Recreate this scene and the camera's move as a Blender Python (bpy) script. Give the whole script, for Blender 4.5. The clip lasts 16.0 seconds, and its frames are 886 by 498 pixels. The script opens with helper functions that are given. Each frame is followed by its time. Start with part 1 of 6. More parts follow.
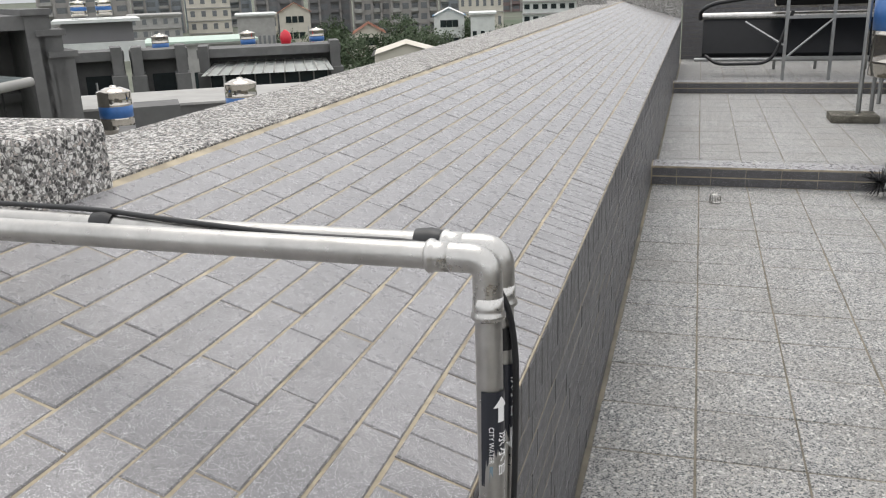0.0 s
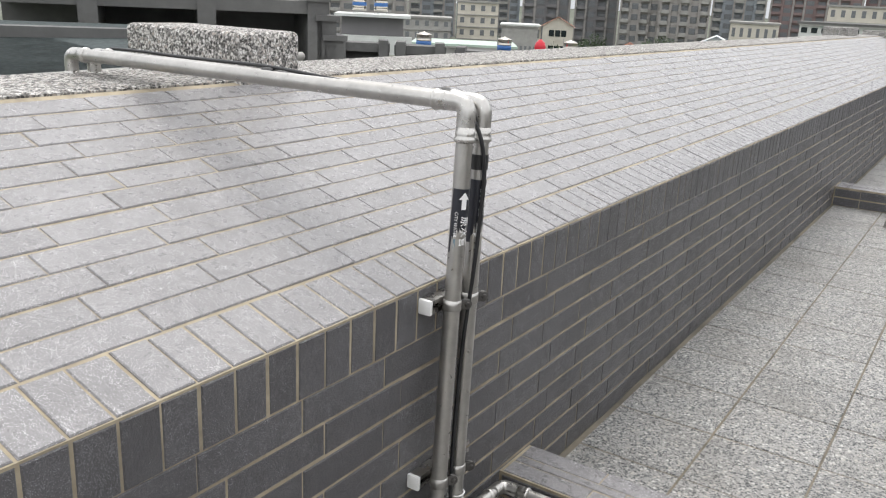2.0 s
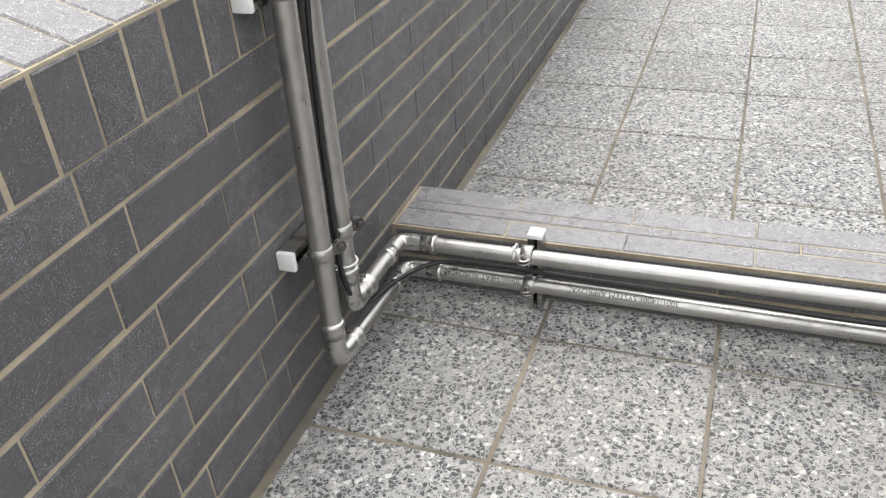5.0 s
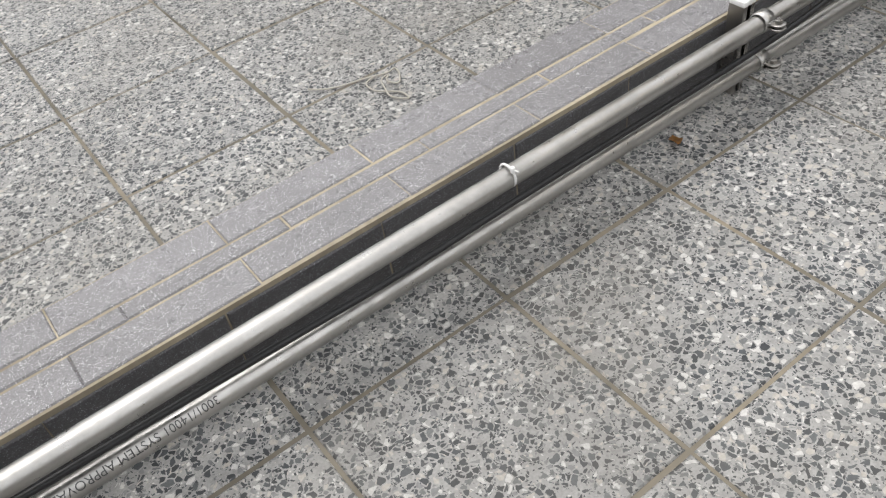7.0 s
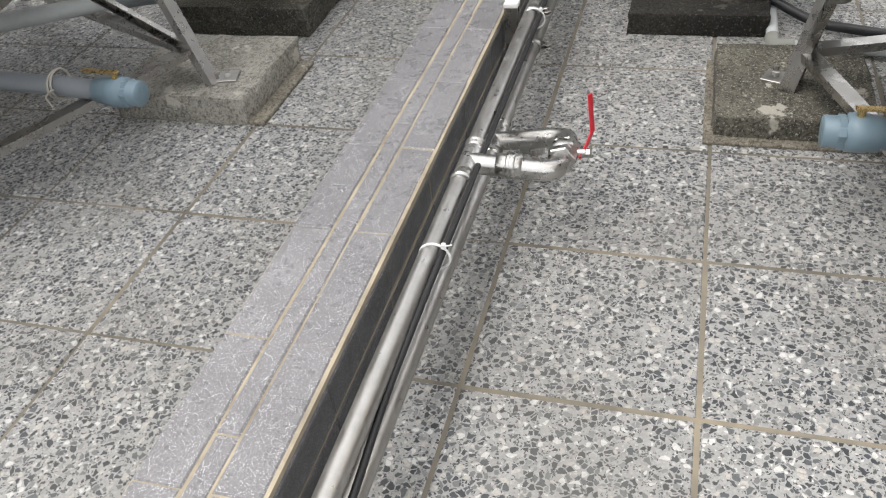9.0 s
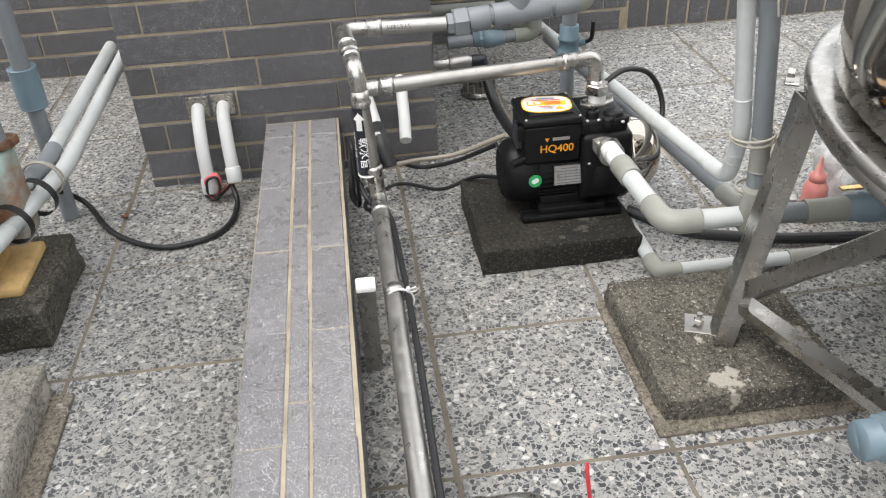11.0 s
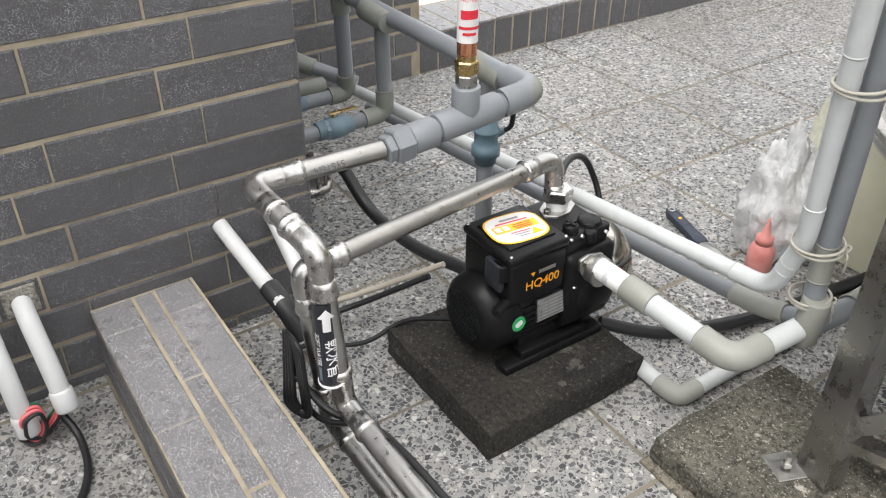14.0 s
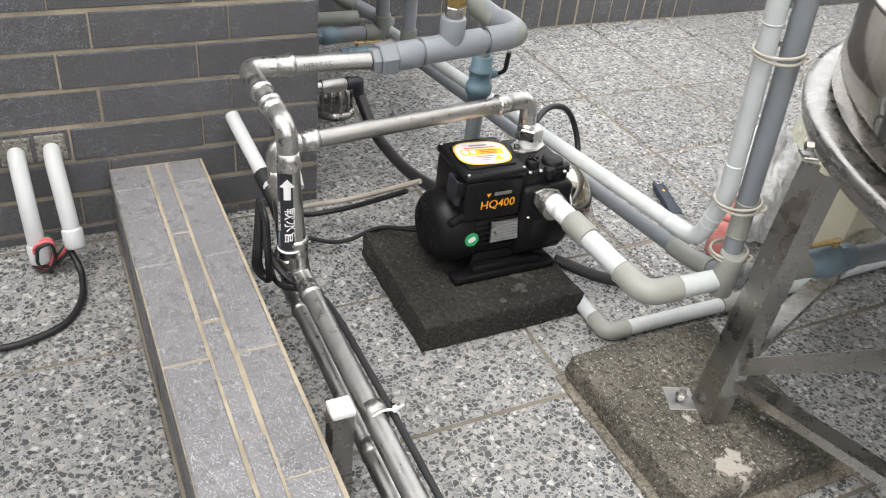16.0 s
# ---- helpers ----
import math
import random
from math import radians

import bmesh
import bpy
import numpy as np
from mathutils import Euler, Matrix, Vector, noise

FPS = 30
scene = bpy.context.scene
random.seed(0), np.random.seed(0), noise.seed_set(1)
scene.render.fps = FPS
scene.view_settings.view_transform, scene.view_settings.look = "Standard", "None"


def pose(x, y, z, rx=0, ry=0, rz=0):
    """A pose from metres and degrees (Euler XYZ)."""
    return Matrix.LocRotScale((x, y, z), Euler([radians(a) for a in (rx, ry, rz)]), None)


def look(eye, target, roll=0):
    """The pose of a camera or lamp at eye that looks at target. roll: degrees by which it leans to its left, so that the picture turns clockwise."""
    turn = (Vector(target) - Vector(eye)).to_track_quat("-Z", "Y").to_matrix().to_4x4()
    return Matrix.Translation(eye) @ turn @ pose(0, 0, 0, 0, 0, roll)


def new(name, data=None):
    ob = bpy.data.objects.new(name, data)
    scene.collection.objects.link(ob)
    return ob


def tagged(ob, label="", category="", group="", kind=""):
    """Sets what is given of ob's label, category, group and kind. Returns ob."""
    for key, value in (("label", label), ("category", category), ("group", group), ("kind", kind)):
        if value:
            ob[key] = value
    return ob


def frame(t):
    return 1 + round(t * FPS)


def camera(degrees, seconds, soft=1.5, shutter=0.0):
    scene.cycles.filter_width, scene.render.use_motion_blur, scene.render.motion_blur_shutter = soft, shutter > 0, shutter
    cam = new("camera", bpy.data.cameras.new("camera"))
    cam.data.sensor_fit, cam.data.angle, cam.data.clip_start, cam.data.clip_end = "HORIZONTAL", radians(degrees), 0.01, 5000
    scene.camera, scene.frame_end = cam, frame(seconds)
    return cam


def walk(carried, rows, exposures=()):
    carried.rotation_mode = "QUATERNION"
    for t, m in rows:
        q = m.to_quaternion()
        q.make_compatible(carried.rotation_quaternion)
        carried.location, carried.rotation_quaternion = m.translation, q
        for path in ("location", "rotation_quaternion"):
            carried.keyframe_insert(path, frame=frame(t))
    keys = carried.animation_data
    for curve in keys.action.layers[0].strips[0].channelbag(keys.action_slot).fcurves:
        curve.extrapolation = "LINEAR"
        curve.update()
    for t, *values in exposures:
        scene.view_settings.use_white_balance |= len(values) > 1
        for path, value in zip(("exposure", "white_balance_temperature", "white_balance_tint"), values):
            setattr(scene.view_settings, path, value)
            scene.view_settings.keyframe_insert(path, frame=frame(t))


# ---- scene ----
cam = camera(56.0, 16.0, 1.15)
PATH = [
    (0, (-0.0631, -1.1025, 1.4031), (-0.6076, 0.6734, 0.8095), -2.02),
    (0.5, (0.0716, -1.2827, 1.4338), (-0.5958, 0.4579, 0.8613), -2.42),
    (1, (0.1962, -1.4374, 1.4256), (-0.4961, 0.3008, 0.8761), -0.77),
    (1.5, (0.4351, -1.4750, 1.3526), (-0.4308, 0.1918, 0.8288), 1.71),
    (2, (0.5588, -1.5415, 1.2777), (-0.4647, 0.0200, 0.7148), 2.77),
    (2.5, (0.6412, -1.5850, 1.2004), (-0.4487, -0.1020, 0.5558), 2.00),
    (3, (0.7274, -1.5866, 1.1577), (-0.4079, -0.1454, 0.4969), 1.34),
    (3.2, (0.7392, -1.5730, 1.1491), (-0.3833, -0.1216, 0.4894), 1.22),
    (5.3, (0.245, -1.061, 0.947), (-0.24, 0.483, -0.228), -6.4),
    (5.5, (0.226, -0.982, 0.924), (-0.152, 0.538, -0.319), -7.6),
    (6, (0.157, -0.839, 0.831), (0.189, 0.581, -0.578), -7.6),
    (6.5, (0.125, -0.728, 0.827), (0.564, 0.604, -0.599), -7.6),
    (7, (0.178, -0.605, 0.839), (0.917, 0.623, -0.556), -9.2),
    (7.1, (0.201, -0.567, 0.842), (0.996, 0.617, -0.56), -8.9),
    (7.5, (0.33, -0.451, 0.833), (1.339, 0.561, -0.567), -8.5),
    (8, (0.49, -0.391, 0.848), (1.73, 0.392, -0.512), -8.5),
    (8.5, (0.652, -0.308, 0.878), (2.046, 0.277, -0.431), -6.9),
    (9, (0.845, -0.254, 0.866), (2.31, 0.26, -0.393), -6.8),
    (9.5, (0.995, -0.203, 0.873), (2.515, 0.225, -0.354), -6.5),
    (10, (1.164, -0.111, 0.874), (2.749, 0.139, -0.32), -6.3),
    (10.2, (1.22, -0.08, 0.883), (2.825, 0.107, -0.295), -6.2),
    (12.3, (1.652, 0.362, 0.924), (3.238, -0.334, -0.077), 0.8),
    (12.5, (1.689, 0.38, 0.929), (3.263, -0.335, -0.075), 0.2),
    (13, (1.84, 0.39, 0.912), (3.367, -0.374, -0.131), -0.3),
    (13.5, (1.962, 0.385, 0.926), (3.401, -0.473, -0.166), 0.2),
    (14, (2.03, 0.4, 0.933), (3.395, -0.53, -0.194), 0.5),
    (14.5, (2.046, 0.414, 0.934), (3.382, -0.543, -0.207), 1.3),
    (15, (2.011, 0.399, 0.924), (3.374, -0.519, -0.217), 3.6),
    (15.5, (1.902, 0.38, 0.913), (3.323, -0.448, -0.226), 5.5),
    (16, (1.781, 0.355, 0.924), (3.212, -0.433, -0.23), 6.9),
]
walk(cam, [(t, look(eye, target, roll)) for t, eye, target, roll in PATH],
     [(0.0, -0.04), (2.0, 0.18), (2.5, 0.31), (3.2, 0.58), (5.5, 0.56), (6.0, 0.36), (6.5, 0.24), (7.0, 0.12), (8.0, -0.03), (9.0, 0.42), (10.0, 0.68), (12.5, 0.58), (16.0, 0.72)])


# ---- light and air ----
world = bpy.data.worlds.new("world")
scene.world = world
world.use_nodes = True
wn = world.node_tree.nodes
wl = world.node_tree.links
sky = wn.new("ShaderNodeTexSky")
sky.sky_type, sky.sun_disc = "NISHITA", False
sky.sun_elevation, sky.sun_rotation = radians(66), radians(333)
sky.air_density, sky.dust_density, sky.ozone_density = 1.0, 4.0, 1.0
grey = wn.new("ShaderNodeMixRGB")
grey.inputs[0].default_value = 0.82
grey.inputs[2].default_value = (9.05, 9.0, 8.95, 1)
wl.new(sky.outputs[0], grey.inputs[1])
wl.new(grey.outputs[0], wn["Background"].inputs[0])
wn["Background"].inputs[1].default_value = 0.17
sun = new("sun", bpy.data.lights.new("sun", "SUN"))
sun.data.energy, sun.data.angle, sun.data.color = 1.2, radians(40), (1.0, 0.97, 0.93)
sun.matrix_world = look((0, 0, 20), (4, -8.0, 0))
scene.view_settings.exposure = 0.0


# ---- materials ----
def shader(name, rough=0.5, metal=0.0, color=(0.5, 0.5, 0.5)):
    """A material, its node helper and its main shader."""
    m = bpy.data.materials.new(name)
    m.use_nodes = True
    nt = m.node_tree
    bs = nt.nodes["Principled BSDF"]
    bs.inputs["Base Color"].default_value = (*color, 1)
    bs.inputs["Roughness"].default_value = rough
    bs.inputs["Metallic"].default_value = metal

    def node(kind, **kw):
        n = nt.nodes.new(kind)
        for key, value in kw.items():
            if key in n.inputs:
                n.inputs[key].default_value = value
        return n
    return m, nt, bs, node


def coords(nt, scale=None, space="Object"):
    """Places in metres: Object space, or world places through Geometry."""
    if space == "World":
        return nt.nodes.new("ShaderNodeNewGeometry").outputs["Position"]
    return nt.nodes.new("ShaderNodeTexCoord").outputs["Object"]


def ramp(nt, source, stops):
    r = nt.nodes.new("ShaderNodeValToRGB")
    el = r.color_ramp.elements
    while len(el) < len(stops):
        el.new(0.5)
    for e, (p, c) in zip(el, stops):
        e.position = p
        e.color = (*c, 1) if len(c) == 3 else c
    nt.links.new(source, r.inputs[0])
    return r.outputs[0]


def mix(nt, fac, a, b, mode="MIX"):
    n = nt.nodes.new("ShaderNodeMixRGB")
    n.blend_type = mode
    for i, v in ((0, fac), (1, a), (2, b)):
        if isinstance(v, (int, float)):
            n.inputs[i].default_value = v
        elif isinstance(v, tuple):
            n.inputs[i].default_value = (*v, 1)
        else:
            nt.links.new(v, n.inputs[i])
    return n.outputs[0]


def noisy(nt, pos, scale, detail=4, rough=0.6):
    n = nt.nodes.new("ShaderNodeTexNoise")
    n.inputs["Scale"].default_value, n.inputs["Detail"].default_value, n.inputs["Roughness"].default_value = scale, detail, rough
    nt.links.new(pos, n.inputs["Vector"])
    return n.outputs[0]


def cells(nt, pos, scale, feature="F1", random_=1.0):
    n = nt.nodes.new("ShaderNodeTexVoronoi")
    n.feature = feature
    n.inputs["Scale"].default_value = scale
    n.inputs["Randomness"].default_value = random_
    nt.links.new(pos, n.inputs["Vector"])
    return n


def bumped(nt, bs, height, strength=0.3, distance=0.002):
    b = nt.nodes.new("ShaderNodeBump")
    b.inputs["Strength"].default_value, b.inputs["Distance"].default_value = strength, distance
    nt.links.new(height, b.inputs["Height"])
    nt.links.new(b.outputs[0], bs.inputs["Normal"])


def jitter(nt, amount=0.12):
    """A grey multiplier that differs from piece to piece."""
    o = nt.nodes.new("ShaderNodeObjectInfo")
    a = 1 - amount
    return ramp(nt, o.outputs["Random"], [(0, (a, a, a)), (1, (1 + 0 * a, 1, 1))])


def plain(name, color, rough=0.5, metal=0.0, grain=0.12, scale=30.0, bump=0.1, wear=None):
    """Paint, plastic or rubber with faint blotches, grain and relief."""
    m, nt, bs, node = shader(name, rough, metal, color)
    pos = coords(nt)
    n = noisy(nt, pos, scale, 5)
    dark = tuple(c * (1 - grain) for c in color)
    lite = tuple(min(1, c * (1 + grain)) for c in color)
    col = ramp(nt, n, [(0.3, dark), (0.7, lite)])
    if wear:
        w = ramp(nt, noisy(nt, pos, scale * 0.35, 6, 0.7), [(0.5, (0, 0, 0)), (0.68, (1, 1, 1))])
        col = mix(nt, w, col, wear)
    nt.links.new(col, bs.inputs["Base Color"])
    r = ramp(nt, noisy(nt, pos, scale * 2.3, 3), [(0.3, (rough * 0.85,) * 3), (0.7, (min(1, rough * 1.15),) * 3)])
    nt.links.new(r, bs.inputs["Roughness"])
    if bump:
        bumped(nt, bs, noisy(nt, pos, scale * 8, 2), bump, 0.001)
    return m


def glazed_tile(name, base, sheen=0.42, speck=(0.40, 0.41, 0.44), relief=0.85):
    """Split-face clinker tile: grey, salted with white specks."""
    m, nt, bs, node = shader(name, sheen)
    pos = coords(nt, space="World")
    col = ramp(nt, noisy(nt, pos, 9, 5), [(0.3, tuple(c * 0.86 for c in base)), (0.7, tuple(c * 1.12 for c in base))])
    col = mix(nt, 1.0, col, jitter(nt, 0.16), "MULTIPLY")
    fine = noisy(nt, pos, 420, 3, 0.7)
    col = mix(nt, ramp(nt, fine, [(0.38, (0.6,) * 3), (0.6, (0,) * 3)]), col, tuple(c * 0.5 for c in base))
    v = cells(nt, pos, 520)
    size = noisy(nt, pos, 60, 3)
    lim = nt.nodes.new("ShaderNodeMath")
    lim.operation = "MULTIPLY"
    lim.inputs[1].default_value = 0.52
    nt.links.new(size, lim.inputs[0])
    sp = nt.nodes.new("ShaderNodeMath")
    sp.operation = "LESS_THAN"
    nt.links.new(v.outputs["Distance"], sp.inputs[0])
    nt.links.new(lim.outputs[0], sp.inputs[1])
    pick = nt.nodes.new("ShaderNodeSeparateColor")
    nt.links.new(v.outputs["Color"], pick.inputs[0])
    some = nt.nodes.new("ShaderNodeMath")
    some.operation = "GREATER_THAN"
    some.inputs[1].default_value = 0.46
    nt.links.new(pick.outputs[0], some.inputs[0])
    both = nt.nodes.new("ShaderNodeMath")
    both.operation = "MULTIPLY"
    nt.links.new(sp.outputs[0], both.inputs[0])
    nt.links.new(some.outputs[0], both.inputs[1])
    col = mix(nt, both.outputs[0], col, speck)
    nt.links.new(col, bs.inputs["Base Color"])
    r = ramp(nt, noisy(nt, pos, 35, 4), [(0.3, (sheen * 0.8,) * 3), (0.7, (sheen * 1.25,) * 3)])
    nt.links.new(r, bs.inputs["Roughness"])
    bumped(nt, bs, mix(nt, 0.35, noisy(nt, pos, 85 if relief > 0.8 else 38, 5, 0.65), fine), relief, 0.006 if relief > 0.8 else 0.005)
    return m


def chips(name, scale, matrix, palette, rough=0.7, bump=0.2, gap=0.06, dirt=(0.16, 0.15, 0.13), dirt_amount=0.5, jit=0.14, spread=1.0, keep=0.26):
    """Stone chips set in cement: terrazzo or washed pebble."""
    m, nt, bs, node = shader(name, rough)
    pos = coords(nt, space="World")
    warp = mix(nt, 0.012, pos, nt.nodes.new("ShaderNodeTexNoise").outputs["Color"], "ADD")
    wn_ = nt.nodes[-1].inputs[2].links[0].from_node
    wn_.inputs["Scale"].default_value = 60
    nt.links.new(pos, wn_.inputs["Vector"])
    v = cells(nt, warp, scale, random_=spread)
    edge = cells(nt, warp, scale, "DISTANCE_TO_EDGE", spread)
    small = cells(nt, warp, scale * 2.3)
    small_edge = cells(nt, warp, scale * 2.3, "DISTANCE_TO_EDGE")
    sep = nt.nodes.new("ShaderNodeSeparateColor")
    nt.links.new(v.outputs["Color"], sep.inputs[0])
    sep2 = nt.nodes.new("ShaderNodeSeparateColor")
    nt.links.new(small.outputs["Color"], sep2.inputs[0])

    def steps(source):
        n = nt.nodes.new("ShaderNodeValToRGB")
        n.color_ramp.interpolation = "CONSTANT"
        el = n.color_ramp.elements
        while len(el) < len(palette):
            el.new(0.5)
        for i, c in enumerate(palette):
            el[i].position = i / len(palette)
            el[i].color = (*c, 1)
        nt.links.new(source, n.inputs[0])
        return n.outputs[0]
    stone, grit = steps(sep.outputs[0]), steps(sep2.outputs[0])
    cement = ramp(nt, noisy(nt, pos, 45, 5), [(0.3, tuple(c * 0.85 for c in matrix)), (0.7, tuple(c * 1.12 for c in matrix))])
    gmask = ramp(nt, small_edge.outputs["Distance"], [(0.10, (0,) * 3), (0.14, (1,) * 3)])
    gsome = ramp(nt, sep2.outputs[1], [(0.54, (0,) * 3), (0.56, (1,) * 3)])
    ground_ = mix(nt, mix(nt, 1.0, gmask, gsome, "MULTIPLY"), cement, grit)
    smask = ramp(nt, edge.outputs["Distance"], [(gap, (0,) * 3), (gap + 0.05, (1,) * 3)])
    ssome = ramp(nt, sep.outputs[1], [(keep, (0,) * 3), (keep + 0.02, (1,) * 3)])
    mask = mix(nt, 1.0, smask, ssome, "MULTIPLY")
    shade = ramp(nt, noisy(nt, pos, 260, 3, 0.6), [(0.3, (0.84,) * 3), (0.7, (1.14,) * 3)])
    col = mix(nt, 1.0, mix(nt, mask, ground_, stone), shade, "MULTIPLY")
    blot = ramp(nt, noisy(nt, pos, 2.2, 6, 0.65), [(0.42, (0,) * 3), (0.75, (dirt_amount,) * 3)])
    col = mix(nt, blot, col, dirt)
    col = mix(nt, 1.0, col, jitter(nt, jit), "MULTIPLY")
    nt.links.new(col, bs.inputs["Base Color"])
    bumped(nt, bs, mix(nt, 0.3, mask, noisy(nt, pos, 180, 3)), bump, 0.002)
    return m


def steel(name, base=(0.56, 0.55, 0.53), rough=0.30, streak=60.0, stain=0.25):
    """Brushed stainless steel with dull smears."""
    m, nt, bs, node = shader(name, rough, 1.0, base)
    pos = coords(nt)
    n = noisy(nt, pos, 14, 6, 0.7)
    col = ramp(nt, n, [(0.3, tuple(c * (1 - stain) for c in base)), (0.65, base), (0.9, tuple(min(1, c * 1.15) for c in base))])
    nt.links.new(col, bs.inputs["Base Color"])
    r = ramp(nt, noisy(nt, pos, streak, 4), [(0.3, (rough * 0.7,) * 3), (0.75, (rough * 1.6,) * 3)])
    nt.links.new(r, bs.inputs["Roughness"])
    bumped(nt, bs, noisy(nt, pos, streak * 6, 2), 0.06, 0.0005)
    return m


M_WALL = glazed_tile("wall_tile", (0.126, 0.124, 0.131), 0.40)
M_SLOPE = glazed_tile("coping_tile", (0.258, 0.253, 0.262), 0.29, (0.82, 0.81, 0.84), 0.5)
M_GROUT = plain("sandy_grout", (0.37, 0.32, 0.235), 0.9, 0, 0.28, 14, 0.5, wear=(0.24, 0.205, 0.155))
M_GROUT_DARK = plain("dirty_joint", (0.165, 0.148, 0.118), 0.95, 0, 0.4, 5, 0.6, wear=(0.29, 0.25, 0.185))
M_TERRAZZO = chips("terrazzo", 120, (0.355, 0.352, 0.342), [(0.046, 0.052, 0.058), (0.60, 0.59, 0.57), (0.076, 0.086, 0.093), (0.038, 0.042, 0.047), (0.23, 0.235, 0.235), (0.060, 0.068, 0.074), (0.47, 0.44, 0.40), (0.105, 0.114, 0.120), (0.052, 0.058, 0.063), (0.16, 0.165, 0.166)], 0.58, 0.25, 0.085, keep=0.34)
M_PEBBLE = chips("washed_pebble", 118, (0.27, 0.262, 0.25), [(0.72, 0.71, 0.68), (0.035, 0.034, 0.034), (0.64, 0.62, 0.59), (0.06, 0.058, 0.056), (0.76, 0.75, 0.73), (0.11, 0.105, 0.10), (0.66, 0.64, 0.61), (0.045, 0.044, 0.043), (0.44, 0.39, 0.35)], 0.8, 1.0, 0.08, dirt_amount=0.2, keep=0.12)
M_STEEL = steel("stainless_pipe", (0.52, 0.51, 0.49), 0.36)
M_STEEL_BRIGHT = steel("bright_fitting", (0.57, 0.56, 0.54), 0.29, 90, 0.25)
M_TANK = steel("polished_tank", (0.55, 0.52, 0.47), 0.07, 30, 0.18)
M_LEG = steel("dull_steel_section", (0.42, 0.408, 0.388), 0.27, 40, 0.16)
def rough_concrete(name, base, dark, grit, scab=0.75):
    """Weathered cast concrete: gritty, blotched, with pale scabs."""
    m, nt, bs, node = shader(name, 0.95)
    pos = coords(nt, space="World")
    col = ramp(nt, noisy(nt, pos, 7, 6, 0.7), [(0.36, dark), (0.62, base)])
    g = noisy(nt, pos, 120, 4, 0.8)
    col = mix(nt, ramp(nt, g, [(0.40, (0.82,) * 3), (0.54, (0,) * 3)]), col, tuple(c * 0.4 for c in dark))
    col = mix(nt, ramp(nt, noisy(nt, pos, 190, 3, 0.75), [(0.57, (0,) * 3), (0.66, (0.85,) * 3)]), col, grit)
    col = mix(nt, ramp(nt, noisy(nt, pos, 16, 5, 0.6), [(0.62, (0,) * 3), (0.66, (scab,) * 3)]), col, (0.52, 0.49, 0.43))
    nt.links.new(col, bs.inputs["Base Color"])
    bumped(nt, bs, mix(nt, 0.5, g, noisy(nt, pos, 60, 5, 0.7)), 0.9, 0.006)
    return m


M_DAMP = rough_concrete("damp_concrete", (0.036, 0.033, 0.026), (0.012, 0.011, 0.009), (0.10, 0.092, 0.075), 0.12)
M_MOSSY = rough_concrete("mossy_concrete", (0.105, 0.098, 0.078), (0.036, 0.034, 0.026), (0.22, 0.21, 0.18), 0.1)
M_CONCRETE = rough_concrete("old_concrete", (0.165, 0.155, 0.125), (0.055, 0.051, 0.040), (0.42, 0.40, 0.34))
M_CONCRETE_PALE = rough_concrete("pale_concrete", (0.38, 0.36, 0.315), (0.22, 0.21, 0.18), (0.48, 0.46, 0.42))
M_PVC = plain("grey_pvc", (0.215, 0.232, 0.25), 0.4, 0, 0.07, 12, 0.05)
M_PVC_PALE = plain("pale_pvc", (0.55, 0.575, 0.575), 0.42, 0, 0.06, 12, 0.05, wear=(0.46, 0.48, 0.475))
M_PVC_JOINT = plain("pvc_fitting", (0.29, 0.295, 0.265), 0.45, 0, 0.08, 14, 0.05)
M_PVC_BLUE = plain("blue_grey_valve", (0.165, 0.235, 0.28), 0.42, 0, 0.1, 20, 0.05)
M_PVC_DARK = plain("dusty_pvc", (0.215, 0.225, 0.20), 0.6, 0, 0.15, 14, 0.1)
M_CONDUIT = plain("white_conduit", (0.58, 0.59, 0.59), 0.45, 0, 0.06, 14, 0.05)
M_BLACK = plain("black_rubber", (0.013, 0.0135, 0.015), 0.45, 0, 0.2, 40, 0.1)
M_PUMP = plain("black_pump_plastic", (0.008, 0.0083, 0.009), 0.36, 0, 0.15, 60, 0.12)
M_MOTOR = plain("black_motor_paint", (0.012, 0.0125, 0.0135), 0.42, 0, 0.2, 90, 0.25)
for m_ in (M_PUMP, M_MOTOR):
    m_.node_tree.nodes["Principled BSDF"].inputs["Specular IOR Level"].default_value = 0.2
M_WHITE = plain("white_plastic", (0.80, 0.80, 0.79), 0.4, 0, 0.04, 20, 0.03)
M_STICKER = plain("black_sticker", (0.020, 0.022, 0.030), 0.35, 0, 0.1, 20, 0)
M_INK = plain("white_print", (0.86, 0.86, 0.86), 0.5, 0, 0.02, 20, 0)
M_RED = plain("red_lever", (0.62, 0.025, 0.045), 0.4, 0, 0.1, 20, 0.03)
M_COPPER = plain("copper", (0.78, 0.36, 0.22), 0.22, 1.0, 0.1, 30, 0.02)
M_BRASS = plain("brass", (0.62, 0.45, 0.20), 0.28, 1.0, 0.15, 40, 0.02)


# ---- builders ----
def part(name, bm, material, parent=None, label=""):
    """Links a bmesh as one mesh object, under a thing or a part."""
    me = bpy.data.meshes.new(name)
    bm.normal_update()
    bm.to_mesh(me)
    bm.free()
    for m in (material if isinstance(material, (list, tuple)) else [material]):
        me.materials.append(m)
    ob = new(name, me)
    if parent is not None:
        ob.parent = parent
        ob.matrix_parent_inverse = parent.matrix_basis.inverted()
    if label:
        tagged(ob, label)
    return ob


def thing(name, at, label, category, group="", kind=""):
    e = new(name)
    e.empty_display_size = 0.05
    e.location = at
    return tagged(e, label, category, group, kind)


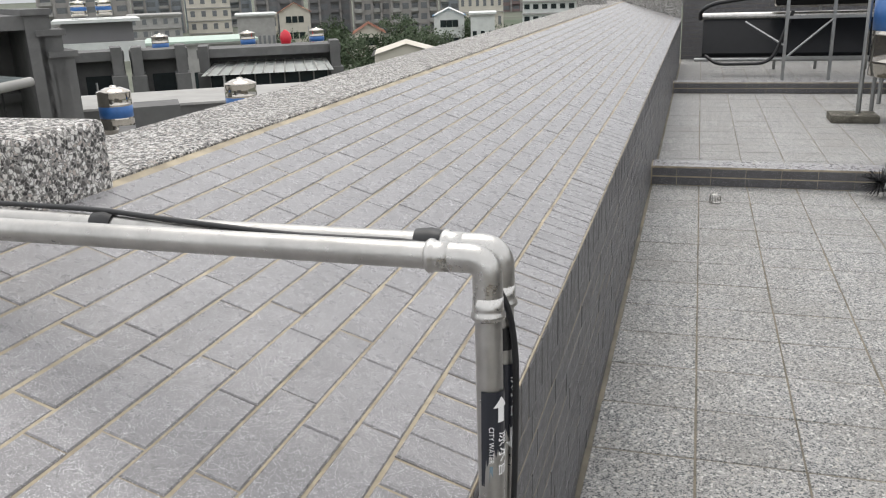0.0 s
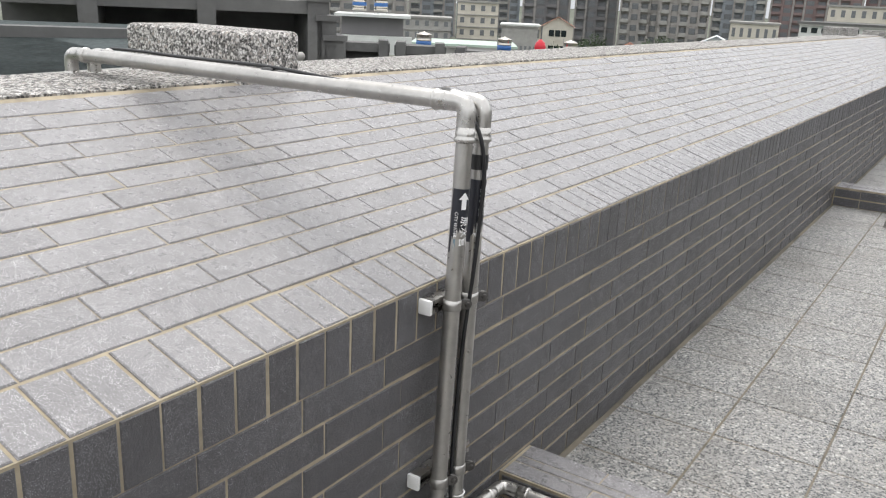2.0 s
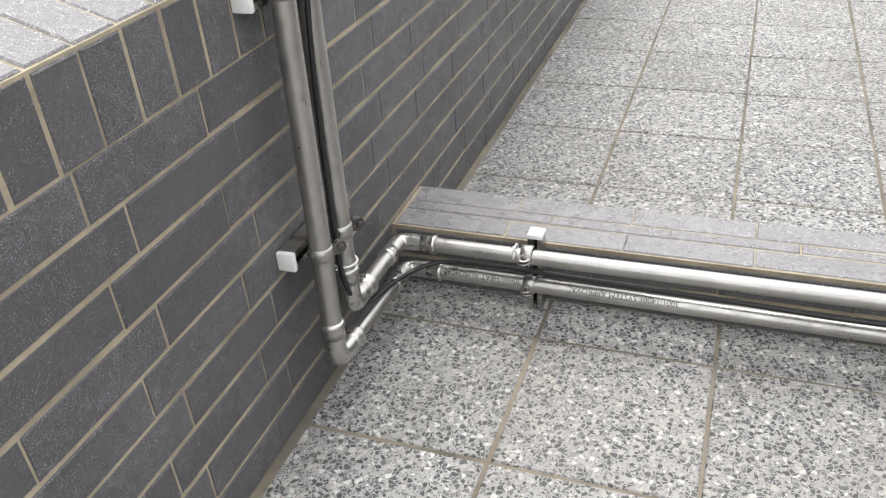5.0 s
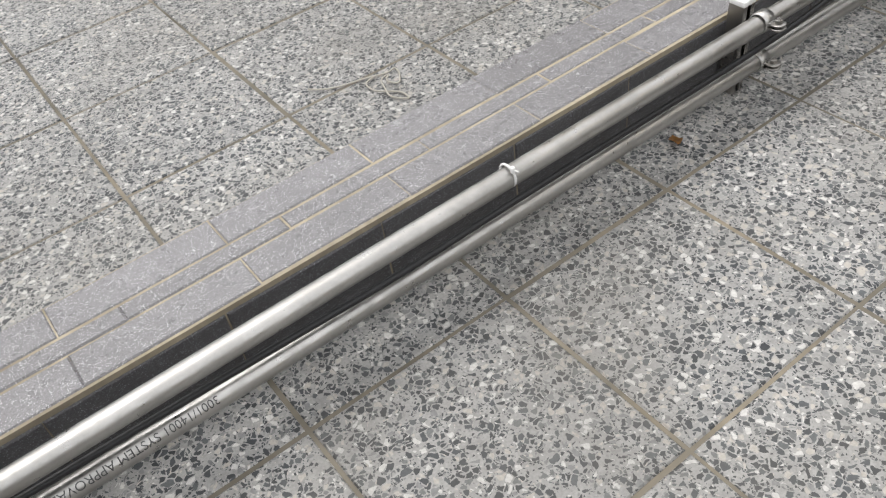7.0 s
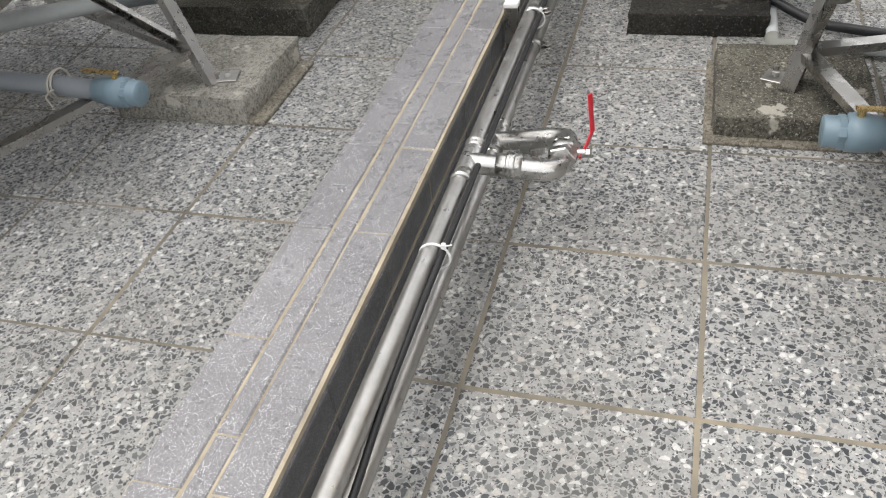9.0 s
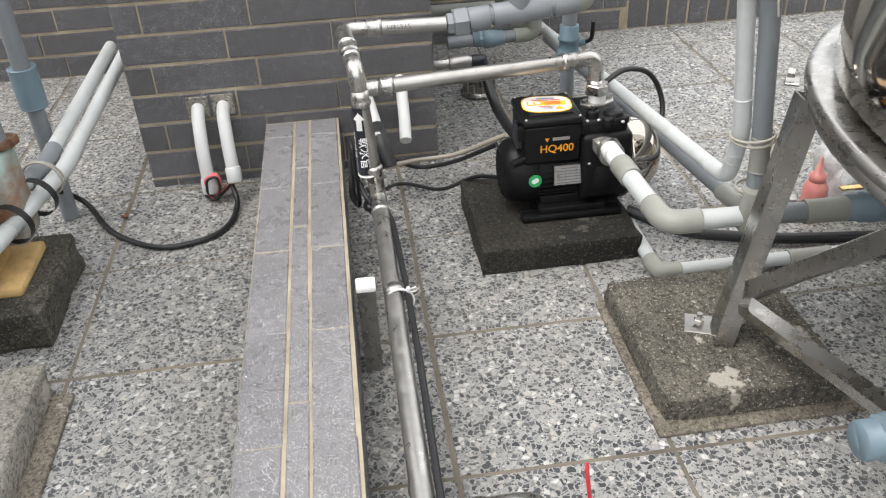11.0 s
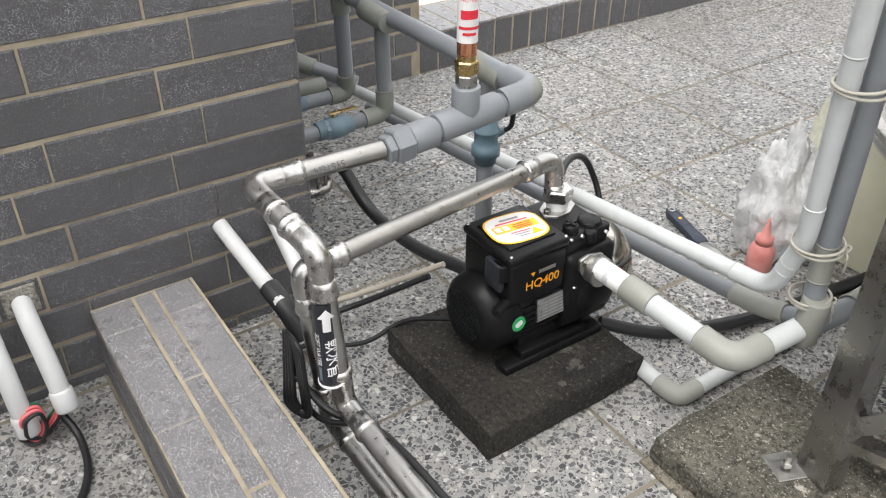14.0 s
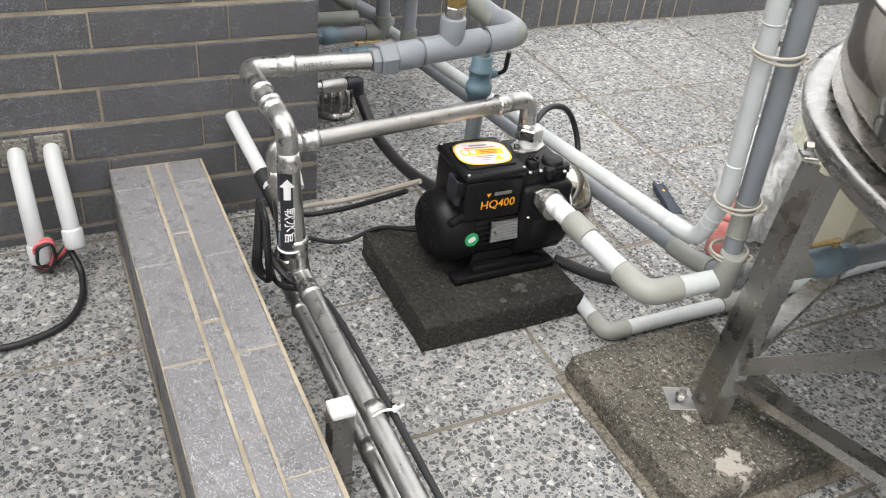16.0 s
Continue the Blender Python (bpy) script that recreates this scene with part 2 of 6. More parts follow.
def smooth(bm, angle=35):
    for f in bm.faces:
        f.smooth = True
    for e in bm.edges:
        e.smooth = e.calc_face_angle(3.2) < radians(angle)
    return bm


def box(lo, hi, bevel=0.0, seg=1, m=None):
    bm = bmesh.new()
    bmesh.ops.create_cube(bm, size=1)
    lo, hi = Vector(lo), Vector(hi)
    for v in bm.verts:
        v.co = Vector([lo[i] + (v.co[i] + 0.5) * (hi[i] - lo[i]) for i in range(3)])
    if bevel:
        bmesh.ops.bevel(bm, geom=bm.edges[:], offset=bevel, segments=seg, profile=0.5, affect="EDGES")
        if seg > 1:
            smooth(bm, 40)
    if m is not None:
        bm.transform(m)
    return bm


def join(*bms):
    """Several bmeshes into the first."""
    out = bms[0]
    for b in bms[1:]:
        me = bpy.data.meshes.new("temp")
        b.to_mesh(me)
        b.free()
        out.from_mesh(me)
        bpy.data.meshes.remove(me)
    return out


def fillet(points, radius, steps=6):
    """A polyline with its corners rounded."""
    pts = [Vector(p) for p in points]
    out = [pts[0]]
    for a, b, c in zip(pts, pts[1:], pts[2:]):
        u, v = (a - b), (c - b)
        d = min(radius, u.length * 0.48, v.length * 0.48)
        p, q = b + u.normalized() * d, b + v.normalized() * d
        for i in range(steps + 1):
            t = i / steps
            out.append(p.lerp(b, t).lerp(b.lerp(q, t), t))
    out.append(pts[-1])
    return out


def tube(points, r, sides=16, cap=True, radii=None):
    """A round tube along a polyline, with frames carried along it."""
    pts = [Vector(p) for p in points]
    pts = [p for i, p in enumerate(pts) if i == 0 or (p - pts[i - 1]).length > 1e-5]
    bm = bmesh.new()
    ways = []
    for i in range(len(pts)):
        a = pts[max(0, i - 1)]
        b = pts[min(len(pts) - 1, i + 1)]
        ways.append((b - a).normalized())
    up = ways[0].orthogonal().normalized()
    rings = []
    for i, (p, w) in enumerate(zip(pts, ways)):
        up = (up - w * up.dot(w)).normalized()
        side = w.cross(up)
        rr = radii[i] if radii else r
        rings.append([bm.verts.new(p + (up * math.cos(k) + side * math.sin(k)) * rr) for k in [2 * math.pi * j / sides for j in range(sides)]])
    for A, B in zip(rings, rings[1:]):
        for j in range(sides):
            f = bm.faces.new((A[j], A[(j + 1) % sides], B[(j + 1) % sides], B[j]))
            f.smooth = True
    if cap:
        for f in (bm.faces.new(rings[0][::-1]), bm.faces.new(rings[-1])):
            for e in f.edges:
                e.smooth = False
    return bm


def rod(a, b, r, sides=16, r2=None, bevel=0.0):
    """A turned bar from a to b, ends rounded a little."""
    a, b = Vector(a), Vector(b)
    w = (b - a).normalized()
    r2 = r if r2 is None else r2
    if bevel:
        return smooth(tube([a, a + w * bevel * 0.3, a + w * bevel, b - w * bevel, b - w * bevel * 0.3, b], r, sides, True, [r - bevel, r - bevel * 0.3, r, r2, r2 - bevel * 0.3, r2 - bevel]), 50)
    return tube([a, b], r, sides, True, [r, r2])


def lathe(a, b, profile, sides=24):
    """Turned about the line a-b; profile: (way along 0..1, radius)."""
    a, b = Vector(a), Vector(b)
    return smooth(tube([a.lerp(b, t) for t, r in profile], 0, sides, True, [r for t, r in profile]), 40)


def torus(centre, axis, R, r, sides=24, small=8):
    c, w = Vector(centre), Vector(axis).normalized()
    u = w.orthogonal().normalized()
    v = w.cross(u)
    bm = bmesh.new()
    rings = []
    for i in range(sides):
        t = 2 * math.pi * i / sides
        d = u * math.cos(t) + v * math.sin(t)
        rings.append([bm.verts.new(c + d * (R + r * math.cos(k)) + w * r * math.sin(k)) for k in [2 * math.pi * j / small for j in range(small)]])
    for i in range(sides):
        A, B = rings[i], rings[(i + 1) % sides]
        for j in range(small):
            bm.faces.new((A[j], B[j], B[(j + 1) % small], A[(j + 1) % small])).smooth = True
    return bm


def prism(outline, depth, m, bevel=0.0):
    """A flat outline (x, y) given depth along its z, laid by m."""
    bm = bmesh.new()
    f = bm.faces.new([bm.verts.new((x, y, 0)) for x, y in outline])
    g = bmesh.ops.extrude_face_region(bm, geom=[f])
    bmesh.ops.translate(bm, verts=[v for v in g["geom"] if isinstance(v, bmesh.types.BMVert)], vec=(0, 0, depth))
    bmesh.ops.recalc_face_normals(bm, faces=bm.faces[:])
    if bevel:
        bmesh.ops.bevel(bm, geom=bm.edges[:], offset=bevel, segments=2, profile=0.5, affect="EDGES")
        smooth(bm, 40)
    bm.transform(m)
    return bm


def frame_of(origin, x, y):
    """A pose whose x and y axes lie along the given ways."""
    x = Vector(x).normalized()
    z = x.cross(Vector(y)).normalized()
    y = z.cross(x)
    return Matrix.Translation(origin) @ Matrix((x, y, z)).transposed().to_4x4()


def hexnut(a, b, r):
    return tube([a, Vector(a).lerp(Vector(b), 0.1), Vector(a).lerp(Vector(b), 0.9), b], r, 6, True, [r * 0.9, r, r, r * 0.9])


def flat_hex(bm):
    for f in bm.faces:
        f.smooth = False
    return bm


TILE_MESHES = {}


def tile_mesh(w, d, h, material, chamfer=0.0022):
    """A chamfered slab of size w x d, its top at h, shared between alike pieces."""
    key = (round(w, 4), round(d, 4), round(h, 4), material.name)
    if key not in TILE_MESHES:
        me = bpy.data.meshes.new("tile")
        c = chamfer
        v = [(0, 0, 0), (w, 0, 0), (w, d, 0), (0, d, 0), (0, 0, h - c), (w, 0, h - c), (w, d, h - c), (0, d, h - c), (c, c, h), (w - c, c, h), (w - c, d - c, h), (c, d - c, h)]
        f = [(0, 1, 5, 4), (1, 2, 6, 5), (2, 3, 7, 6), (3, 0, 4, 7), (4, 5, 9, 8), (5, 6, 10, 9), (6, 7, 11, 10), (7, 4, 8, 11), (8, 9, 10, 11)]
        me.from_pydata(v, [], f)
        me.materials.append(material)
        TILE_MESHES[key] = me
    return TILE_MESHES[key]


class Tiling:
    """Tiles on one thing: near ones as parts, the rest in one joined mesh."""

    def __init__(self, parent, near, name="tile", limit=300):
        self.parent, self.near, self.name, self.limit = parent, near, name, limit
        self.v, self.f, self.mats, self.fm, self.count = [], [], [], [], 0
        self.rand = random.Random(parent.name)

    def add(self, m, w, d, h, material):
        if w < 0.012 or d < 0.012:
            return
        r = self.rand
        slack = min(1.0, 0.06 / max(w, d) * 1.5) if d > 0.2 else 1.0
        m = m @ Matrix.Translation((r.uniform(-0.0008, 0.0008), r.uniform(-0.0008, 0.0008), r.uniform(-0.0012, 0.0006))) @ pose(0, 0, 0, r.uniform(-0.25, 0.25) * slack, r.uniform(-0.15, 0.15) * slack, r.uniform(-0.2, 0.2))
        me = tile_mesh(w, d, h, material)
        c = m @ Vector((w / 2, d / 2, h))
        if self.near(c) and self.count < self.limit:
            self.count += 1
            ob = new(self.name, me)
            ob.parent = self.parent
            ob.matrix_parent_inverse = self.parent.matrix_basis.inverted()
            ob.matrix_basis = m
            return
        if material not in self.mats:
            self.mats.append(material)
        k = len(self.v)
        self.v += [m @ p.co for p in me.vertices]
        for p in me.polygons:
            self.f.append([k + i for i in p.vertices])
            self.fm.append(self.mats.index(material))

    def done(self, name="tiling"):
        if not self.f:
            return
        me = bpy.data.meshes.new(name)
        me.from_pydata(self.v, [], self.f)
        for m in self.mats:
            me.materials.append(m)
        me.polygons.foreach_set("material_index", self.fm)
        ob = new(name, me)
        ob.parent = self.parent
        ob.matrix_parent_inverse = self.parent.matrix_basis.inverted()
        tagged(ob, kind="stuff")


def running(t, origin, along, up, length, rows, material, tile_len=0.2264, tile_h=0.0616, joint=0.0026, depth=0.006, start=0.0, bond=0.5, skip=None, bed=0.0074):
    """Rows of tiles in running bond on a face: along its length, then up."""
    base = frame_of(origin, along, up)
    for j in range(rows):
        x = -start - (j % 2) * bond * (tile_len + joint)
        while x < length:
            a, b = max(0, x), min(length, x + tile_len)
            y = j * (tile_h + bed)
            if b - a > 0.02 and not (skip and skip(a, b, y)):
                t.add(base @ Matrix.Translation((a, y, 0)), round(b - a, 3), tile_h, depth, material)
            x += tile_len + joint


def soldier(t, origin, along, up, length, material, tile_w=0.0632, tile_h=0.108, joint=0.0048, depth=0.006):
    base = frame_of(origin, along, up)
    x = 0.0
    while x < length - 0.02:
        t.add(base @ Matrix.Translation((x, 0, 0)), tile_w, tile_h, depth, material)
        x += tile_w + joint


# ---- structure: floor, parapet, kerbs, shaft, back wall ----
WX = -0.327                       # face of the parapet
FLOOR_TO_X, FLOOR_FROM_Y, FLOOR_TO_Y = 8.0, -5.0, 14.2
floor = tagged(part("floor", box((WX - 0.02, FLOOR_FROM_Y, -0.25), (FLOOR_TO_X, FLOOR_TO_Y, -0.0024)), M_GROUT_DARK),
               "grey terrazzo roof floor laid in worn square tiles", "floor", kind="structure")
PITCH = 0.3142


def floor_tiles():
    t = Tiling(floor, lambda c: -0.4 < c.x < 3.9 and -1.75 < c.y < 1.55, limit=230)

    def stretch(y0, y1, line):
        k = math.floor((y0 - line) / PITCH)
        while line + k * PITCH < y1:
            a, b = max(y0, line + k * PITCH + 0.003), min(y1, line + (k + 1) * PITCH - 0.003)
            i = -2
            while i * PITCH < FLOOR_TO_X:
                c, d = max(WX, i * PITCH + 0.003), min(FLOOR_TO_X, (i + 1) * PITCH - 0.003)
                if d > c and b > a:
                    t.add(Matrix.Translation((c, a, -0.006)), round(d - c, 3), round(b - a, 3), 0.006, M_TERRAZZO)
                i += 1
            k += 1
    stretch(FLOOR_FROM_Y, 0.125, 0.0)
    stretch(0.29, 4.82, 0.600)
    stretch(5.02, 9.7, 5.1)
    stretch(9.9, FLOOR_TO_Y, 9.95)
    t.done()


SLOPE = 0.32
PY0, PY1 = -3.2, 13.1
RUN = 0.923
TOPZ = 0.728


def parapet():
    out = [(WX - 0.0022, -0.2), (WX - 0.0022, TOPZ - 0.0024), (WX - RUN, TOPZ - 0.0022 + RUN * SLOPE), (WX - RUN, -0.2)]
    m = Matrix(((1, 0, 0, 0), (0, 0, -1, PY1), (0, 1, 0, 0), (0, 0, 0, 1)))
    wall = tagged(part("wall_west", prism(out, PY1 - PY0, m), M_GROUT), "broad grey tiled parapet wall with a sloping top", "wall", kind="structure")
    t = Tiling(wall, lambda c: -1.45 < c.y < 0.95, limit=300)
    length = PY1 - PY0
    up = Vector((-1, 0, SLOPE)).normalized()
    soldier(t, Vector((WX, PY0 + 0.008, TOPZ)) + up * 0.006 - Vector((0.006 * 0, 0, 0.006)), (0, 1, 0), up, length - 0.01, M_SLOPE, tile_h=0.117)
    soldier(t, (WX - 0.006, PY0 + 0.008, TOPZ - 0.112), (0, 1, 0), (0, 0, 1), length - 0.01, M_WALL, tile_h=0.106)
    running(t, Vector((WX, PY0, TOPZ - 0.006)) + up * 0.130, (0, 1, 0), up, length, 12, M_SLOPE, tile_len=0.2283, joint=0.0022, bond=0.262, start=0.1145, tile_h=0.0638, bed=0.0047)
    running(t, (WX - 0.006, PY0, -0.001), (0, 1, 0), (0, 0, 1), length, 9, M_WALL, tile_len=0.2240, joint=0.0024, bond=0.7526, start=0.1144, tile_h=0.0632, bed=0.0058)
    t.done()
    cop = [(WX - RUN, 0.6), (WX - RUN, TOPZ + RUN * SLOPE + 0.003), (WX - RUN - 0.010, TOPZ + RUN * SLOPE + 0.008), (-1.60, TOPZ + RUN * SLOPE + 0.010), (-1.615, TOPZ + RUN * SLOPE - 0.004), (-1.615, 0.3), (WX - RUN, 0.3)]
    bm = prism(cop, PY1 - PY0, m)
    tagged(part("trim_coping", bm, M_PEBBLE), "white and black washed pebble coping along the parapet", "coping", kind="structure")


def kerb(name, y0, y1, x0, x1, z, label, near):
    core = tagged(part(name, box((x0, y0 + 0.003, -0.1), (x1, y1 - 0.002, z - 0.0022)), M_GROUT), label, "kerb", kind="structure")
    t = Tiling(core, near, limit=160)
    L = x1 - x0
    w = y1 - y0
    a = x0 + 0.008
    for dy, d, s in ((0.008, 0.0575, 0.0), (0.0693, 0.0296, 0.112), (0.1027, w - 0.1052, 0.0)):
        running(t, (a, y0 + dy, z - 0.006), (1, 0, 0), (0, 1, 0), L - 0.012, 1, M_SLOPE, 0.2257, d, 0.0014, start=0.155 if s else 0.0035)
    # upright faces get the darker wall tile, which puts their shade into colour
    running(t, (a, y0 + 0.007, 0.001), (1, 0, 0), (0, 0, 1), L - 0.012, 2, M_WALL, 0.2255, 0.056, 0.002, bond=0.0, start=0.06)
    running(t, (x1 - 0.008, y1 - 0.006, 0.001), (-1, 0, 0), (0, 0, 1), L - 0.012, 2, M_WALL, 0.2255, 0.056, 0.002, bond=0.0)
    t.done()


WALL_TOP = 1.62                   # unseen height of shaft and building, set by the shade they cast
SX = 3.162                        # face of the shaft at the end of the kerb
BX = 3.93                         # face of the building's back wall


def shaft():
    core = tagged(part("wall_shaft", box((SX + 0.0024, -0.0976, -0.1), (BX + 0.1, 0.5556, WALL_TOP)), M_GROUT), "dark grey tiled service shaft with sandy joints", "wall", kind="structure")
    t = Tiling(core, lambda c: c.z < 0.9, limit=120)
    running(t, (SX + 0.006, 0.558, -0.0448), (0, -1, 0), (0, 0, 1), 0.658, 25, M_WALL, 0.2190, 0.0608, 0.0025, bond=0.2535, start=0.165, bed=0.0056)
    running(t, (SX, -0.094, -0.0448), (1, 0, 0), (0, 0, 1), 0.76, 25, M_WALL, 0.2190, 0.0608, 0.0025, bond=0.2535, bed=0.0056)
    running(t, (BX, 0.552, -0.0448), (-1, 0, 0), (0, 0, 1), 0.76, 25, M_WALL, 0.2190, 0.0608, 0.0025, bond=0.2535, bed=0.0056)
    t.done()


def back_wall():
    """Building wall behind the pumps, with an opening above a tiled sill."""
    y_open0, y_open1, sill = -0.81, -1.72, 0.118
    # the unseen stretch north of the shaft is added to close and shade the terrace
    bm = join(box((BX + 0.0024, y_open0, -0.1), (BX + 0.22, FLOOR_TO_Y, WALL_TOP)),
              box((BX + 0.0024, -5.0, -0.1), (BX + 0.22, y_open1, 0.76)),
              box((BX + 0.0024, y_open1, -0.1), (BX + 0.22, y_open0, sill - 0.0024)))
    core = tagged(part("wall_east", bm, M_GROUT), "dark grey tiled building wall with an opening above a low sill", "wall", kind="structure")
    t = Tiling(core, lambda c: c.z < 0.8 and c.y < 0.0, limit=160)
    running(t, (BX + 0.006, -0.10, 0.002), (0, -1, 0), (0, 0, 1), 0.705, 23, M_WALL, bond=0.25)
    running(t, (BX + 0.006, FLOOR_TO_Y, 0.002), (0, -1, 0), (0, 0, 1), FLOOR_TO_Y - 0.56, 23, M_WALL, bond=0.25)
    running(t, (BX + 0.006, y_open1, 0.002), (0, -1, 0), (0, 0, 1), 3.2, 11, M_WALL, bond=0.45)
    soldier(t, (BX + 0.006, y_open0, 0.002), (0, -1, 0), (0, 0, 1), y_open0 - y_open1, M_WALL, tile_w=0.062)
    soldier(t, (BX, y_open0, sill - 0.006), (0, -1, 0), (1, 0, 0), y_open0 - y_open1, M_SLOPE, tile_w=0.062, tile_h=0.21)
    t.done()
    # overexposed daylight beyond the opening is put into this floor's white
    tagged(part("floor_lightwell", box((BX + 0.22, -3.0, -0.1), (6.2, 1.0, 0.06)), M_WHITE), "floor behind the wall opening, whitened for daylight glare", "floor", kind="structure")


floor_tiles()
parapet()
kerb("kerb", 0.120, 0.286, WX, SX, 0.131, "low kerb clad in grey speckled tiles", lambda c: True)
kerb("kerb_far", 4.80, 5.02, WX, BX, 0.134, "low grey tiled kerb across the far roof", lambda c: False)
kerb("kerb_end", 9.70, 9.90, WX, BX, 0.134, "low grey tiled kerb at the far end", lambda c: False)
shaft()
back_wall()
for x0, x1, y0, y1, z in ((SX - 0.006, BX - 0.02, -0.106, 0.564, WALL_TOP), (BX - 0.012, BX + 0.232, -0.80, FLOOR_TO_Y, WALL_TOP), (BX - 0.012, BX + 0.232, -5.0, -1.73, 0.76)):
    tagged(part("trim_cap", box((x0, y0, z), (x1, y1, z + 0.03), 0.006, 2), M_SLOPE), "grey tiled cap along a wall's top", "coping", kind="structure")
# Added wall, never in view: it darkens what the steel risers reflect.
south = tagged(part("wall_south", box((-1.6, -3.85, -0.2), (BX, -3.6, 0.98)), M_GROUT), "unseen grey tiled wall added behind the terrace", "wall", kind="structure")
ts = Tiling(south, lambda c: False)
running(ts, (BX - 0.01, -3.606, 0.002), (-1, 0, 0), (0, 0, 1), 4.5, 14, M_WALL)
ts.done()
end = tagged(part("wall_north", box((-0.335, FLOOR_TO_Y, -0.2), (BX, FLOOR_TO_Y + 0.25, 1.07)), M_GROUT_DARK), "grey tiled end wall of the roof terrace", "wall", kind="structure")
tn = Tiling(end, lambda c: False)
running(tn, (-0.33, FLOOR_TO_Y, 0.002), (1, 0, 0), (0, 0, 1), BX + 0.32, 14, M_WALL, bond=0.25)
soldier(tn, (-0.33, FLOOR_TO_Y, 0.966), (1, 0, 0), (0, 0, 1), BX + 0.32, M_WALL)
tn.done()

# ---- pebble stub on the coping ----
stub = box((-1.735, 0.11, 0.6), (-1.230, 0.355, 1.16), 0.018, 3)
tagged(part("pebble_block", stub, M_PEBBLE), "squat block finished in white and black washed pebbles", "block", kind="structure")

# ---- stainless pipes ----
R, RK, RP = 0.0168, 0.0145, 0.0136   # pipe radii: parapet risers, kerb runs, pump pipes


def socket(at, way, big=1.14, long=0.03, bead=True, rad=RK):
    """A pressed pipe socket with its bead, at a pipe's end."""
    a, w = Vector(at), Vector(way).normalized()
    r = rad * big
    prof = [(0, r * 0.98), (0.5, r), (0.62, r * 1.0)] + ([(0.72, r * 1.12), (0.86, r * 1.12), (0.94, r * 1.02)] if bead else [(0.9, r)]) + [(1, rad)]
    return lathe(a, a + w * long, prof, 20)


def elbow(p, a, b, rad, size=0.050):
    """A press elbow round the corner p between the ways a and b."""
    p, a, b = Vector(p), Vector(a).normalized(), Vector(b).normalized()
    pts = fillet([p + a * size, p, p + b * size], size * 0.92, 8)
    return join(tube(pts, rad * 1.10, 20, False), socket(p + a * (size - 0.004), a, rad=rad), socket(p + b * (size - 0.004), b, rad=rad))


def pipe_run(name, nodes, label, group="stainless pipes"):
    """A run of pipe from node to node with press elbows at the corners; the kerb runs are thinner."""
    e = thing(name, nodes[0], label, "pipe", group)
    pts = [Vector(p) for p in nodes]
    for i, (a, b) in enumerate(zip(pts, pts[1:])):
        w = (b - a).normalized()
        trim = min(0.036, (b - a).length * 0.4)
        a, b = (a + w * trim if i else a), (b - w * trim if i < len(pts) - 2 else b)
        part("pipe", tube([a, a.lerp(b, 0.25), a.lerp(b, 0.5), a.lerp(b, 0.75), b], R if i < 3 else RK if i < 5 else RP, 20), M_STEEL, e)
    for i, (a, p, b) in enumerate(zip(pts, pts[1:], pts[2:])):
        part("elbow", elbow(p, a - p, b - p, R if i < 3 else RK if i < 4 else RP, 0.050 if i < 4 else 0.046 if i == 6 else 0.040), M_STEEL_BRIGHT, e, "bright press-fit elbow")
    return e


r1t, r1b = (-0.289, -0.188, 1.088), (-0.268, -0.262, 0.105)
r2t, r2b = (-0.286, -0.134, 1.084), (-0.270, -0.185, 0.160)
LOW, UPP = (0.054, 0.070), (0.055, 0.145)
run_city = pipe_run("water_pipe", [(-1.58, -0.175, 0.62), (-1.58, -0.175, 1.085), r1t, r1b, (-0.272, LOW[0], 0.080), (2.815, LOW[0] + 0.002, LOW[1]), (2.812, 0.078, 0.334), (2.868, -0.376, 0.332), (2.862, -0.374, 0.285)],
                    "stainless steel cold water pipe running along wall and kerb")
run_soft = pipe_run("water_pipe", [(-1.56, -0.120, 0.62), (-1.56, -0.120, 1.082), r2t, r2b, (-0.280, UPP[0] - 0.002, 0.140), (2.757, UPP[0] + 0.004, UPP[1]), (2.757, 0.078, 0.392), (2.912, 0.092, 0.412), (2.909, -0.098, 0.408)],
                    "stainless steel soft water pipe running above the other along the kerb")

# ---- concrete bases ----


def base_block(name, lo, hi, material, label, rough=0.008):
    bm = box(lo, hi)
    bmesh.ops.subdivide_edges(bm, edges=bm.edges[:], cuts=7, use_grid_fill=True)
    for v in bm.verts:
        n = noise.noise_vector(v.co * 14) * rough + noise.noise_vector(v.co * 60) * rough * 0.35
        edge = sum(1 for i in range(3) if abs(v.co[i] - lo[i]) < 1e-4 or abs(v.co[i] - hi[i]) < 1e-4)
        v.co += Vector((n.x, n.y, n.z * (0.25 if v.co.z > lo[2] + 0.01 else 0)))
        if edge >= 2:
            c = (Vector(lo) + Vector(hi)) / 2
            v.co += (c - v.co).normalized() * (0.003 + 0.005 * noise.noise(v.co * 30))
    smooth(bm, 50)
    return tagged(part(name, bm, material), label, "block")


M_MORTAR = rough_concrete("sandy_mortar", (0.27, 0.245, 0.195), (0.14, 0.125, 0.10), (0.38, 0.35, 0.29))
base_block("pump_base", (2.672, -0.428, -0.002), (2.958, -0.120, 0.050), M_DAMP, "damp dark concrete slab under the black pump", 0.004)
tb1 = base_block("tank_base", (2.245, -0.598, -0.002), (2.548, -0.315, 0.047), M_CONCRETE, "weathered concrete block under a tank leg", 0.006)
part("mortar_fillet", join(box((2.222, -0.62, -0.002), (2.252, -0.300, 0.005), 0.002, 2), box((2.252, -0.322, -0.002), (2.55, -0.300, 0.005), 0.002, 2)), M_MORTAR, tb1, "sandy mortar bead round the block")
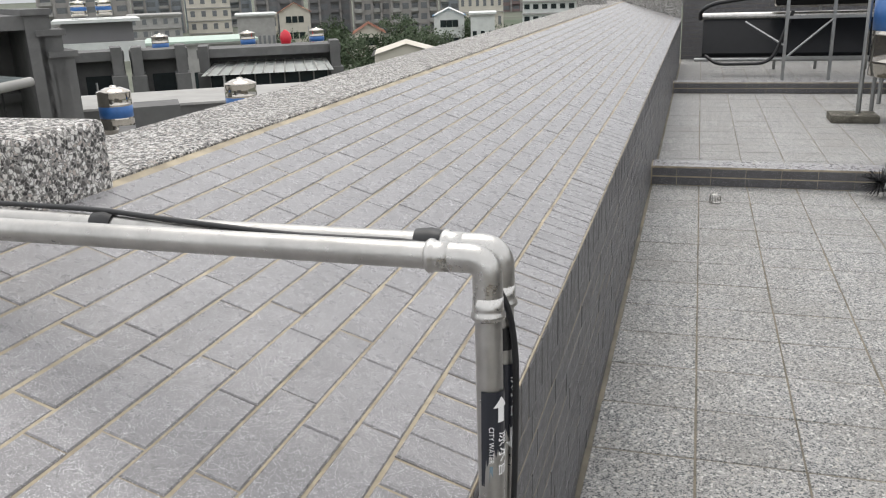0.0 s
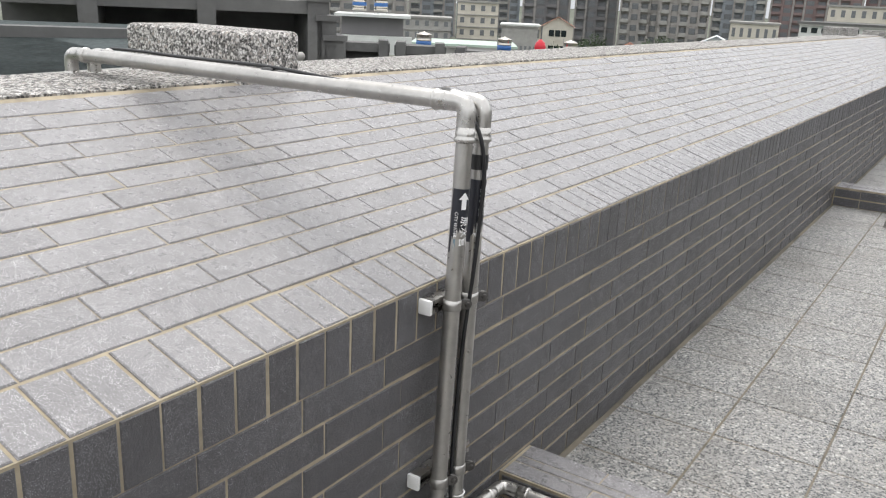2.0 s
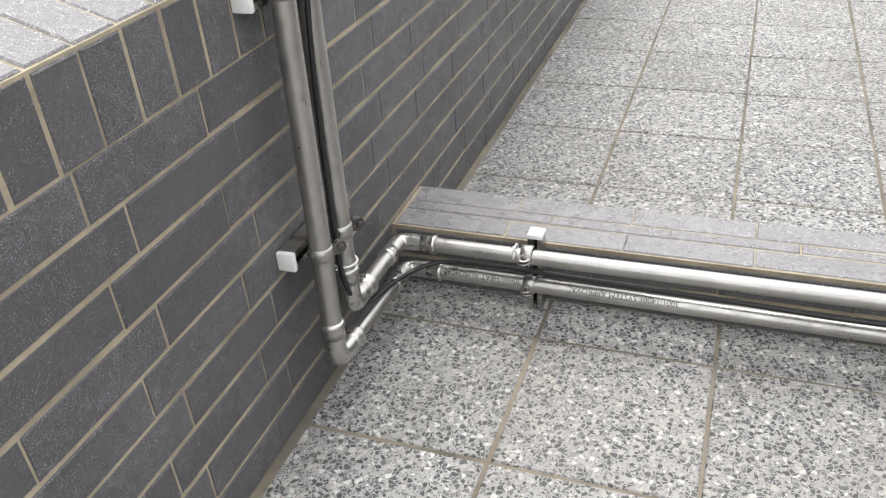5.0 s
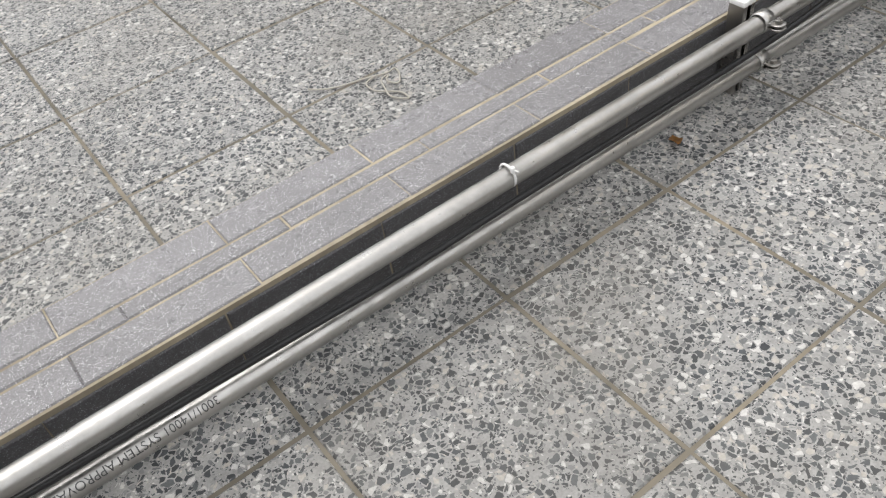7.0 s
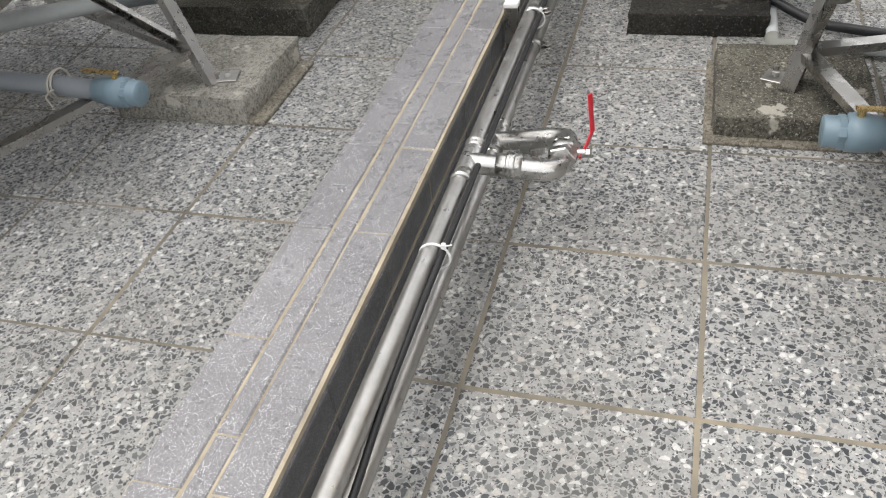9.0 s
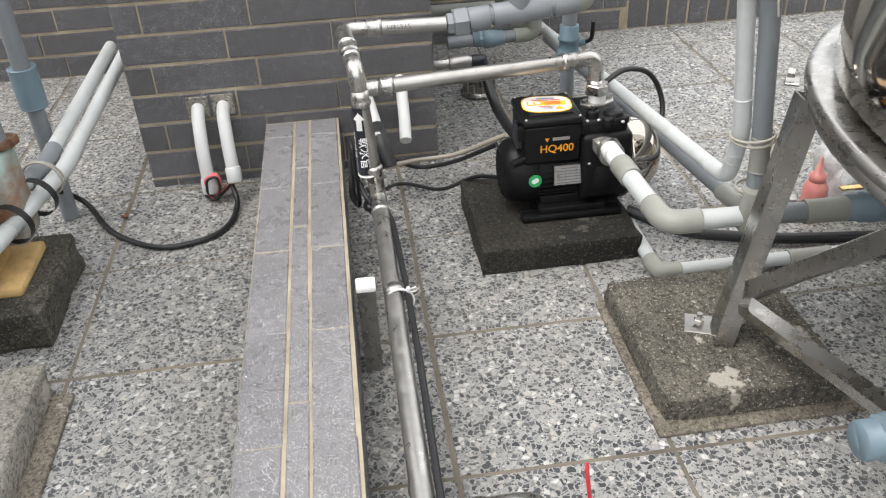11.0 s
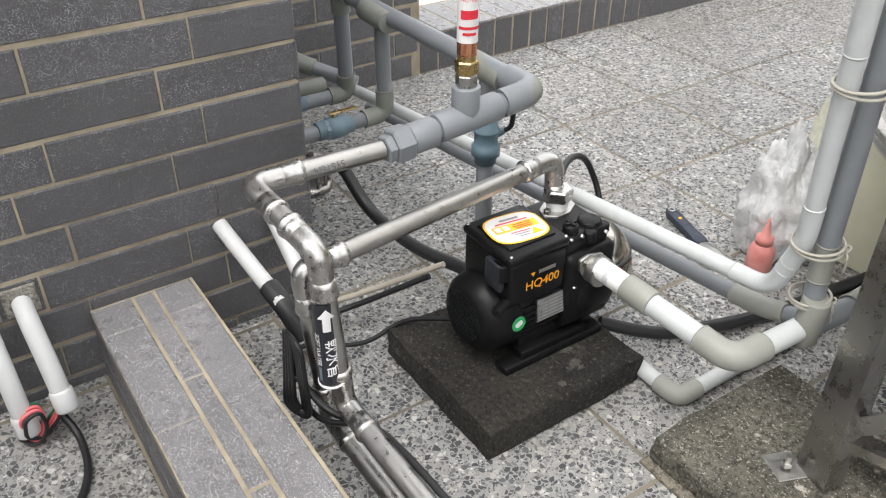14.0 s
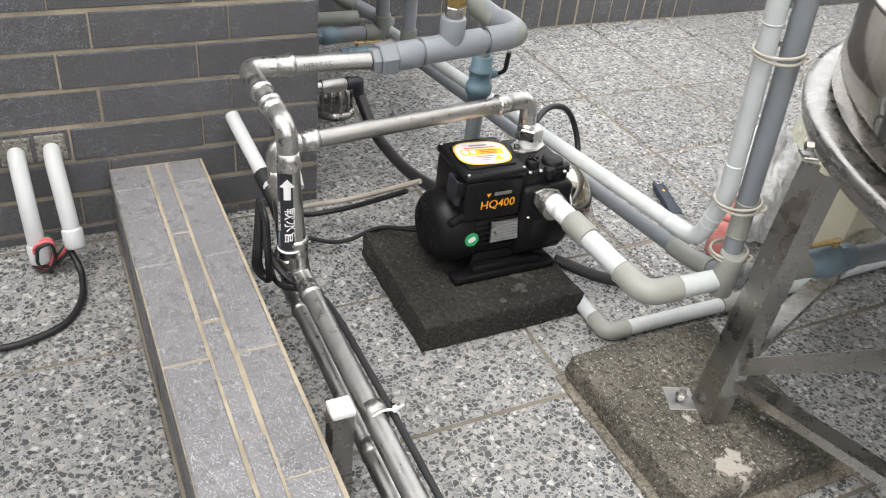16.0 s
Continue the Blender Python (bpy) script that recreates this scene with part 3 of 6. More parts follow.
tb2 = base_block("tank_base", (2.185, 0.612, -0.002), (2.480, 0.93, 0.062), M_CONCRETE_PALE, "pale worn concrete block under a tank leg", 0.005)
part("mortar_fillet", box((2.19, 0.578, -0.002), (2.47, 0.616, 0.008), 0.003, 2), M_MORTAR, tb2, "sandy mortar bead beside the block")
base_block("pump_base", (2.60, 0.645, -0.002), (2.865, 1.02, 0.075), M_MOSSY, "dark concrete slab under the old pump", 0.010)


# ---- writing ----
def letters(body, height, bold=0.0):
    """Flat letters from the built-in font, centred at the origin, as a bmesh."""
    c = bpy.data.curves.new("writing", "FONT")
    c.body, c.size, c.align_x, c.align_y, c.offset = body, 1.0, "CENTER", "CENTER", bold
    o = bpy.data.objects.new("writing", c)
    scene.collection.objects.link(o)
    bpy.context.view_layer.update()
    me = o.to_mesh()
    bm = bmesh.new()
    bm.from_mesh(me)
    o.to_mesh_clear()
    bpy.data.objects.remove(o)
    bmesh.ops.scale(bm, vec=(height, height, height), verts=bm.verts[:])
    return bm


def flat(w, h, nx=1, ny=1):
    bm = bmesh.new()
    g = [[bm.verts.new((w * (i / nx - 0.5), h * (j / ny - 0.5), 0)) for i in range(nx + 1)] for j in range(ny + 1)]
    for j in range(ny):
        for i in range(nx):
            bm.faces.new((g[j][i], g[j][i + 1], g[j + 1][i + 1], g[j + 1][i]))
    return bm


def arrow(w, h):
    """An arrow drawn in narrow strips, so that it can be bent."""
    bm = bmesh.new()
    rows = [(-0.5, 0.22), (-0.2, 0.22), (0.08, 0.22), (0.08, 0.5), (0.22, 0.335), (0.36, 0.167), (0.5, 0.004)]
    grid = [[bm.verts.new((w * k * (i / 4 - 1), h * y, 0)) for i in range(9)] for y, k in rows]
    for j, (A, B) in enumerate(zip(grid, grid[1:])):
        if j != 2:
            for i in range(8):
                bm.faces.new((A[i], A[i + 1], B[i + 1], B[i]))
    return bm


def wrap(bm, at, axis, face, r, lift=0.0006):
    """Bends a flat drawing (y along the pipe) round a pipe; face: the way its middle looks."""
    at, w = Vector(at), Vector(axis).normalized()
    f = Vector(face)
    f = (f - w * f.dot(w)).normalized()
    s = w.cross(f)
    for v in bm.verts:
        a = v.co.x / r
        v.co = at + w * v.co.y + (f * math.cos(a) + s * math.sin(a)) * (r + lift)
    return bm


def moved(bm, x, y, turn=0):
    bm.transform(pose(x, y, 0, 0, 0, turn))
    return bm


def pipe_label(parent, at, axis, face, words, small, flip=False, rad=R):
    """A black sticker with an arrow and writing along a pipe."""
    s = part("sticker", wrap(flat(0.046, 0.128, 12, 2), at, axis, face, rad, 0.0004), M_STICKER, parent, "black pipe sticker with white writing")
    k = -1 if flip else 1
    part("arrow", wrap(moved(arrow(0.021, 0.034), 0.003, k * 0.041, 180 if flip else 0), at, axis, face, rad, 0.0014), M_INK, s)
    part("writing", wrap(moved(letters(words, 0.0205, 0.008), 0.007, -k * 0.020, -90), at, axis, face, rad, 0.0014), M_INK, s)
    if small:
        part("writing", wrap(moved(letters(small, 0.0085), -0.010, -0.006, -90), at, axis, face, rad, 0.0014), M_INK, s)
        part("mark", wrap(moved(flat(0.004, 0.022, 1, 2), -0.010, -0.046), at, axis, face, rad, 0.0009), M_PVC_BLUE, s)


def on_line(a, b, z):
    a, b = Vector(a), Vector(b)
    return a.lerp(b, (z - a.z) / (b.z - a.z))


pipe_label(run_city, on_line(r1t, r1b, 0.862), (0, 0.06, 1), (0.75, -0.66, 0), "原水管", "CITY WATER")
pipe_label(run_soft, on_line(r2t, r2b, 0.872), (0, 0.05, 1), (0.78, -0.62, 0), "軟水管", "", True)
pipe_label(run_soft, (2.757, 0.077, 0.262), (0, 0, 1), (-0.80, 0.45, 0), "軟水管", "SOFT WATER", rad=RP)
M_PRINT = plain("grey_print", (0.10, 0.10, 0.10), 0.5, 0.3, 0.1, 30, 0)
for x, body in ((-0.115, "30mm HEAT AUBO4040"), (0.145, "3001/14001 SYSTEM APPROVAL")):
    part("print", wrap(moved(letters(body, 0.0145), 0, 0, 90), (x, LOW[0], 0.080 - (x + 0.272) * 0.0032), (-1, 0, 0), (0, -0.72, 0.70), RK, 0.0007), M_PRINT, run_city)
part("print", wrap(moved(letters("SYSTEM", 0.013), 0, 0, 90), (2.902, -0.01, 0.4068), (0, 1, 0), (-0.75, 0.3, 0.65), RP, 0.0005), M_PRINT, run_soft)


# ---- struts and clamps ----
def clamp(at, axis, ear, parent, R=R, metal=None):
    """A pipe clamp: a band, two ears and a bolt."""
    at, w, e = Vector(at), Vector(axis).normalized(), Vector(ear)
    e = (e - w * e.dot(w)).normalized()
    s = w.cross(e)
    band = part("clamp", tube([at - w * 0.011, at - w * 0.010, at + w * 0.010, at + w * 0.011], 0, 20, False, [R, R + 0.0022, R + 0.0022, R]), M_STEEL, parent, "stainless pipe clamp")
    c = at + e * (R + 0.014)
    for k in (-1, 1):
        part("ear", join(lathe(c + s * k * 0.002, c + s * k * 0.0045, [(0, 0.0108), (0.3, 0.0114), (0.8, 0.0114), (1, 0.0105)], 18),
                         box((-0.010, -0.001, -0.0012), (0.010, 0.018, 0.0012), m=frame_of(at + e * (R - 0.002) + s * k * 0.0032, w, e))), metal or M_LEG, band)
    part("bolt", join(lathe(c + s * 0.0045, c + s * 0.011, [(0, 0.0058), (0.4, 0.0058), (0.75, 0.0045), (1, 0.002)], 14), rod(c - s * 0.012, c + s * 0.005, 0.0035, 10),
                      flat_hex(hexnut(c - s * 0.0105, c - s * 0.0045, 0.006))), metal or M_LEG, band)


def strut(a, b, wide, deep, out, label, where):
    """A slotted channel from a to b standing off a face, with a white end cap at a."""
    a, b, o = Vector(a), Vector(b), Vector(out)
    e = thing("mounting_strut", b, label, "bracket", "pipe struts")
    w = (b - a)
    m = frame_of(a, w, o)
    L = w.length
    t = 0.0022
    bm = join(box((0, 0, -wide / 2), (L, t, wide / 2), m=m), box((0, t, -wide / 2), (L, deep, -wide / 2 + t), m=m), box((0, t, wide / 2 - t), (L, deep, wide / 2), m=m),
              box((0, deep - t, -wide / 2 + t), (L, deep, -wide / 2 + t + 0.007), m=m), box((0, deep - t, wide / 2 - t - 0.007), (L, deep, wide / 2 - t), m=m))
    part("channel", bm, M_LEG, e, "grey steel channel")
    part("end_cap", box((-0.006, -0.001, -wide / 2 - 0.0012), (0.004, deep + 0.0015, wide / 2 + 0.0015), 0.0025, 2, m), M_WHITE, e, "white plastic end cap")
    return e


M_DARKBOLT = steel("tarnished_bolt", (0.17, 0.165, 0.16), 0.42, 60, 0.3)
for z, tip in ((0.690, -0.264), (0.303, -0.280)):
    p1, p2 = on_line(r1t, r1b, z), on_line(r2t, r2b, z)
    s = strut((WX + 0.0005, tip, z), (WX + 0.0005, -0.085, z), 0.029, 0.027, (1, 0, 0), "short steel channel with white cap on the parapet", "wall")
    clamp(p1, Vector(r1t) - Vector(r1b), (0.55, 0.83, 0), s, R, M_DARKBOLT)
    clamp(p2, Vector(r2t) - Vector(r2b), (0.55, 0.83, 0), s, R, M_DARKBOLT)
for x in (-0.024, 1.205, 2.456):
    s = strut((x, 0.113, 0.162), (x, 0.113, 0.001), 0.027, 0.028, (0, -1, 0), "upright steel channel with white cap at the kerb", "kerb")
    clamp((x - 0.006, UPP[0], UPP[1]), (1, 0, 0), (0, -0.97, 0.10), s, RK)
    clamp((x - 0.002, LOW[0], 0.080 - (x + 0.272) * 0.0032), (1, 0, 0), (0, -0.97, 0.10), s, RK)


# ---- ties, tape and wires ----
def zip_tie(at, axis, r, label="white nylon zip tie round the pipes"):
    e = torus(at, axis, r + 0.001, 0.0019, 24, 6)
    w = Vector(axis).normalized()
    h = Vector(at) + Vector((0, -0.6, 0.8)).normalized().cross(w).cross(w).normalized() * -(r + 0.003)
    e = join(e, box((-0.003, -0.003, -0.004), (0.003, 0.003, 0.005), 0.001, 1, Matrix.Translation(h)), rod(h, h + Vector((0, -0.012, 0.004)), 0.0012, 6))
    return tagged(part("zip_tie", e, M_WHITE), label, "zip tie", "zip ties")


zip_tie((-0.052, UPP[0], UPP[1]), (1, 0, 0), RK)
zip_tie((0.690, UPP[0], UPP[1]), (1, 0, 0), RK)
zip_tie((1.672, UPP[0] - 0.006, UPP[1] - 0.004), (1, 0, 0), RK + 0.006)
zip_tie((2.435, UPP[0] - 0.006, UPP[1] - 0.004), (1, 0, 0), RK + 0.006)
zip_tie(on_line(r2t, r2b, 0.245), (0, 0, 1), R + 0.002)
zip_tie((2.757, 0.074, 0.195), (0, 0, 1), RP + 0.002)


def cable(name, pts, r, label, material=None, radius=0.06, category="cable"):
    return tagged(part(name, tube(fillet(pts, radius, 6), r, 8), material or M_BLACK), label, category)


def wavy(pts, amount=0.006, step=0.12, seed=3):
    """Adds small random bends to a polyline."""
    rnd = random.Random(seed)
    out = []
    for a, b in zip(pts, pts[1:]):
        a, b = Vector(a), Vector(b)
        n = max(1, int((b - a).length / step))
        for i in range(n):
            out.append(a.lerp(b, i / n) + (Vector([rnd.uniform(-1, 1) for _ in range(3)]) * amount if i else Vector((0, 0, 0))))
    out.append(Vector(pts[-1]))
    return out


cable("cable", wavy([(-1.55, -0.070, 1.098), (-1.25, -0.092, 1.100), (-1.0, -0.112, 1.104), (-0.88, -0.125, 1.106), (-0.74, -0.146, 1.102), (-0.56, -0.151, 1.092), (-0.38, -0.155, 1.094), (-0.30, -0.160, 1.07), (-0.270, -0.158, 1.02), (-0.262, -0.152, 0.95), (-0.268, -0.190, 0.60), (-0.262, -0.215, 0.22), (-0.262, -0.16, 0.135), (-0.262, -0.03, 0.105), (-0.21, 0.055, 0.105), (-0.06, 0.058, 0.107)], 0.004, 0.15, 5), 0.0042,
      "thin black cable taped along the steel pipes")
cable("cable", wavy([(-0.06, 0.058, 0.107), (0.35, 0.046, 0.108), (1.1, 0.040, 0.111), (1.6, 0.038, 0.146), (1.9, 0.037, 0.150), (2.45, 0.036, 0.150), (2.62, 0.040, 0.150), (2.70, 0.042, 0.140), (2.775, 0.080, 0.125), (2.815, 0.098, 0.17)], 0.004, 0.15, 8), 0.0050, "black cable tied beside the steel pipes")
for x, y in ((-0.362, -0.131), (-0.855, -0.1275)):
    tagged(part("tape", tube([(x, y, 1.0845), (x - 0.014, y, 1.0848), (x - 0.034, y, 1.0842)], 0, 20, True, [R + 0.002, R + 0.0045, R + 0.0025]), M_BLACK), "black tape wound round the steel pipes", "tape", "tape")
tagged(part("tape", tube([on_line(r2t, r2b, 0.985), on_line(r2t, r2b, 0.955)], R + 0.0016, 18, False), M_BLACK), "black tape wound round the steel pipe", "tape", "tape")


# ---- shut-off valve loop ----
def valve_loop():
    e = thing("shutoff_valve", (1.975, -0.03, 0.10), "stainless bypass loop with a red-handled ball valve", "valve")
    a, b, c, d = Vector((1.896, UPP[0], UPP[1])), Vector((1.900, -0.081, 0.136)), Vector((2.052, -0.081, 0.106)), Vector((2.078, LOW[0], LOW[1]))
    mid = b.lerp(c, 0.5)
    part("branch", join(tube(fillet([a, b, b.lerp(c, 0.42)], 0.045, 10), RK * 1.16, 20), socket(a + Vector((0, -0.045, 0)), (0, -1, 0), 1.3, 0.032), socket(a + Vector((0, -0.085, 0)), (0, 1, 0), 1.3, 0.026)), M_STEEL_BRIGHT, e)
    part("branch", join(tube(fillet([d, c, c.lerp(b, 0.42)], 0.045, 10), RK * 1.16, 20), socket(d + Vector((0, -0.045, 0)), (0, -1, 0), 1.3, 0.032), socket(d + Vector((0, -0.085, 0)), (0, 1, 0), 1.3, 0.026)), M_STEEL_BRIGHT, e)
    for p, q in ((a, (1, 0, 0)), (d, (1, 0, 0))):
        q = Vector(q)
        part("tee", join(tube([p - q * 0.032, p + q * 0.032], RK * 1.15, 20), socket(p + q * 0.03, q, 1.13, 0.024), socket(p - q * 0.03, -q, 1.13, 0.024)), M_STEEL_BRIGHT, e)
    w = (c - b).normalized()
    part("valve_body", join(flat_hex(hexnut(mid - w * 0.034, mid - w * 0.014, 0.0245)), lathe(mid - w * 0.018, mid + w * 0.018, [(0, 0.019), (0.2, 0.0235), (0.5, 0.0255), (0.8, 0.0235), (1, 0.019)], 20), flat_hex(hexnut(mid + w * 0.014, mid + w * 0.034, 0.0245))), M_STEEL_BRIGHT, e)
    n = Vector((0, -1, 0.12)).normalized()
    part("stem", join(rod(mid + n * 0.02, mid + n * 0.036, 0.008, 12), flat_hex(hexnut(mid + n * 0.036, mid + n * 0.044, 0.0085))), M_STEEL_BRIGHT, e)
    h = mid + n * 0.027
    p = [h + Vector((-0.006, 0, -0.004)), h + Vector((0.012, -0.010, 0.012)), h + Vector((0.020, -0.016, 0.030)), h + Vector((0.028, -0.010, 0.090))]
    bm = bmesh.new()
    side = Vector((0.35, 0.9, 0)).normalized().cross(Vector((0, 0, 1))).normalized()
    for u, v in zip(p, p[1:]):
        wv = (v - u).normalized()
        bm = join(bm, box((-0.002, -0.0062, -0.0016), ((v - u).length + 0.002, 0.0062, 0.0016), 0.0012, 1, frame_of(u, wv, side)))
    part("lever", bm, M_RED, e, "red coated lever")


valve_loop()


# ---- PVC plumbing ----
def pvc(name, nodes, r, label, material=None, joint=None, bend=0.045, sleeve=1.2, ends=False, category="pipe"):
    """PVC pipe with glued elbows at its corners."""
    material, joint = material or M_PVC_PALE, joint or M_PVC_JOINT
    e = thing(name, nodes[0], label, category, "PVC pipes")
    pts = [Vector(p) for p in nodes]
    for i, (a, b) in enumerate(zip(pts, pts[1:])):
        w = (b - a).normalized()
        trim = min(bend * 0.85, (b - a).length * 0.45)
        a, b = (a + w * trim if i else a), (b - w * trim if i < len(pts) - 2 else b)
        part("pipe", tube([a, a.lerp(b, 0.3), a.lerp(b, 0.7), b], r, 18), material, e)
    for a, p, b in zip(pts, pts[1:], pts[2:]):
        u, v = (a - p).normalized(), (b - p).normalized()
        part("elbow", join(tube(fillet([p + u * bend, p, p + v * bend], bend * 0.62, 7), r * sleeve, 18), torus(p + u * bend, u, r * sleeve - 0.001, 0.0018, 18, 6), torus(p + v * bend, v, r * sleeve - 0.001, 0.0018, 18, 6)), joint, e)
    return e


def sleeve_on(e, a, b, r, material):
    a, b = Vector(a), Vector(b)
    return part("coupling", rod(a, b, r, 18, bevel=0.002), material, e)


def ball_valve(parent, at, way, r, lever=True):
    """A blue-grey PVC ball valve on a pipe, open at its free end."""
    at, w = Vector(at), Vector(way).normalized()
    L = r * 5.2
    body = part("valve_body", join(lathe(at, at + w * L, [(0, r * 1.0), (0.02, r * 1.22), (0.2, r * 1.22), (0.22, r * 1.42), (0.36, r * 1.42), (0.38, r * 1.5), (0.66, r * 1.5), (0.68, r * 1.24), (0.98, r * 1.24), (1, r * 1.16), (0.999, r * 0.92), (0.4, r * 0.86)], 24),
                                   flat_hex(hexnut(at + w * L * 0.68, at + w * L * 0.8, r * 1.42))), M_PVC_BLUE, parent, "blue-grey PVC ball valve")
    if lever:
        c = at + w * L * 0.52
        up = Vector((0, 0, 1))
        part("lever", join(rod(c + up * r * 1.3, c + up * r * 2.2, r * 0.32, 10), box((-r * 3.6, -r * 0.35, 0), (r * 0.5, r * 0.35, r * 0.18), 0.001, 1, frame_of(c + up * r * 2.0, w, up.cross(w)))), M_BRASS, body)
    return body


# suction line of the black pump
suct = pvc("suction_pipe", [(2.722, -0.372, 0.202), (2.502, -0.392, 0.186), (2.492, -0.545, 0.190)], 0.0168, "pale grey PVC suction pipe from tank to pump", M_PVC_PALE, M_PVC_JOINT, 0.055)
sleeve_on(suct, (2.690, -0.375, 0.200), (2.640, -0.380, 0.196), 0.0205, M_PVC_JOINT)
part("nipple", rod((2.742, -0.371, 0.203), (2.690, -0.375, 0.200), 0.0172, 18), M_WHITE, suct, "white threaded nipple")
up_ = pvc("riser_pipe", [(2.490, -0.528, 0.175), (2.497, -0.530, 0.30), (2.475, -0.472, 0.72), (2.418, -0.321, 1.7)], 0.0146, "grey PVC riser beside the tank", M_PVC, M_PVC_JOINT, 0.03, 1.05)
sleeve_on(up_, (2.4905, -0.5285, 0.168), (2.4845, -0.5245, 0.245), 0.0192, M_PVC_JOINT)
tail = pvc("outlet_pipe", [(2.490, -0.535, 0.190), (2.475, -0.66, 0.195), (2.44, -1.0, 0.21)], 0.0168, "grey PVC outlet pipe under the tank", M_PVC, M_PVC_JOINT)
ball_valve(tail, (2.474, -0.68, 0.196), (-0.07, -1, 0.03), 0.018)
feed = pvc("feed_pipe", [(3.60, -0.425, 0.165), (2.545, -0.508, 0.232), (2.513, -0.502, 0.33), (2.4945, -0.451, 0.66), (2.436, -0.293, 1.7)], 0.0128, "pale grey PVC feed pipe tied to the riser", M_PVC_PALE, M_PVC_PALE, 0.06, 1.06)
feed2 = pvc("feed_pipe", [(3.62, -0.47, 0.105), (2.575, -0.545, 0.165), (2.50, -0.545, 0.19)], 0.0130, "grey PVC pipe running beside the feed pipe", M_PVC, M_PVC_JOINT, 0.045)
pvc("drain_pipe", [(2.80, -0.434, 0.0165), (2.600, -0.432, 0.0165), (2.597, -0.72, 0.0165), (2.615, -1.6, 0.0165)], 0.0132, "pale PVC drain pipe lying on the floor", M_PVC_PALE, M_PVC_JOINT, 0.04)

# soft water manifold
man = pvc("manifold_pipe", [(2.908, -0.105, 0.409), (2.910, -0.362, 0.430), (3.570, -0.385, 0.405), (3.600, -0.405, 0.165), (3.600, -0.12, 0.165)], 0.0165, "grey PVC manifold with tees and valves by the shaft", M_PVC, M_PVC_DARK, 0.046, 1.22)
part("reducer", join(flat_hex(hexnut((2.907, -0.100, 0.408), (2.907, -0.112, 0.409), 0.0200)), flat_hex(hexnut((2.908, -0.112, 0.409), (2.908, -0.140, 0.411), 0.0265)), rod((2.908, -0.140, 0.411), (2.908, -0.180, 0.414), 0.0222, 18, bevel=0.002)), M_PVC, man, "grey PVC reducer")
part("tee", join(rod((2.909, -0.185, 0.4155), (2.910, -0.292, 0.424), 0.0215, 20, bevel=0.002), rod((2.910, -0.236, 0.42), (2.910, -0.236, 0.468), 0.0205, 20, bevel=0.002)), M_PVC, man)
part("elbow", tube(fillet([(2.910, -0.300, 0.425), (2.910, -0.362, 0.430), (2.975, -0.364, 0.4275)], 0.042, 8), 0.0212, 20), M_PVC, man)
for x in (3.03, 3.385):
    sleeve_on(man, (x - 0.045, -0.365, 0.4255 - (x - 2.91) * 0.038), (x + 0.045, -0.367, 0.4255 - (x - 2.91) * 0.038), 0.0205, M_PVC_DARK)
drop = pvc("manifold_pipe", [(3.385, -0.376, 0.41), (3.385, -0.378, 0.205), (3.385, -0.16, 0.200)], 0.0150, "grey PVC branch pipe turning towards the shaft", M_PVC, M_PVC_DARK, 0.05)
ball_valve(drop, (3.385, -0.300, 0.203), (0, 1, 0), 0.0150)
ball_valve(man, (3.600, -0.30, 0.165), (0, 1, 0), 0.0150)
M_UNION = plain("dark_blue_union", (0.115, 0.185, 0.225), 0.42, 0, 0.1, 20, 0.05)
riser = pvc("riser_pipe", [(3.030, -0.366, 0.42), (3.030, -0.367, 0.0)], 0.0150, "grey PVC riser with a blue union valve", M_PVC, M_PVC_DARK)
part("union", join(lathe((3.03, -0.3665, 0.345), (3.03, -0.3665, 0.255), [(0, 0.016), (0.02, 0.0195), (0.28, 0.0195), (0.30, 0.0225), (0.34, 0.0225), (0.36, 0.0205), (0.62, 0.0205), (0.64, 0.0245), (0.82, 0.0245), (0.84, 0.0195), (1, 0.0185)], 20), rod((3.03, -0.380, 0.30), (3.03, -0.402, 0.305), 0.007, 12)), M_UNION, riser, "blue-grey union")
part("lever", tube(fillet([(3.03, -0.398, 0.304), (3.02, -0.412, 0.312), (3.015, -0.412, 0.352)], 0.01, 4), 0.0045, 8), M_BLACK, riser)
pvc("wall_pipe", [(3.92, -0.30, 0.25), (3.70, -0.33, 0.22), (3.60, -0.43, 0.18)], 0.0165, "grey PVC pipe from the wall", M_PVC, M_PVC_DARK)
pvc("wall_pipe", [(3.50, -0.11, 0.245), (3.50, -0.30, 0.245)], 0.015, "dusty PVC stub on the shaft", M_PVC_DARK, M_PVC_DARK)

# water hammer arrestor on the tee
arr = thing("hammer_arrestor", (2.910, -0.236, 0.468), "copper water hammer arrestor with a white label", "arrestor")
part("hex_base", flat_hex(hexnut((2.910, -0.236, 0.466), (2.910, -0.236, 0.486), 0.0155)), M_STEEL_BRIGHT, arr, "steel hex nipple")
part("hex_nut", join(flat_hex(hexnut((2.910, -0.236, 0.486), (2.910, -0.236, 0.506), 0.0168)), rod((2.910, -0.236, 0.506), (2.910, -0.236, 0.516), 0.0135, 18)), M_BRASS, arr, "brass hex nut")
part("barrel", join(lathe((2.910, -0.236, 0.514), (2.910, -0.236, 0.642), [(0, 0.0138), (0.03, 0.0140), (0.93, 0.0140), (0.95, 0.0130), (0.97, 0.0138), (1, 0.0120)], 22)), M_COPPER, arr, "copper barrel")
part("paper_label", wrap(flat(0.082, 0.090, 22, 1), (2.910, -0.236, 0.578), (0, 0, 1), (-0.9, 0.4, 0), 0.0140, 0.0006), M_WHITE, arr, "white paper label with red writing")
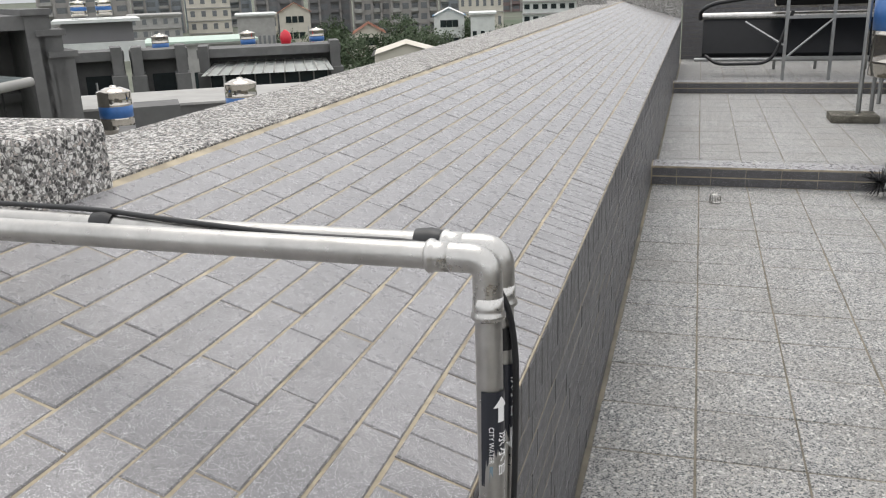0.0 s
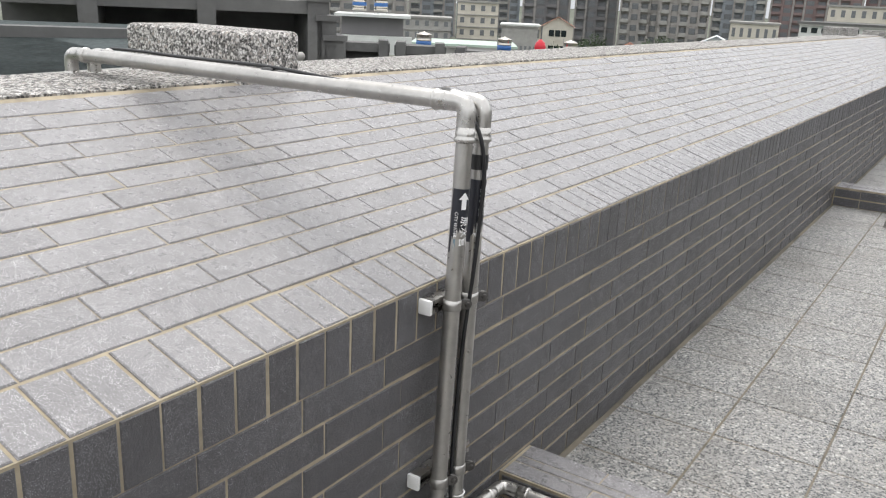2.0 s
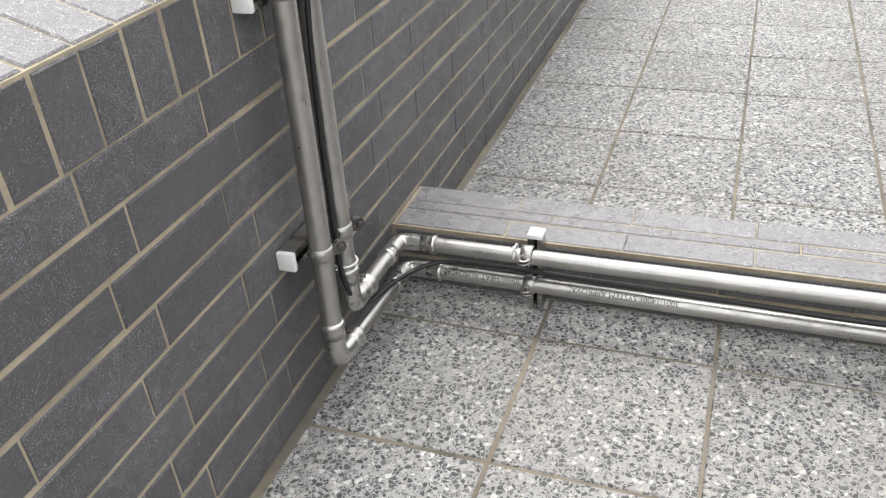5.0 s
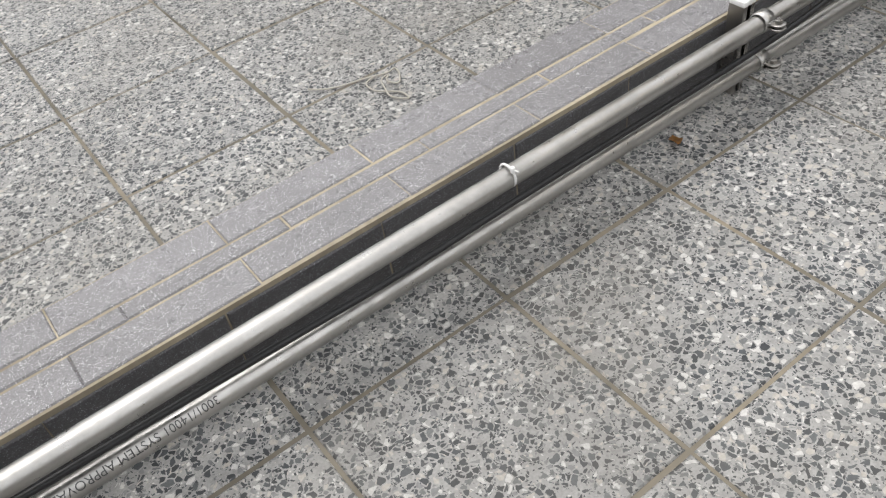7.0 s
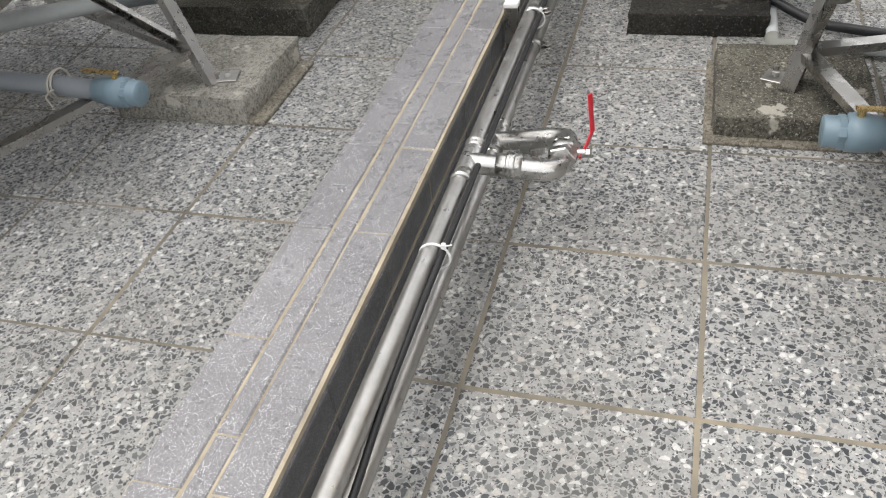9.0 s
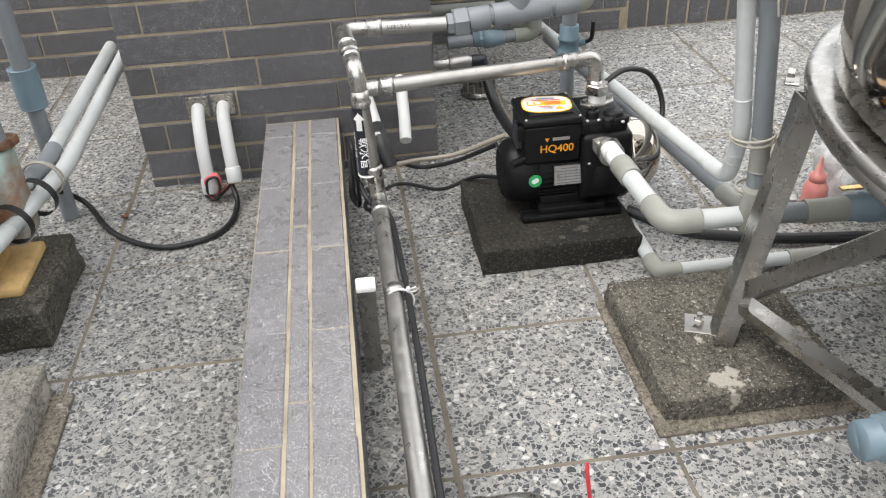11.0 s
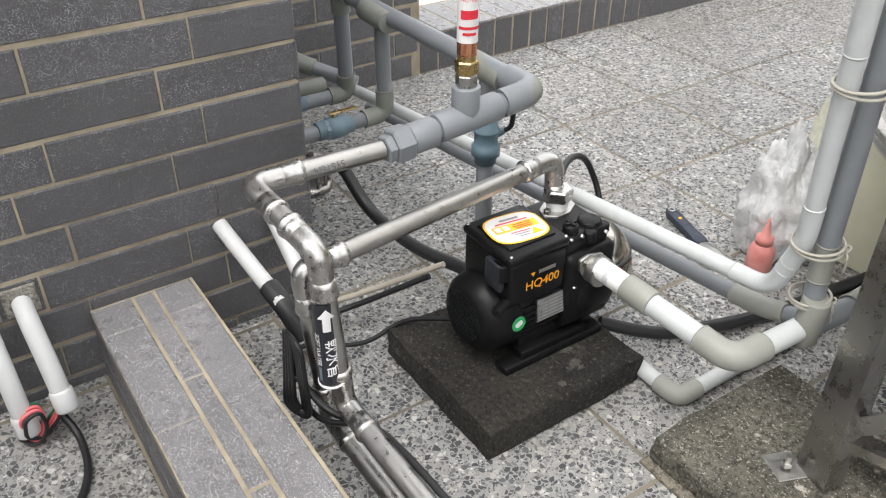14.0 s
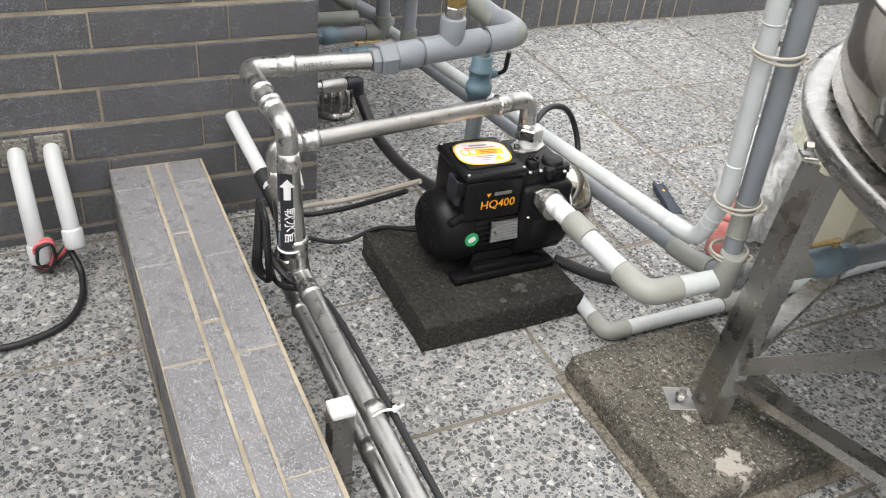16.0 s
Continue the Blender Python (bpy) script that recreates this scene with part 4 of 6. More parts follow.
M_REDINK = plain("red_print", (0.68, 0.03, 0.05), 0.5, 0, 0.02, 20, 0)
for dy, h, body in ((0.014, 0.008, "AC-104"), ):
    part("writing", wrap(moved(letters(body, h), 0, dy), (2.910, -0.236, 0.578), (0, 0, 1), (-0.9, 0.4, 0), 0.0140, 0.0012), M_REDINK, arr)
for dy, h, w in ((0.030, 0.004, 0.026), (-0.006, 0.012, 0.024), (-0.024, 0.004, 0.030), (-0.032, 0.004, 0.018)):
    part("print_bar", wrap(moved(flat(w, h, 6, 1), 0, dy), (2.910, -0.236, 0.578), (0, 0, 1), (-0.9, 0.4, 0), 0.0140, 0.0012), M_REDINK, arr)

# small steel tap and drain cover beside the shaft
tap = thing("hose_tap", (3.33, -0.10, 0.13), "small steel tap with a black hose on the shaft", "tap")
part("spout", join(rod((3.30, -0.095, 0.180), (3.30, -0.215, 0.182), 0.012, 16, bevel=0.002), rod((3.30, -0.15, 0.181), (3.30, -0.20, 0.182), 0.015, 16, bevel=0.002)), M_STEEL, tap)
part("hose_end", join(rod((3.30, -0.205, 0.182), (3.30, -0.235, 0.182), 0.014, 14, bevel=0.002), rod((3.30, -0.23, 0.19), (3.30, -0.235, 0.150), 0.013, 14, bevel=0.002)), M_STICKER, tap)
cable("hose", [(3.30, -0.235, 0.155), (3.24, -0.25, 0.09), (3.10, -0.265, 0.075), (2.98, -0.30, 0.085), (2.90, -0.29, 0.10)], 0.0125, "thick black hose from tap to pump", radius=0.12, category="hose")


def drain_dome(at, r, h, material, label):
    """A slotted dome grate."""
    e = thing("drain_grate", at, label, "drain", "drain grates")
    at = Vector(at)
    part("rim", lathe(at, at + Vector((0, 0, h * 0.2)), [(0, r * 1.15), (0.6, r * 1.15), (1, r)], 20), material, e)
    for i in range(12):
        a = 2 * math.pi * i / 12
        d = Vector((math.cos(a), math.sin(a), 0))
        part("bar", tube(fillet([at + d * r * 0.95 + Vector((0, 0, h * 0.1)), at + d * r * 0.95 + Vector((0, 0, h * 0.85)), at + d * r * 0.3 + Vector((0, 0, h))], r * 0.4, 3), r * 0.09, 6), material, e)
    part("lid", lathe(at + Vector((0, 0, h * 0.93)), at + Vector((0, 0, h * 1.03)), [(0, r * 0.5), (0.6, r * 0.5), (1, r * 0.3)], 16), material, e)


drain_dome((3.53, -0.262, 0.0), 0.045, 0.075, M_LEG, "grey domed roof drain grate by the shaft")
drain_dome((0.101, 4.36, 0.0), 0.035, 0.055, M_STEEL_BRIGHT, "shiny domed roof drain grate near the far kerb")


# ---- white conduits with wires at the shaft ----
def conduit(pts, label, patch=True):
    e = thing("cable_conduit", pts[0], label, "conduit", "cable conduits")
    f = fillet(pts, 0.06, 8)
    part("tube", tube(f, 0.0142 if patch else 0.0128, 16), M_CONDUIT, e)
    a, b = f[-1], f[-2]
    w = (a - b).normalized()
    if patch:
        part("socket", lathe(a - w * 0.032, a + w * 0.003, [(0, 0.0142), (0.12, 0.0172), (0.9, 0.0172), (1, 0.0162)], 16), M_CONDUIT, e)
        part("mortar_patch", box((SX - 0.003, pts[0][1] - 0.024, pts[0][2] - 0.022), (SX + 0.004, pts[0][1] + 0.024, pts[0][2] + 0.026), 0.002, 1), M_CONCRETE_PALE, e, "rough mortar patch")
    return e


conduit([(3.165, 0.424, 0.182), (3.135, 0.423, 0.174), (3.088, 0.420, 0.110), (3.074, 0.418, 0.022)], "white plastic conduit bending down from the shaft")
conduit([(3.165, 0.369, 0.183), (3.130, 0.369, 0.174), (3.088, 0.364, 0.115), (3.066, 0.360, 0.046)], "white plastic conduit bending down from the shaft with wires")
c3 = conduit([(3.165, 0.063, 0.208), (3.13, 0.056, 0.190), (3.06, 0.046, 0.165), (2.99, 0.040, 0.150)], "short white conduit with taped end", False)
c4 = conduit([(3.165, -0.022, 0.208), (3.13, -0.022, 0.190), (3.07, -0.020, 0.155), (3.02, -0.016, 0.125)], "short white conduit beside the taped one", False)
part("tape", tube(fillet([(3.03, 0.043, 0.158), (2.985, 0.037, 0.145), (2.955, 0.025, 0.10)], 0.02, 4), 0.0165, 14, True, None), M_BLACK, c3, "black tape wrapping")
M_WIRE_R = plain("pink_wire", (0.75, 0.16, 0.18), 0.45, 0, 0.05, 20, 0)
M_WIRE_G = plain("green_wire", (0.03, 0.14, 0.08), 0.45, 0, 0.05, 20, 0)
for k, (m, dx, word) in enumerate(((M_WIRE_R, 0.0, "pink"), (M_WIRE_R, 0.009, "pink"), (M_WIRE_G, 0.016, "dark green"), (M_BLACK, -0.008, "black"))):
    cable("wire", [(3.068 + dx, 0.372, 0.040), (3.07 + dx, 0.392 + 0.003 * k, 0.01), (3.068 + dx, 0.424, 0.022), (3.06 + dx, 0.424 - 0.002 * k, 0.062), (3.064 + dx, 0.396, 0.066), (3.066 + dx, 0.392, 0.03), (3.06 + dx, 0.412, 0.006), (3.075, 0.432, 0.012)], 0.003, word + " loose wire loop at the conduits", m, 0.02, "wire")
cable("cable", [(3.068, 0.371, 0.04), (3.040, 0.358, 0.012), (2.965, 0.362, 0.006), (2.905, 0.395, 0.006), (2.872, 0.495, 0.006), (2.955, 0.615, 0.006), (3.12, 0.70, 0.008), (3.00, 0.73, 0.11), (2.82, 0.70, 0.16)], 0.0058, "black cable lying on the floor to the old pump", radius=0.09)
for k in range(4):
    o = 0.006 * k
    cable("cable", [(2.816 + o, 0.100, 0.235), (2.820 + o, 0.104 + o * 0.4, 0.12 - o), (2.812 - o, 0.094, 0.10), (2.810 - o, 0.098, 0.215 + o), (2.820 + o, 0.100, 0.235), (2.826, 0.096, 0.15)], 0.0036, "coiled black cable hanging on the steel risers", radius=0.02)
cable("cable", [(2.72, 0.052, 0.135), (2.78, 0.088, 0.105), (2.85, 0.08, 0.09), (3.055, 0.0, 0.008), (2.97, -0.085, 0.020), (2.955, -0.15, 0.060), (2.87, -0.20, 0.095)], 0.0042, "black cable from the risers to the pump", radius=0.06)
cable("cable", [(3.00, 0.030, 0.10), (3.066, -0.044, 0.03), (3.034, -0.124, 0.055), (2.95, -0.20, 0.13)], 0.0052, "black cable from the conduit to the pump", radius=0.06)
cable("cable", [(2.96, 0.025, 0.10), (3.08, -0.04, 0.045), (3.05, -0.124, 0.062), (2.93, -0.215, 0.16)], 0.0052, "beige cable from the conduit to the pump", plain("beige_sheath", (0.40, 0.36, 0.30), 0.6, 0, 0.1, 20, 0.05), 0.06)
cable("cable", [(2.875, -0.395, 0.275), (2.92, -0.450, 0.286), (2.95, -0.520, 0.262), (2.935, -0.550, 0.190), (2.87, -0.510, 0.130)], 0.0056, "black cable looping over the pump's end", radius=0.05)
cable("hose", [(2.78, -0.43, 0.045), (2.72, -0.52, 0.016), (2.66, -0.70, 0.016), (2.62, -1.0, 0.016), (2.60, -1.5, 0.016)], 0.0115, "black corrugated hose on the floor behind the pump", radius=0.08, category="hose")


# ---- the black booster pump ----
M_YELLOW = plain("yellow_print", (0.90, 0.55, 0.03), 0.5, 0, 0.03, 20, 0)
M_ORANGE = plain("orange_print", (0.85, 0.36, 0.02), 0.5, 0, 0.03, 20, 0)
M_GREEN = plain("green_sticker", (0.03, 0.36, 0.12), 0.45, 0, 0.05, 20, 0)
M_GREYINK = plain("grey_print_bar", (0.30, 0.30, 0.31), 0.5, 0, 0.03, 20, 0)
M_SILVER = steel("silver_plate", (0.68, 0.68, 0.67), 0.35, 60, 0.1)


def disc(r, n=32, sx=1.0, sy=1.0):
    bm = bmesh.new()
    bm.faces.new([bm.verts.new((r * sx * math.cos(2 * math.pi * i / n), r * sy * math.sin(2 * math.pi * i / n), 0)) for i in range(n)])
    return bm


def superoval(w, h, n=40, p=3.2):
    out = []
    for i in range(n):
        a = 2 * math.pi * i / n
        c, s = math.cos(a), math.sin(a)
        out.append((w * math.copysign(abs(c) ** (2 / p), c), h * math.copysign(abs(s) ** (2 / p), s)))
    bm = bmesh.new()
    bm.faces.new([bm.verts.new((x, y, 0)) for x, y in out])
    return bm


def lay(bm, m):
    bm.transform(m)
    return bm


def screw(e, at, way, r=0.0032):
    at, w = Vector(at), Vector(way).normalized()
    part("screw", lathe(at - w * 0.001, at + w * 0.002, [(0, r), (0.5, r), (1, r * 0.5)], 10), M_STEEL_BRIGHT, e)


def black_pump():
    e = thing("booster_pump", (2.835, -0.30, 0.05), "black electronic booster pump with yellow sticker and steel dome", "pump")
    ax, az = 2.836, 0.138
    # motor with cooling fins
    mot = part("motor", lathe((ax, -0.185, az), (ax, -0.345, az), [(0, 0.055), (0.02, 0.060), (1, 0.060)], 32), M_MOTOR, e, "black finned motor")
    for i in range(36):
        a = 2 * math.pi * i / 36
        if 0.3 * math.pi < a < 0.7 * math.pi:
            continue
        part("fin", box((0.058, -0.340, -0.0012), (0.0665, -0.232, 0.0012), m=Matrix.Translation((ax, 0, az)) @ Matrix.Rotation(-a, 4, "Y")), M_MOTOR, mot)
    fan = part("fan_cover", lathe((ax, -0.236, az), (ax, -0.168, az), [(0, 0.0685), (0.05, 0.0705), (0.55, 0.0695), (0.8, 0.064), (0.93, 0.056), (1, 0.050), (0.985, 0.047), (0.97, 0.0)], 36), M_PUMP, e, "black fan cover with a honeycomb grille")
    cells_ = bmesh.new()
    for j in range(-5, 6):
        for i in range(-5, 6):
            x, z = (i + 0.5 * (j % 2)) * 0.0088, j * 0.0076
            if math.hypot(x, z) < 0.043:
                cells_ = join(cells_, torus((ax + x, -0.1672, az + z), (0, 1, 0), 0.0043, 0.0009, 6, 4))
    part("grille", cells_, M_MOTOR, fan)
    # control box
    bx = part("control_box", box((2.768, -0.318, 0.180), (2.888, -0.203, 0.262), 0.007, 3), M_PUMP, e, "black control box")
    part("lid", join(box((2.765, -0.321, 0.2605), (2.891, -0.200, 0.277), 0.0065, 3), box((2.785, -0.306, 0.274), (2.872, -0.214, 0.281), 0.004, 2)), M_PUMP, bx)
    for sx, sy in ((2.772, -0.314), (2.772, -0.207), (2.884, -0.207), (2.884, -0.314)):
        screw(bx, (sx, sy, 0.277), (0, 0, 1))
    part("cable_gland", rod((2.775, -0.205, 0.192), (2.765, -0.178, 0.187), 0.008, 12), M_PUMP, bx)
    part("terminal_cover", box((2.772, -0.206, 0.232), (2.80, -0.190, 0.262), 0.003, 2), M_PUMP, bx)
    part("socket_cover", box((2.775, -0.201, 0.214), (2.815, -0.189, 0.262), 0.004, 2), M_STICKER, bx, "clear-lidded switch socket")
    # yellow and white sticker on the lid
    top = frame_of((2.829, -0.260, 0.2818), (-0.12, -1, 0), (1, -0.12, 0))
    st = part("sticker", lay(superoval(0.050, 0.040), top), M_YELLOW, bx, "white and yellow oval warning sticker")
    part("sticker_field", lay(superoval(0.047, 0.037), top @ pose(0, 0, 0.0005)), M_WHITE, st)
    part("sticker_panel", lay(flat(0.078, 0.020), top @ pose(0, 0.002, 0.001)), M_YELLOW, st)
    for y, w, h, m in ((0.024, 0.034, 0.005, M_GREYINK), (0.016, 0.058, 0.0028, M_REDINK), (0.0065, 0.032, 0.0022, M_REDINK), (0.001, 0.034, 0.0022, M_REDINK), (-0.004, 0.030, 0.0022, M_REDINK), (-0.014, 0.034, 0.0022, M_REDINK), (-0.020, 0.028, 0.0022, M_GREYINK), (-0.026, 0.020, 0.0022, M_GREYINK)):
        part("print_bar", lay(flat(w, h), top @ pose(0.012 if abs(y) < 0.01 else 0.0, y, 0.0015)), m, st)
    for i in (-1, 1):
        part("print_bar", lay(flat(0.010, 0.012), top @ pose(-0.024 + i * 0.007, 0.002, 0.0016)), M_WHITE, st)
    tri = bmesh.new()
    tri.faces.new([tri.verts.new(p) for p in ((-0.010, -0.008, 0), (0.010, -0.008, 0), (0, 0.009, 0))])
    part("warning_mark", lay(tri, top @ pose(0.024, -0.020, 0.0016)), M_YELLOW, st, "yellow warning triangle")
    # writing on the front
    front = frame_of((2.7665, -0.262, 0.2245), (0, -1, 0), (0, 0, 1))
    part("writing", lay(letters("HQ400", 0.0225, 0.012), front @ pose(0.006, -0.011, 0.0006) @ Matrix.Shear("XZ", 4, (0.0, 0.0))), M_ORANGE, bx, "orange model writing")
    part("mark", join(lay(flat(0.034, 0.007), front @ pose(0.014, 0.010, 0.0006))), M_SILVER, bx)
    part("mark", lay(disc(0.0055, 3), front @ pose(-0.014, 0.010, 0.0006, 0, 0, 30)), M_ORANGE, bx)
    # name plate and green sticker on the motor's side
    plate = frame_of((2.7700, -0.297, 0.150), (0, -1, 0), (0.10, 0, 1))
    pl = part("name_plate", lay(box((-0.031, -0.021, -0.006), (0.031, 0.021, 0.0)), plate @ pose(0, 0, 0.001)), M_SILVER, mot, "silver name plate")
    for j in range(6):
        part("print_bar", lay(flat(0.052 if j else 0.036, 0.0022), plate @ pose(0, 0.015 - j * 0.0062, 0.0016)), M_GREYINK, pl)
    for i in (-0.008, 0.014):
        part("print_bar", lay(flat(0.0012, 0.030), plate @ pose(i, -0.002, 0.0017)), M_GREYINK, pl)
    g = frame_of((2.7660, -0.226, 0.145), (0, -1, 0), (0.08, 0, 1))
    gs = part("sticker", lay(disc(0.0135), g @ pose(0, 0, 0.0005)), M_GREEN, fan, "round green sticker")
    part("mark", lay(superoval(0.0075, 0.005), g @ pose(0, 0.0, 0.001, 0, 0, 25)), M_WHITE, gs)
    # pump head
    head = part("pump_head", join(box((2.762, -0.425, 0.090), (2.905, -0.318, 0.235), 0.014, 3), box((2.775, -0.415, 0.225), (2.90, -0.315, 0.262), 0.010, 3),
                                  lathe((ax, -0.340, az), (ax, -0.430, az), [(0, 0.066), (0.1, 0.079), (0.9, 0.079), (1, 0.074)], 32)), M_PUMP, e, "black cast pump head")
    for x, y, z, r, h in ((2.795, -0.345, 0.258, 0.013, 0.018), (2.800, -0.390, 0.255, 0.020, 0.014), (2.778, -0.372, 0.246, 0.011, 0.018), (2.785, -0.408, 0.250, 0.010, 0.012)):
        part("plug", lathe((x, y, z), (x, y, z + h), [(0, r * 1.1), (0.3, r), (0.85, r), (1, r * 0.8)], 18), M_PUMP, head)
    part("plug_cross", join(box((2.785, -0.347, 0.276), (2.805, -0.343, 0.280)), box((2.793, -0.355, 0.276), (2.797, -0.335, 0.280))), M_MOTOR, head)
    for p in ((2.775, -0.330, 0.262), (2.77, -0.400, 0.256), (2.790, -0.425, 0.25), (2.775, -0.352, 0.262), (2.762, -0.335, 0.175)):
        screw(head, p, (-0.3, 0, 1), 0.004)
    dome = part("steel_dome", lathe((ax, -0.424, az + 0.012), (ax, -0.505, az + 0.012), [(0, 0.078), (0.08, 0.0785), (0.35, 0.077), (0.6, 0.070), (0.8, 0.055), (0.93, 0.034), (1, 0.010)], 40), M_TANK, e, "polished steel pump dome")
    part("round_mark", lay(disc(0.010), frame_of((2.7612, -0.352, 0.214), (0, -1, 0), (0, 0, 1))), M_SILVER, head)
    # flanges
    fl = part("suction_flange", join(prism([(-0.042, 0), (-0.030, -0.016), (0, -0.027), (0.030, -0.016), (0.042, 0), (0.030, 0.016), (0, 0.027), (-0.030, 0.016)], 0.008, frame_of((2.764, -0.372, 0.203), (0, -0.75, -0.55), (0, -0.55, 0.75)) @ pose(0, 0, -0.001), 0.002),
                                     rod((2.76, -0.372, 0.203), (2.736, -0.3715, 0.2025), 0.0255, 20, bevel=0.002)), M_STEEL, e, "steel oval suction flange")
    tf = part("outlet_flange", join(prism([(-0.040, 0), (-0.028, -0.018), (0, -0.026), (0.028, -0.018), (0.040, 0), (0.028, 0.018), (0, 0.026), (-0.028, 0.018)], 0.007, frame_of((2.862, -0.374, 0.258), (0.3, -1, 0), (1, 0.3, 0)), 0.002)), M_STEEL, e, "steel oval outlet flange")
    part("thread", rod((2.862, -0.374, 0.262), (2.862, -0.374, 0.281), 0.0185, 18), M_WHITE, tf, "white sealing tape on the thread")
    part("union_nut", flat_hex(hexnut((2.862, -0.374, 0.280), (2.862, -0.374, 0.302), 0.0245)), M_STEEL_BRIGHT, tf)
    for k in (-1, 1):
        part("bolt", flat_hex(hexnut((2.862 + 0.0085 * k, -0.374 - 0.0285 * k, 0.264), (2.862 + 0.0085 * k, -0.374 - 0.0285 * k, 0.273), 0.006)), M_STEEL_BRIGHT, tf)
        c = Vector((2.757, -0.372 - 0.024 * k, 0.203 - 0.0176 * k))
        part("bolt", flat_hex(hexnut(c, c + Vector((-0.008, 0, 0)), 0.0065)), M_STEEL_BRIGHT, fl)
    # feet
    for x in (2.757, 2.880):
        part("foot", join(box((x, -0.412, 0.050), (x + 0.034, -0.198, 0.066), 0.006, 2), box((x + 0.006, -0.375, 0.062), (x + 0.030, -0.235, 0.080), 0.004, 2)), M_PUMP, e)
    part("saddle", box((2.780, -0.350, 0.062), (2.893, -0.240, 0.100), 0.006, 2), M_PUMP, e)

    e.scale = (0.94, 0.94, 0.94)
    e.location += Vector((-0.006, -0.008, 0.0))


black_pump()


# ---- the old teal pump ----
def old_pump():
    e = thing("water_pump", (2.73, 0.84, 0.075), "old teal pump with rusty head and white pressure vessel", "pump")
    teal = plain("teal_paint", (0.10, 0.34, 0.40), 0.45, 0, 0.15, 20, 0.1)
    blue = plain("blue_paint", (0.02, 0.10, 0.24), 0.4, 0, 0.2, 16, 0.1, wear=(0.05, 0.22, 0.16))
    rust = plain("rusty_iron", (0.115, 0.050, 0.026), 0.85, 0, 0.5, 26, 0.6, wear=(0.27, 0.17, 0.10))
    pale = plain("worn_green_iron", (0.34, 0.42, 0.40), 0.6, 0, 0.2, 18, 0.2, wear=(0.28, 0.13, 0.06))
    cream = plain("stained_cream", (0.58, 0.40, 0.17), 0.7, 0, 0.2, 14, 0.2, wear=(0.35, 0.22, 0.09))
    plas = plain("milky_plastic", (0.68, 0.66, 0.58), 0.4, 0, 0.06, 10, 0.05)
    ax, az = 2.735, 0.175
    mot = part("motor", lathe((ax, 0.775, az), (ax, 0.94, az), [(0, 0.052), (0.02, 0.055), (1, 0.055)], 28), M_LEG, e, "grey finned motor")
    for i in range(28):
        part("fin", box((0.053, 0.78, -0.0015), (0.064, 0.915, 0.0015), m=Matrix.Translation((ax, 0, az)) @ Matrix.Rotation(2 * math.pi * i / 28, 4, "Y")), M_LEG, mot)
    part("fan_cover", lathe((ax, 0.905, az), (ax, 0.985, az), [(0, 0.066), (0.1, 0.070), (0.7, 0.069), (0.92, 0.060), (1, 0.045)], 30), teal, e, "teal fan cover")
    part("terminal_box", box((2.645, 0.815, 0.150), (2.682, 0.915, 0.205), 0.009, 3), blue, e, "scuffed blue terminal box")
    part("capacitor", rod((2.735, 0.845, 0.258), (2.735, 0.955, 0.258), 0.027, 20, bevel=0.004), plain("dark_green", (0.02, 0.07, 0.06), 0.4, 0, 0.2, 20, 0.05), e, "dark green capacitor")
    part("head", join(box((2.69, 0.715, 0.135), (2.79, 0.775, 0.285), 0.014, 3), box((2.685, 0.70, 0.245), (2.735, 0.765, 0.278), 0.006, 2)), rust, e, "rusted cast iron pump head")
    part("casing", join(box((2.73, 0.675, 0.13), (2.81, 0.725, 0.30), 0.014, 3)), pale, e, "worn pale green casing")
    part("inlet_flange", prism([(-0.045, 0), (-0.03, -0.018), (0, -0.028), (0.03, -0.018), (0.045, 0), (0.03, 0.018), (0, 0.028), (-0.03, 0.018)], 0.014, frame_of((2.690, 0.745, 0.195), (0, -0.85, 0.35), (0, -0.35, -0.85)), 0.003), rust, e, "rusty inlet flange")
    part("outlet_flange", prism([(-0.045, 0), (-0.03, -0.018), (0, -0.028), (0.03, -0.018), (0.045, 0), (0.03, 0.018), (0, 0.028), (-0.03, 0.018)], 0.016, frame_of((2.775, 0.70, 0.302), (0.5, -1, 0), (1, 0.5, 0)), 0.003), rust, e, "rusty outlet flange")
    part("cap", join(box((2.694, 0.712, 0.278), (2.738, 0.760, 0.292), 0.004, 2), lathe((2.715, 0.735, 0.290), (2.715, 0.735, 0.302), [(0, 0.019), (0.3, 0.020), (0.8, 0.019), (1, 0.013)], 8), rod((2.700, 0.735, 0.303), (2.730, 0.735, 0.303), 0.005, 8)), M_STICKER, e, "dark plastic cap")
    part("base", join(box((2.655, 0.685, 0.074), (2.815, 0.96, 0.094), 0.008, 2), box((2.69, 0.73, 0.094), (2.78, 0.93, 0.125), 0.01, 2)), cream, e, "stained cream pump base")
    ves = part("pressure_vessel", lathe((2.80, 0.865, 0.262), (2.80, 0.865, 0.46), [(0, 0.030), (0.06, 0.060), (0.16, 0.085), (0.30, 0.098), (0.7, 0.100), (0.72, 0.106), (0.78, 0.106), (0.80, 0.099), (1, 0.05)], 34), plas, e, "milky white pressure vessel")
    part("neck", rod((2.79, 0.855, 0.225), (2.79, 0.855, 0.27), 0.016, 14), plas, ves)
    part("spigot", rod((2.75, 0.78, 0.255), (2.75, 0.745, 0.255), 0.012, 14), plas, ves)
    lab = frame_of((2.702, 0.853, 0.345), (0.12, -1, 0), (0, 0, 1))
    nl = part("sticker", lay(flat(0.062, 0.032, 1, 1), lab), plain("pale_blue_label", (0.45, 0.60, 0.68), 0.5, 0, 0.05, 20, 0), ves, "pale blue label")
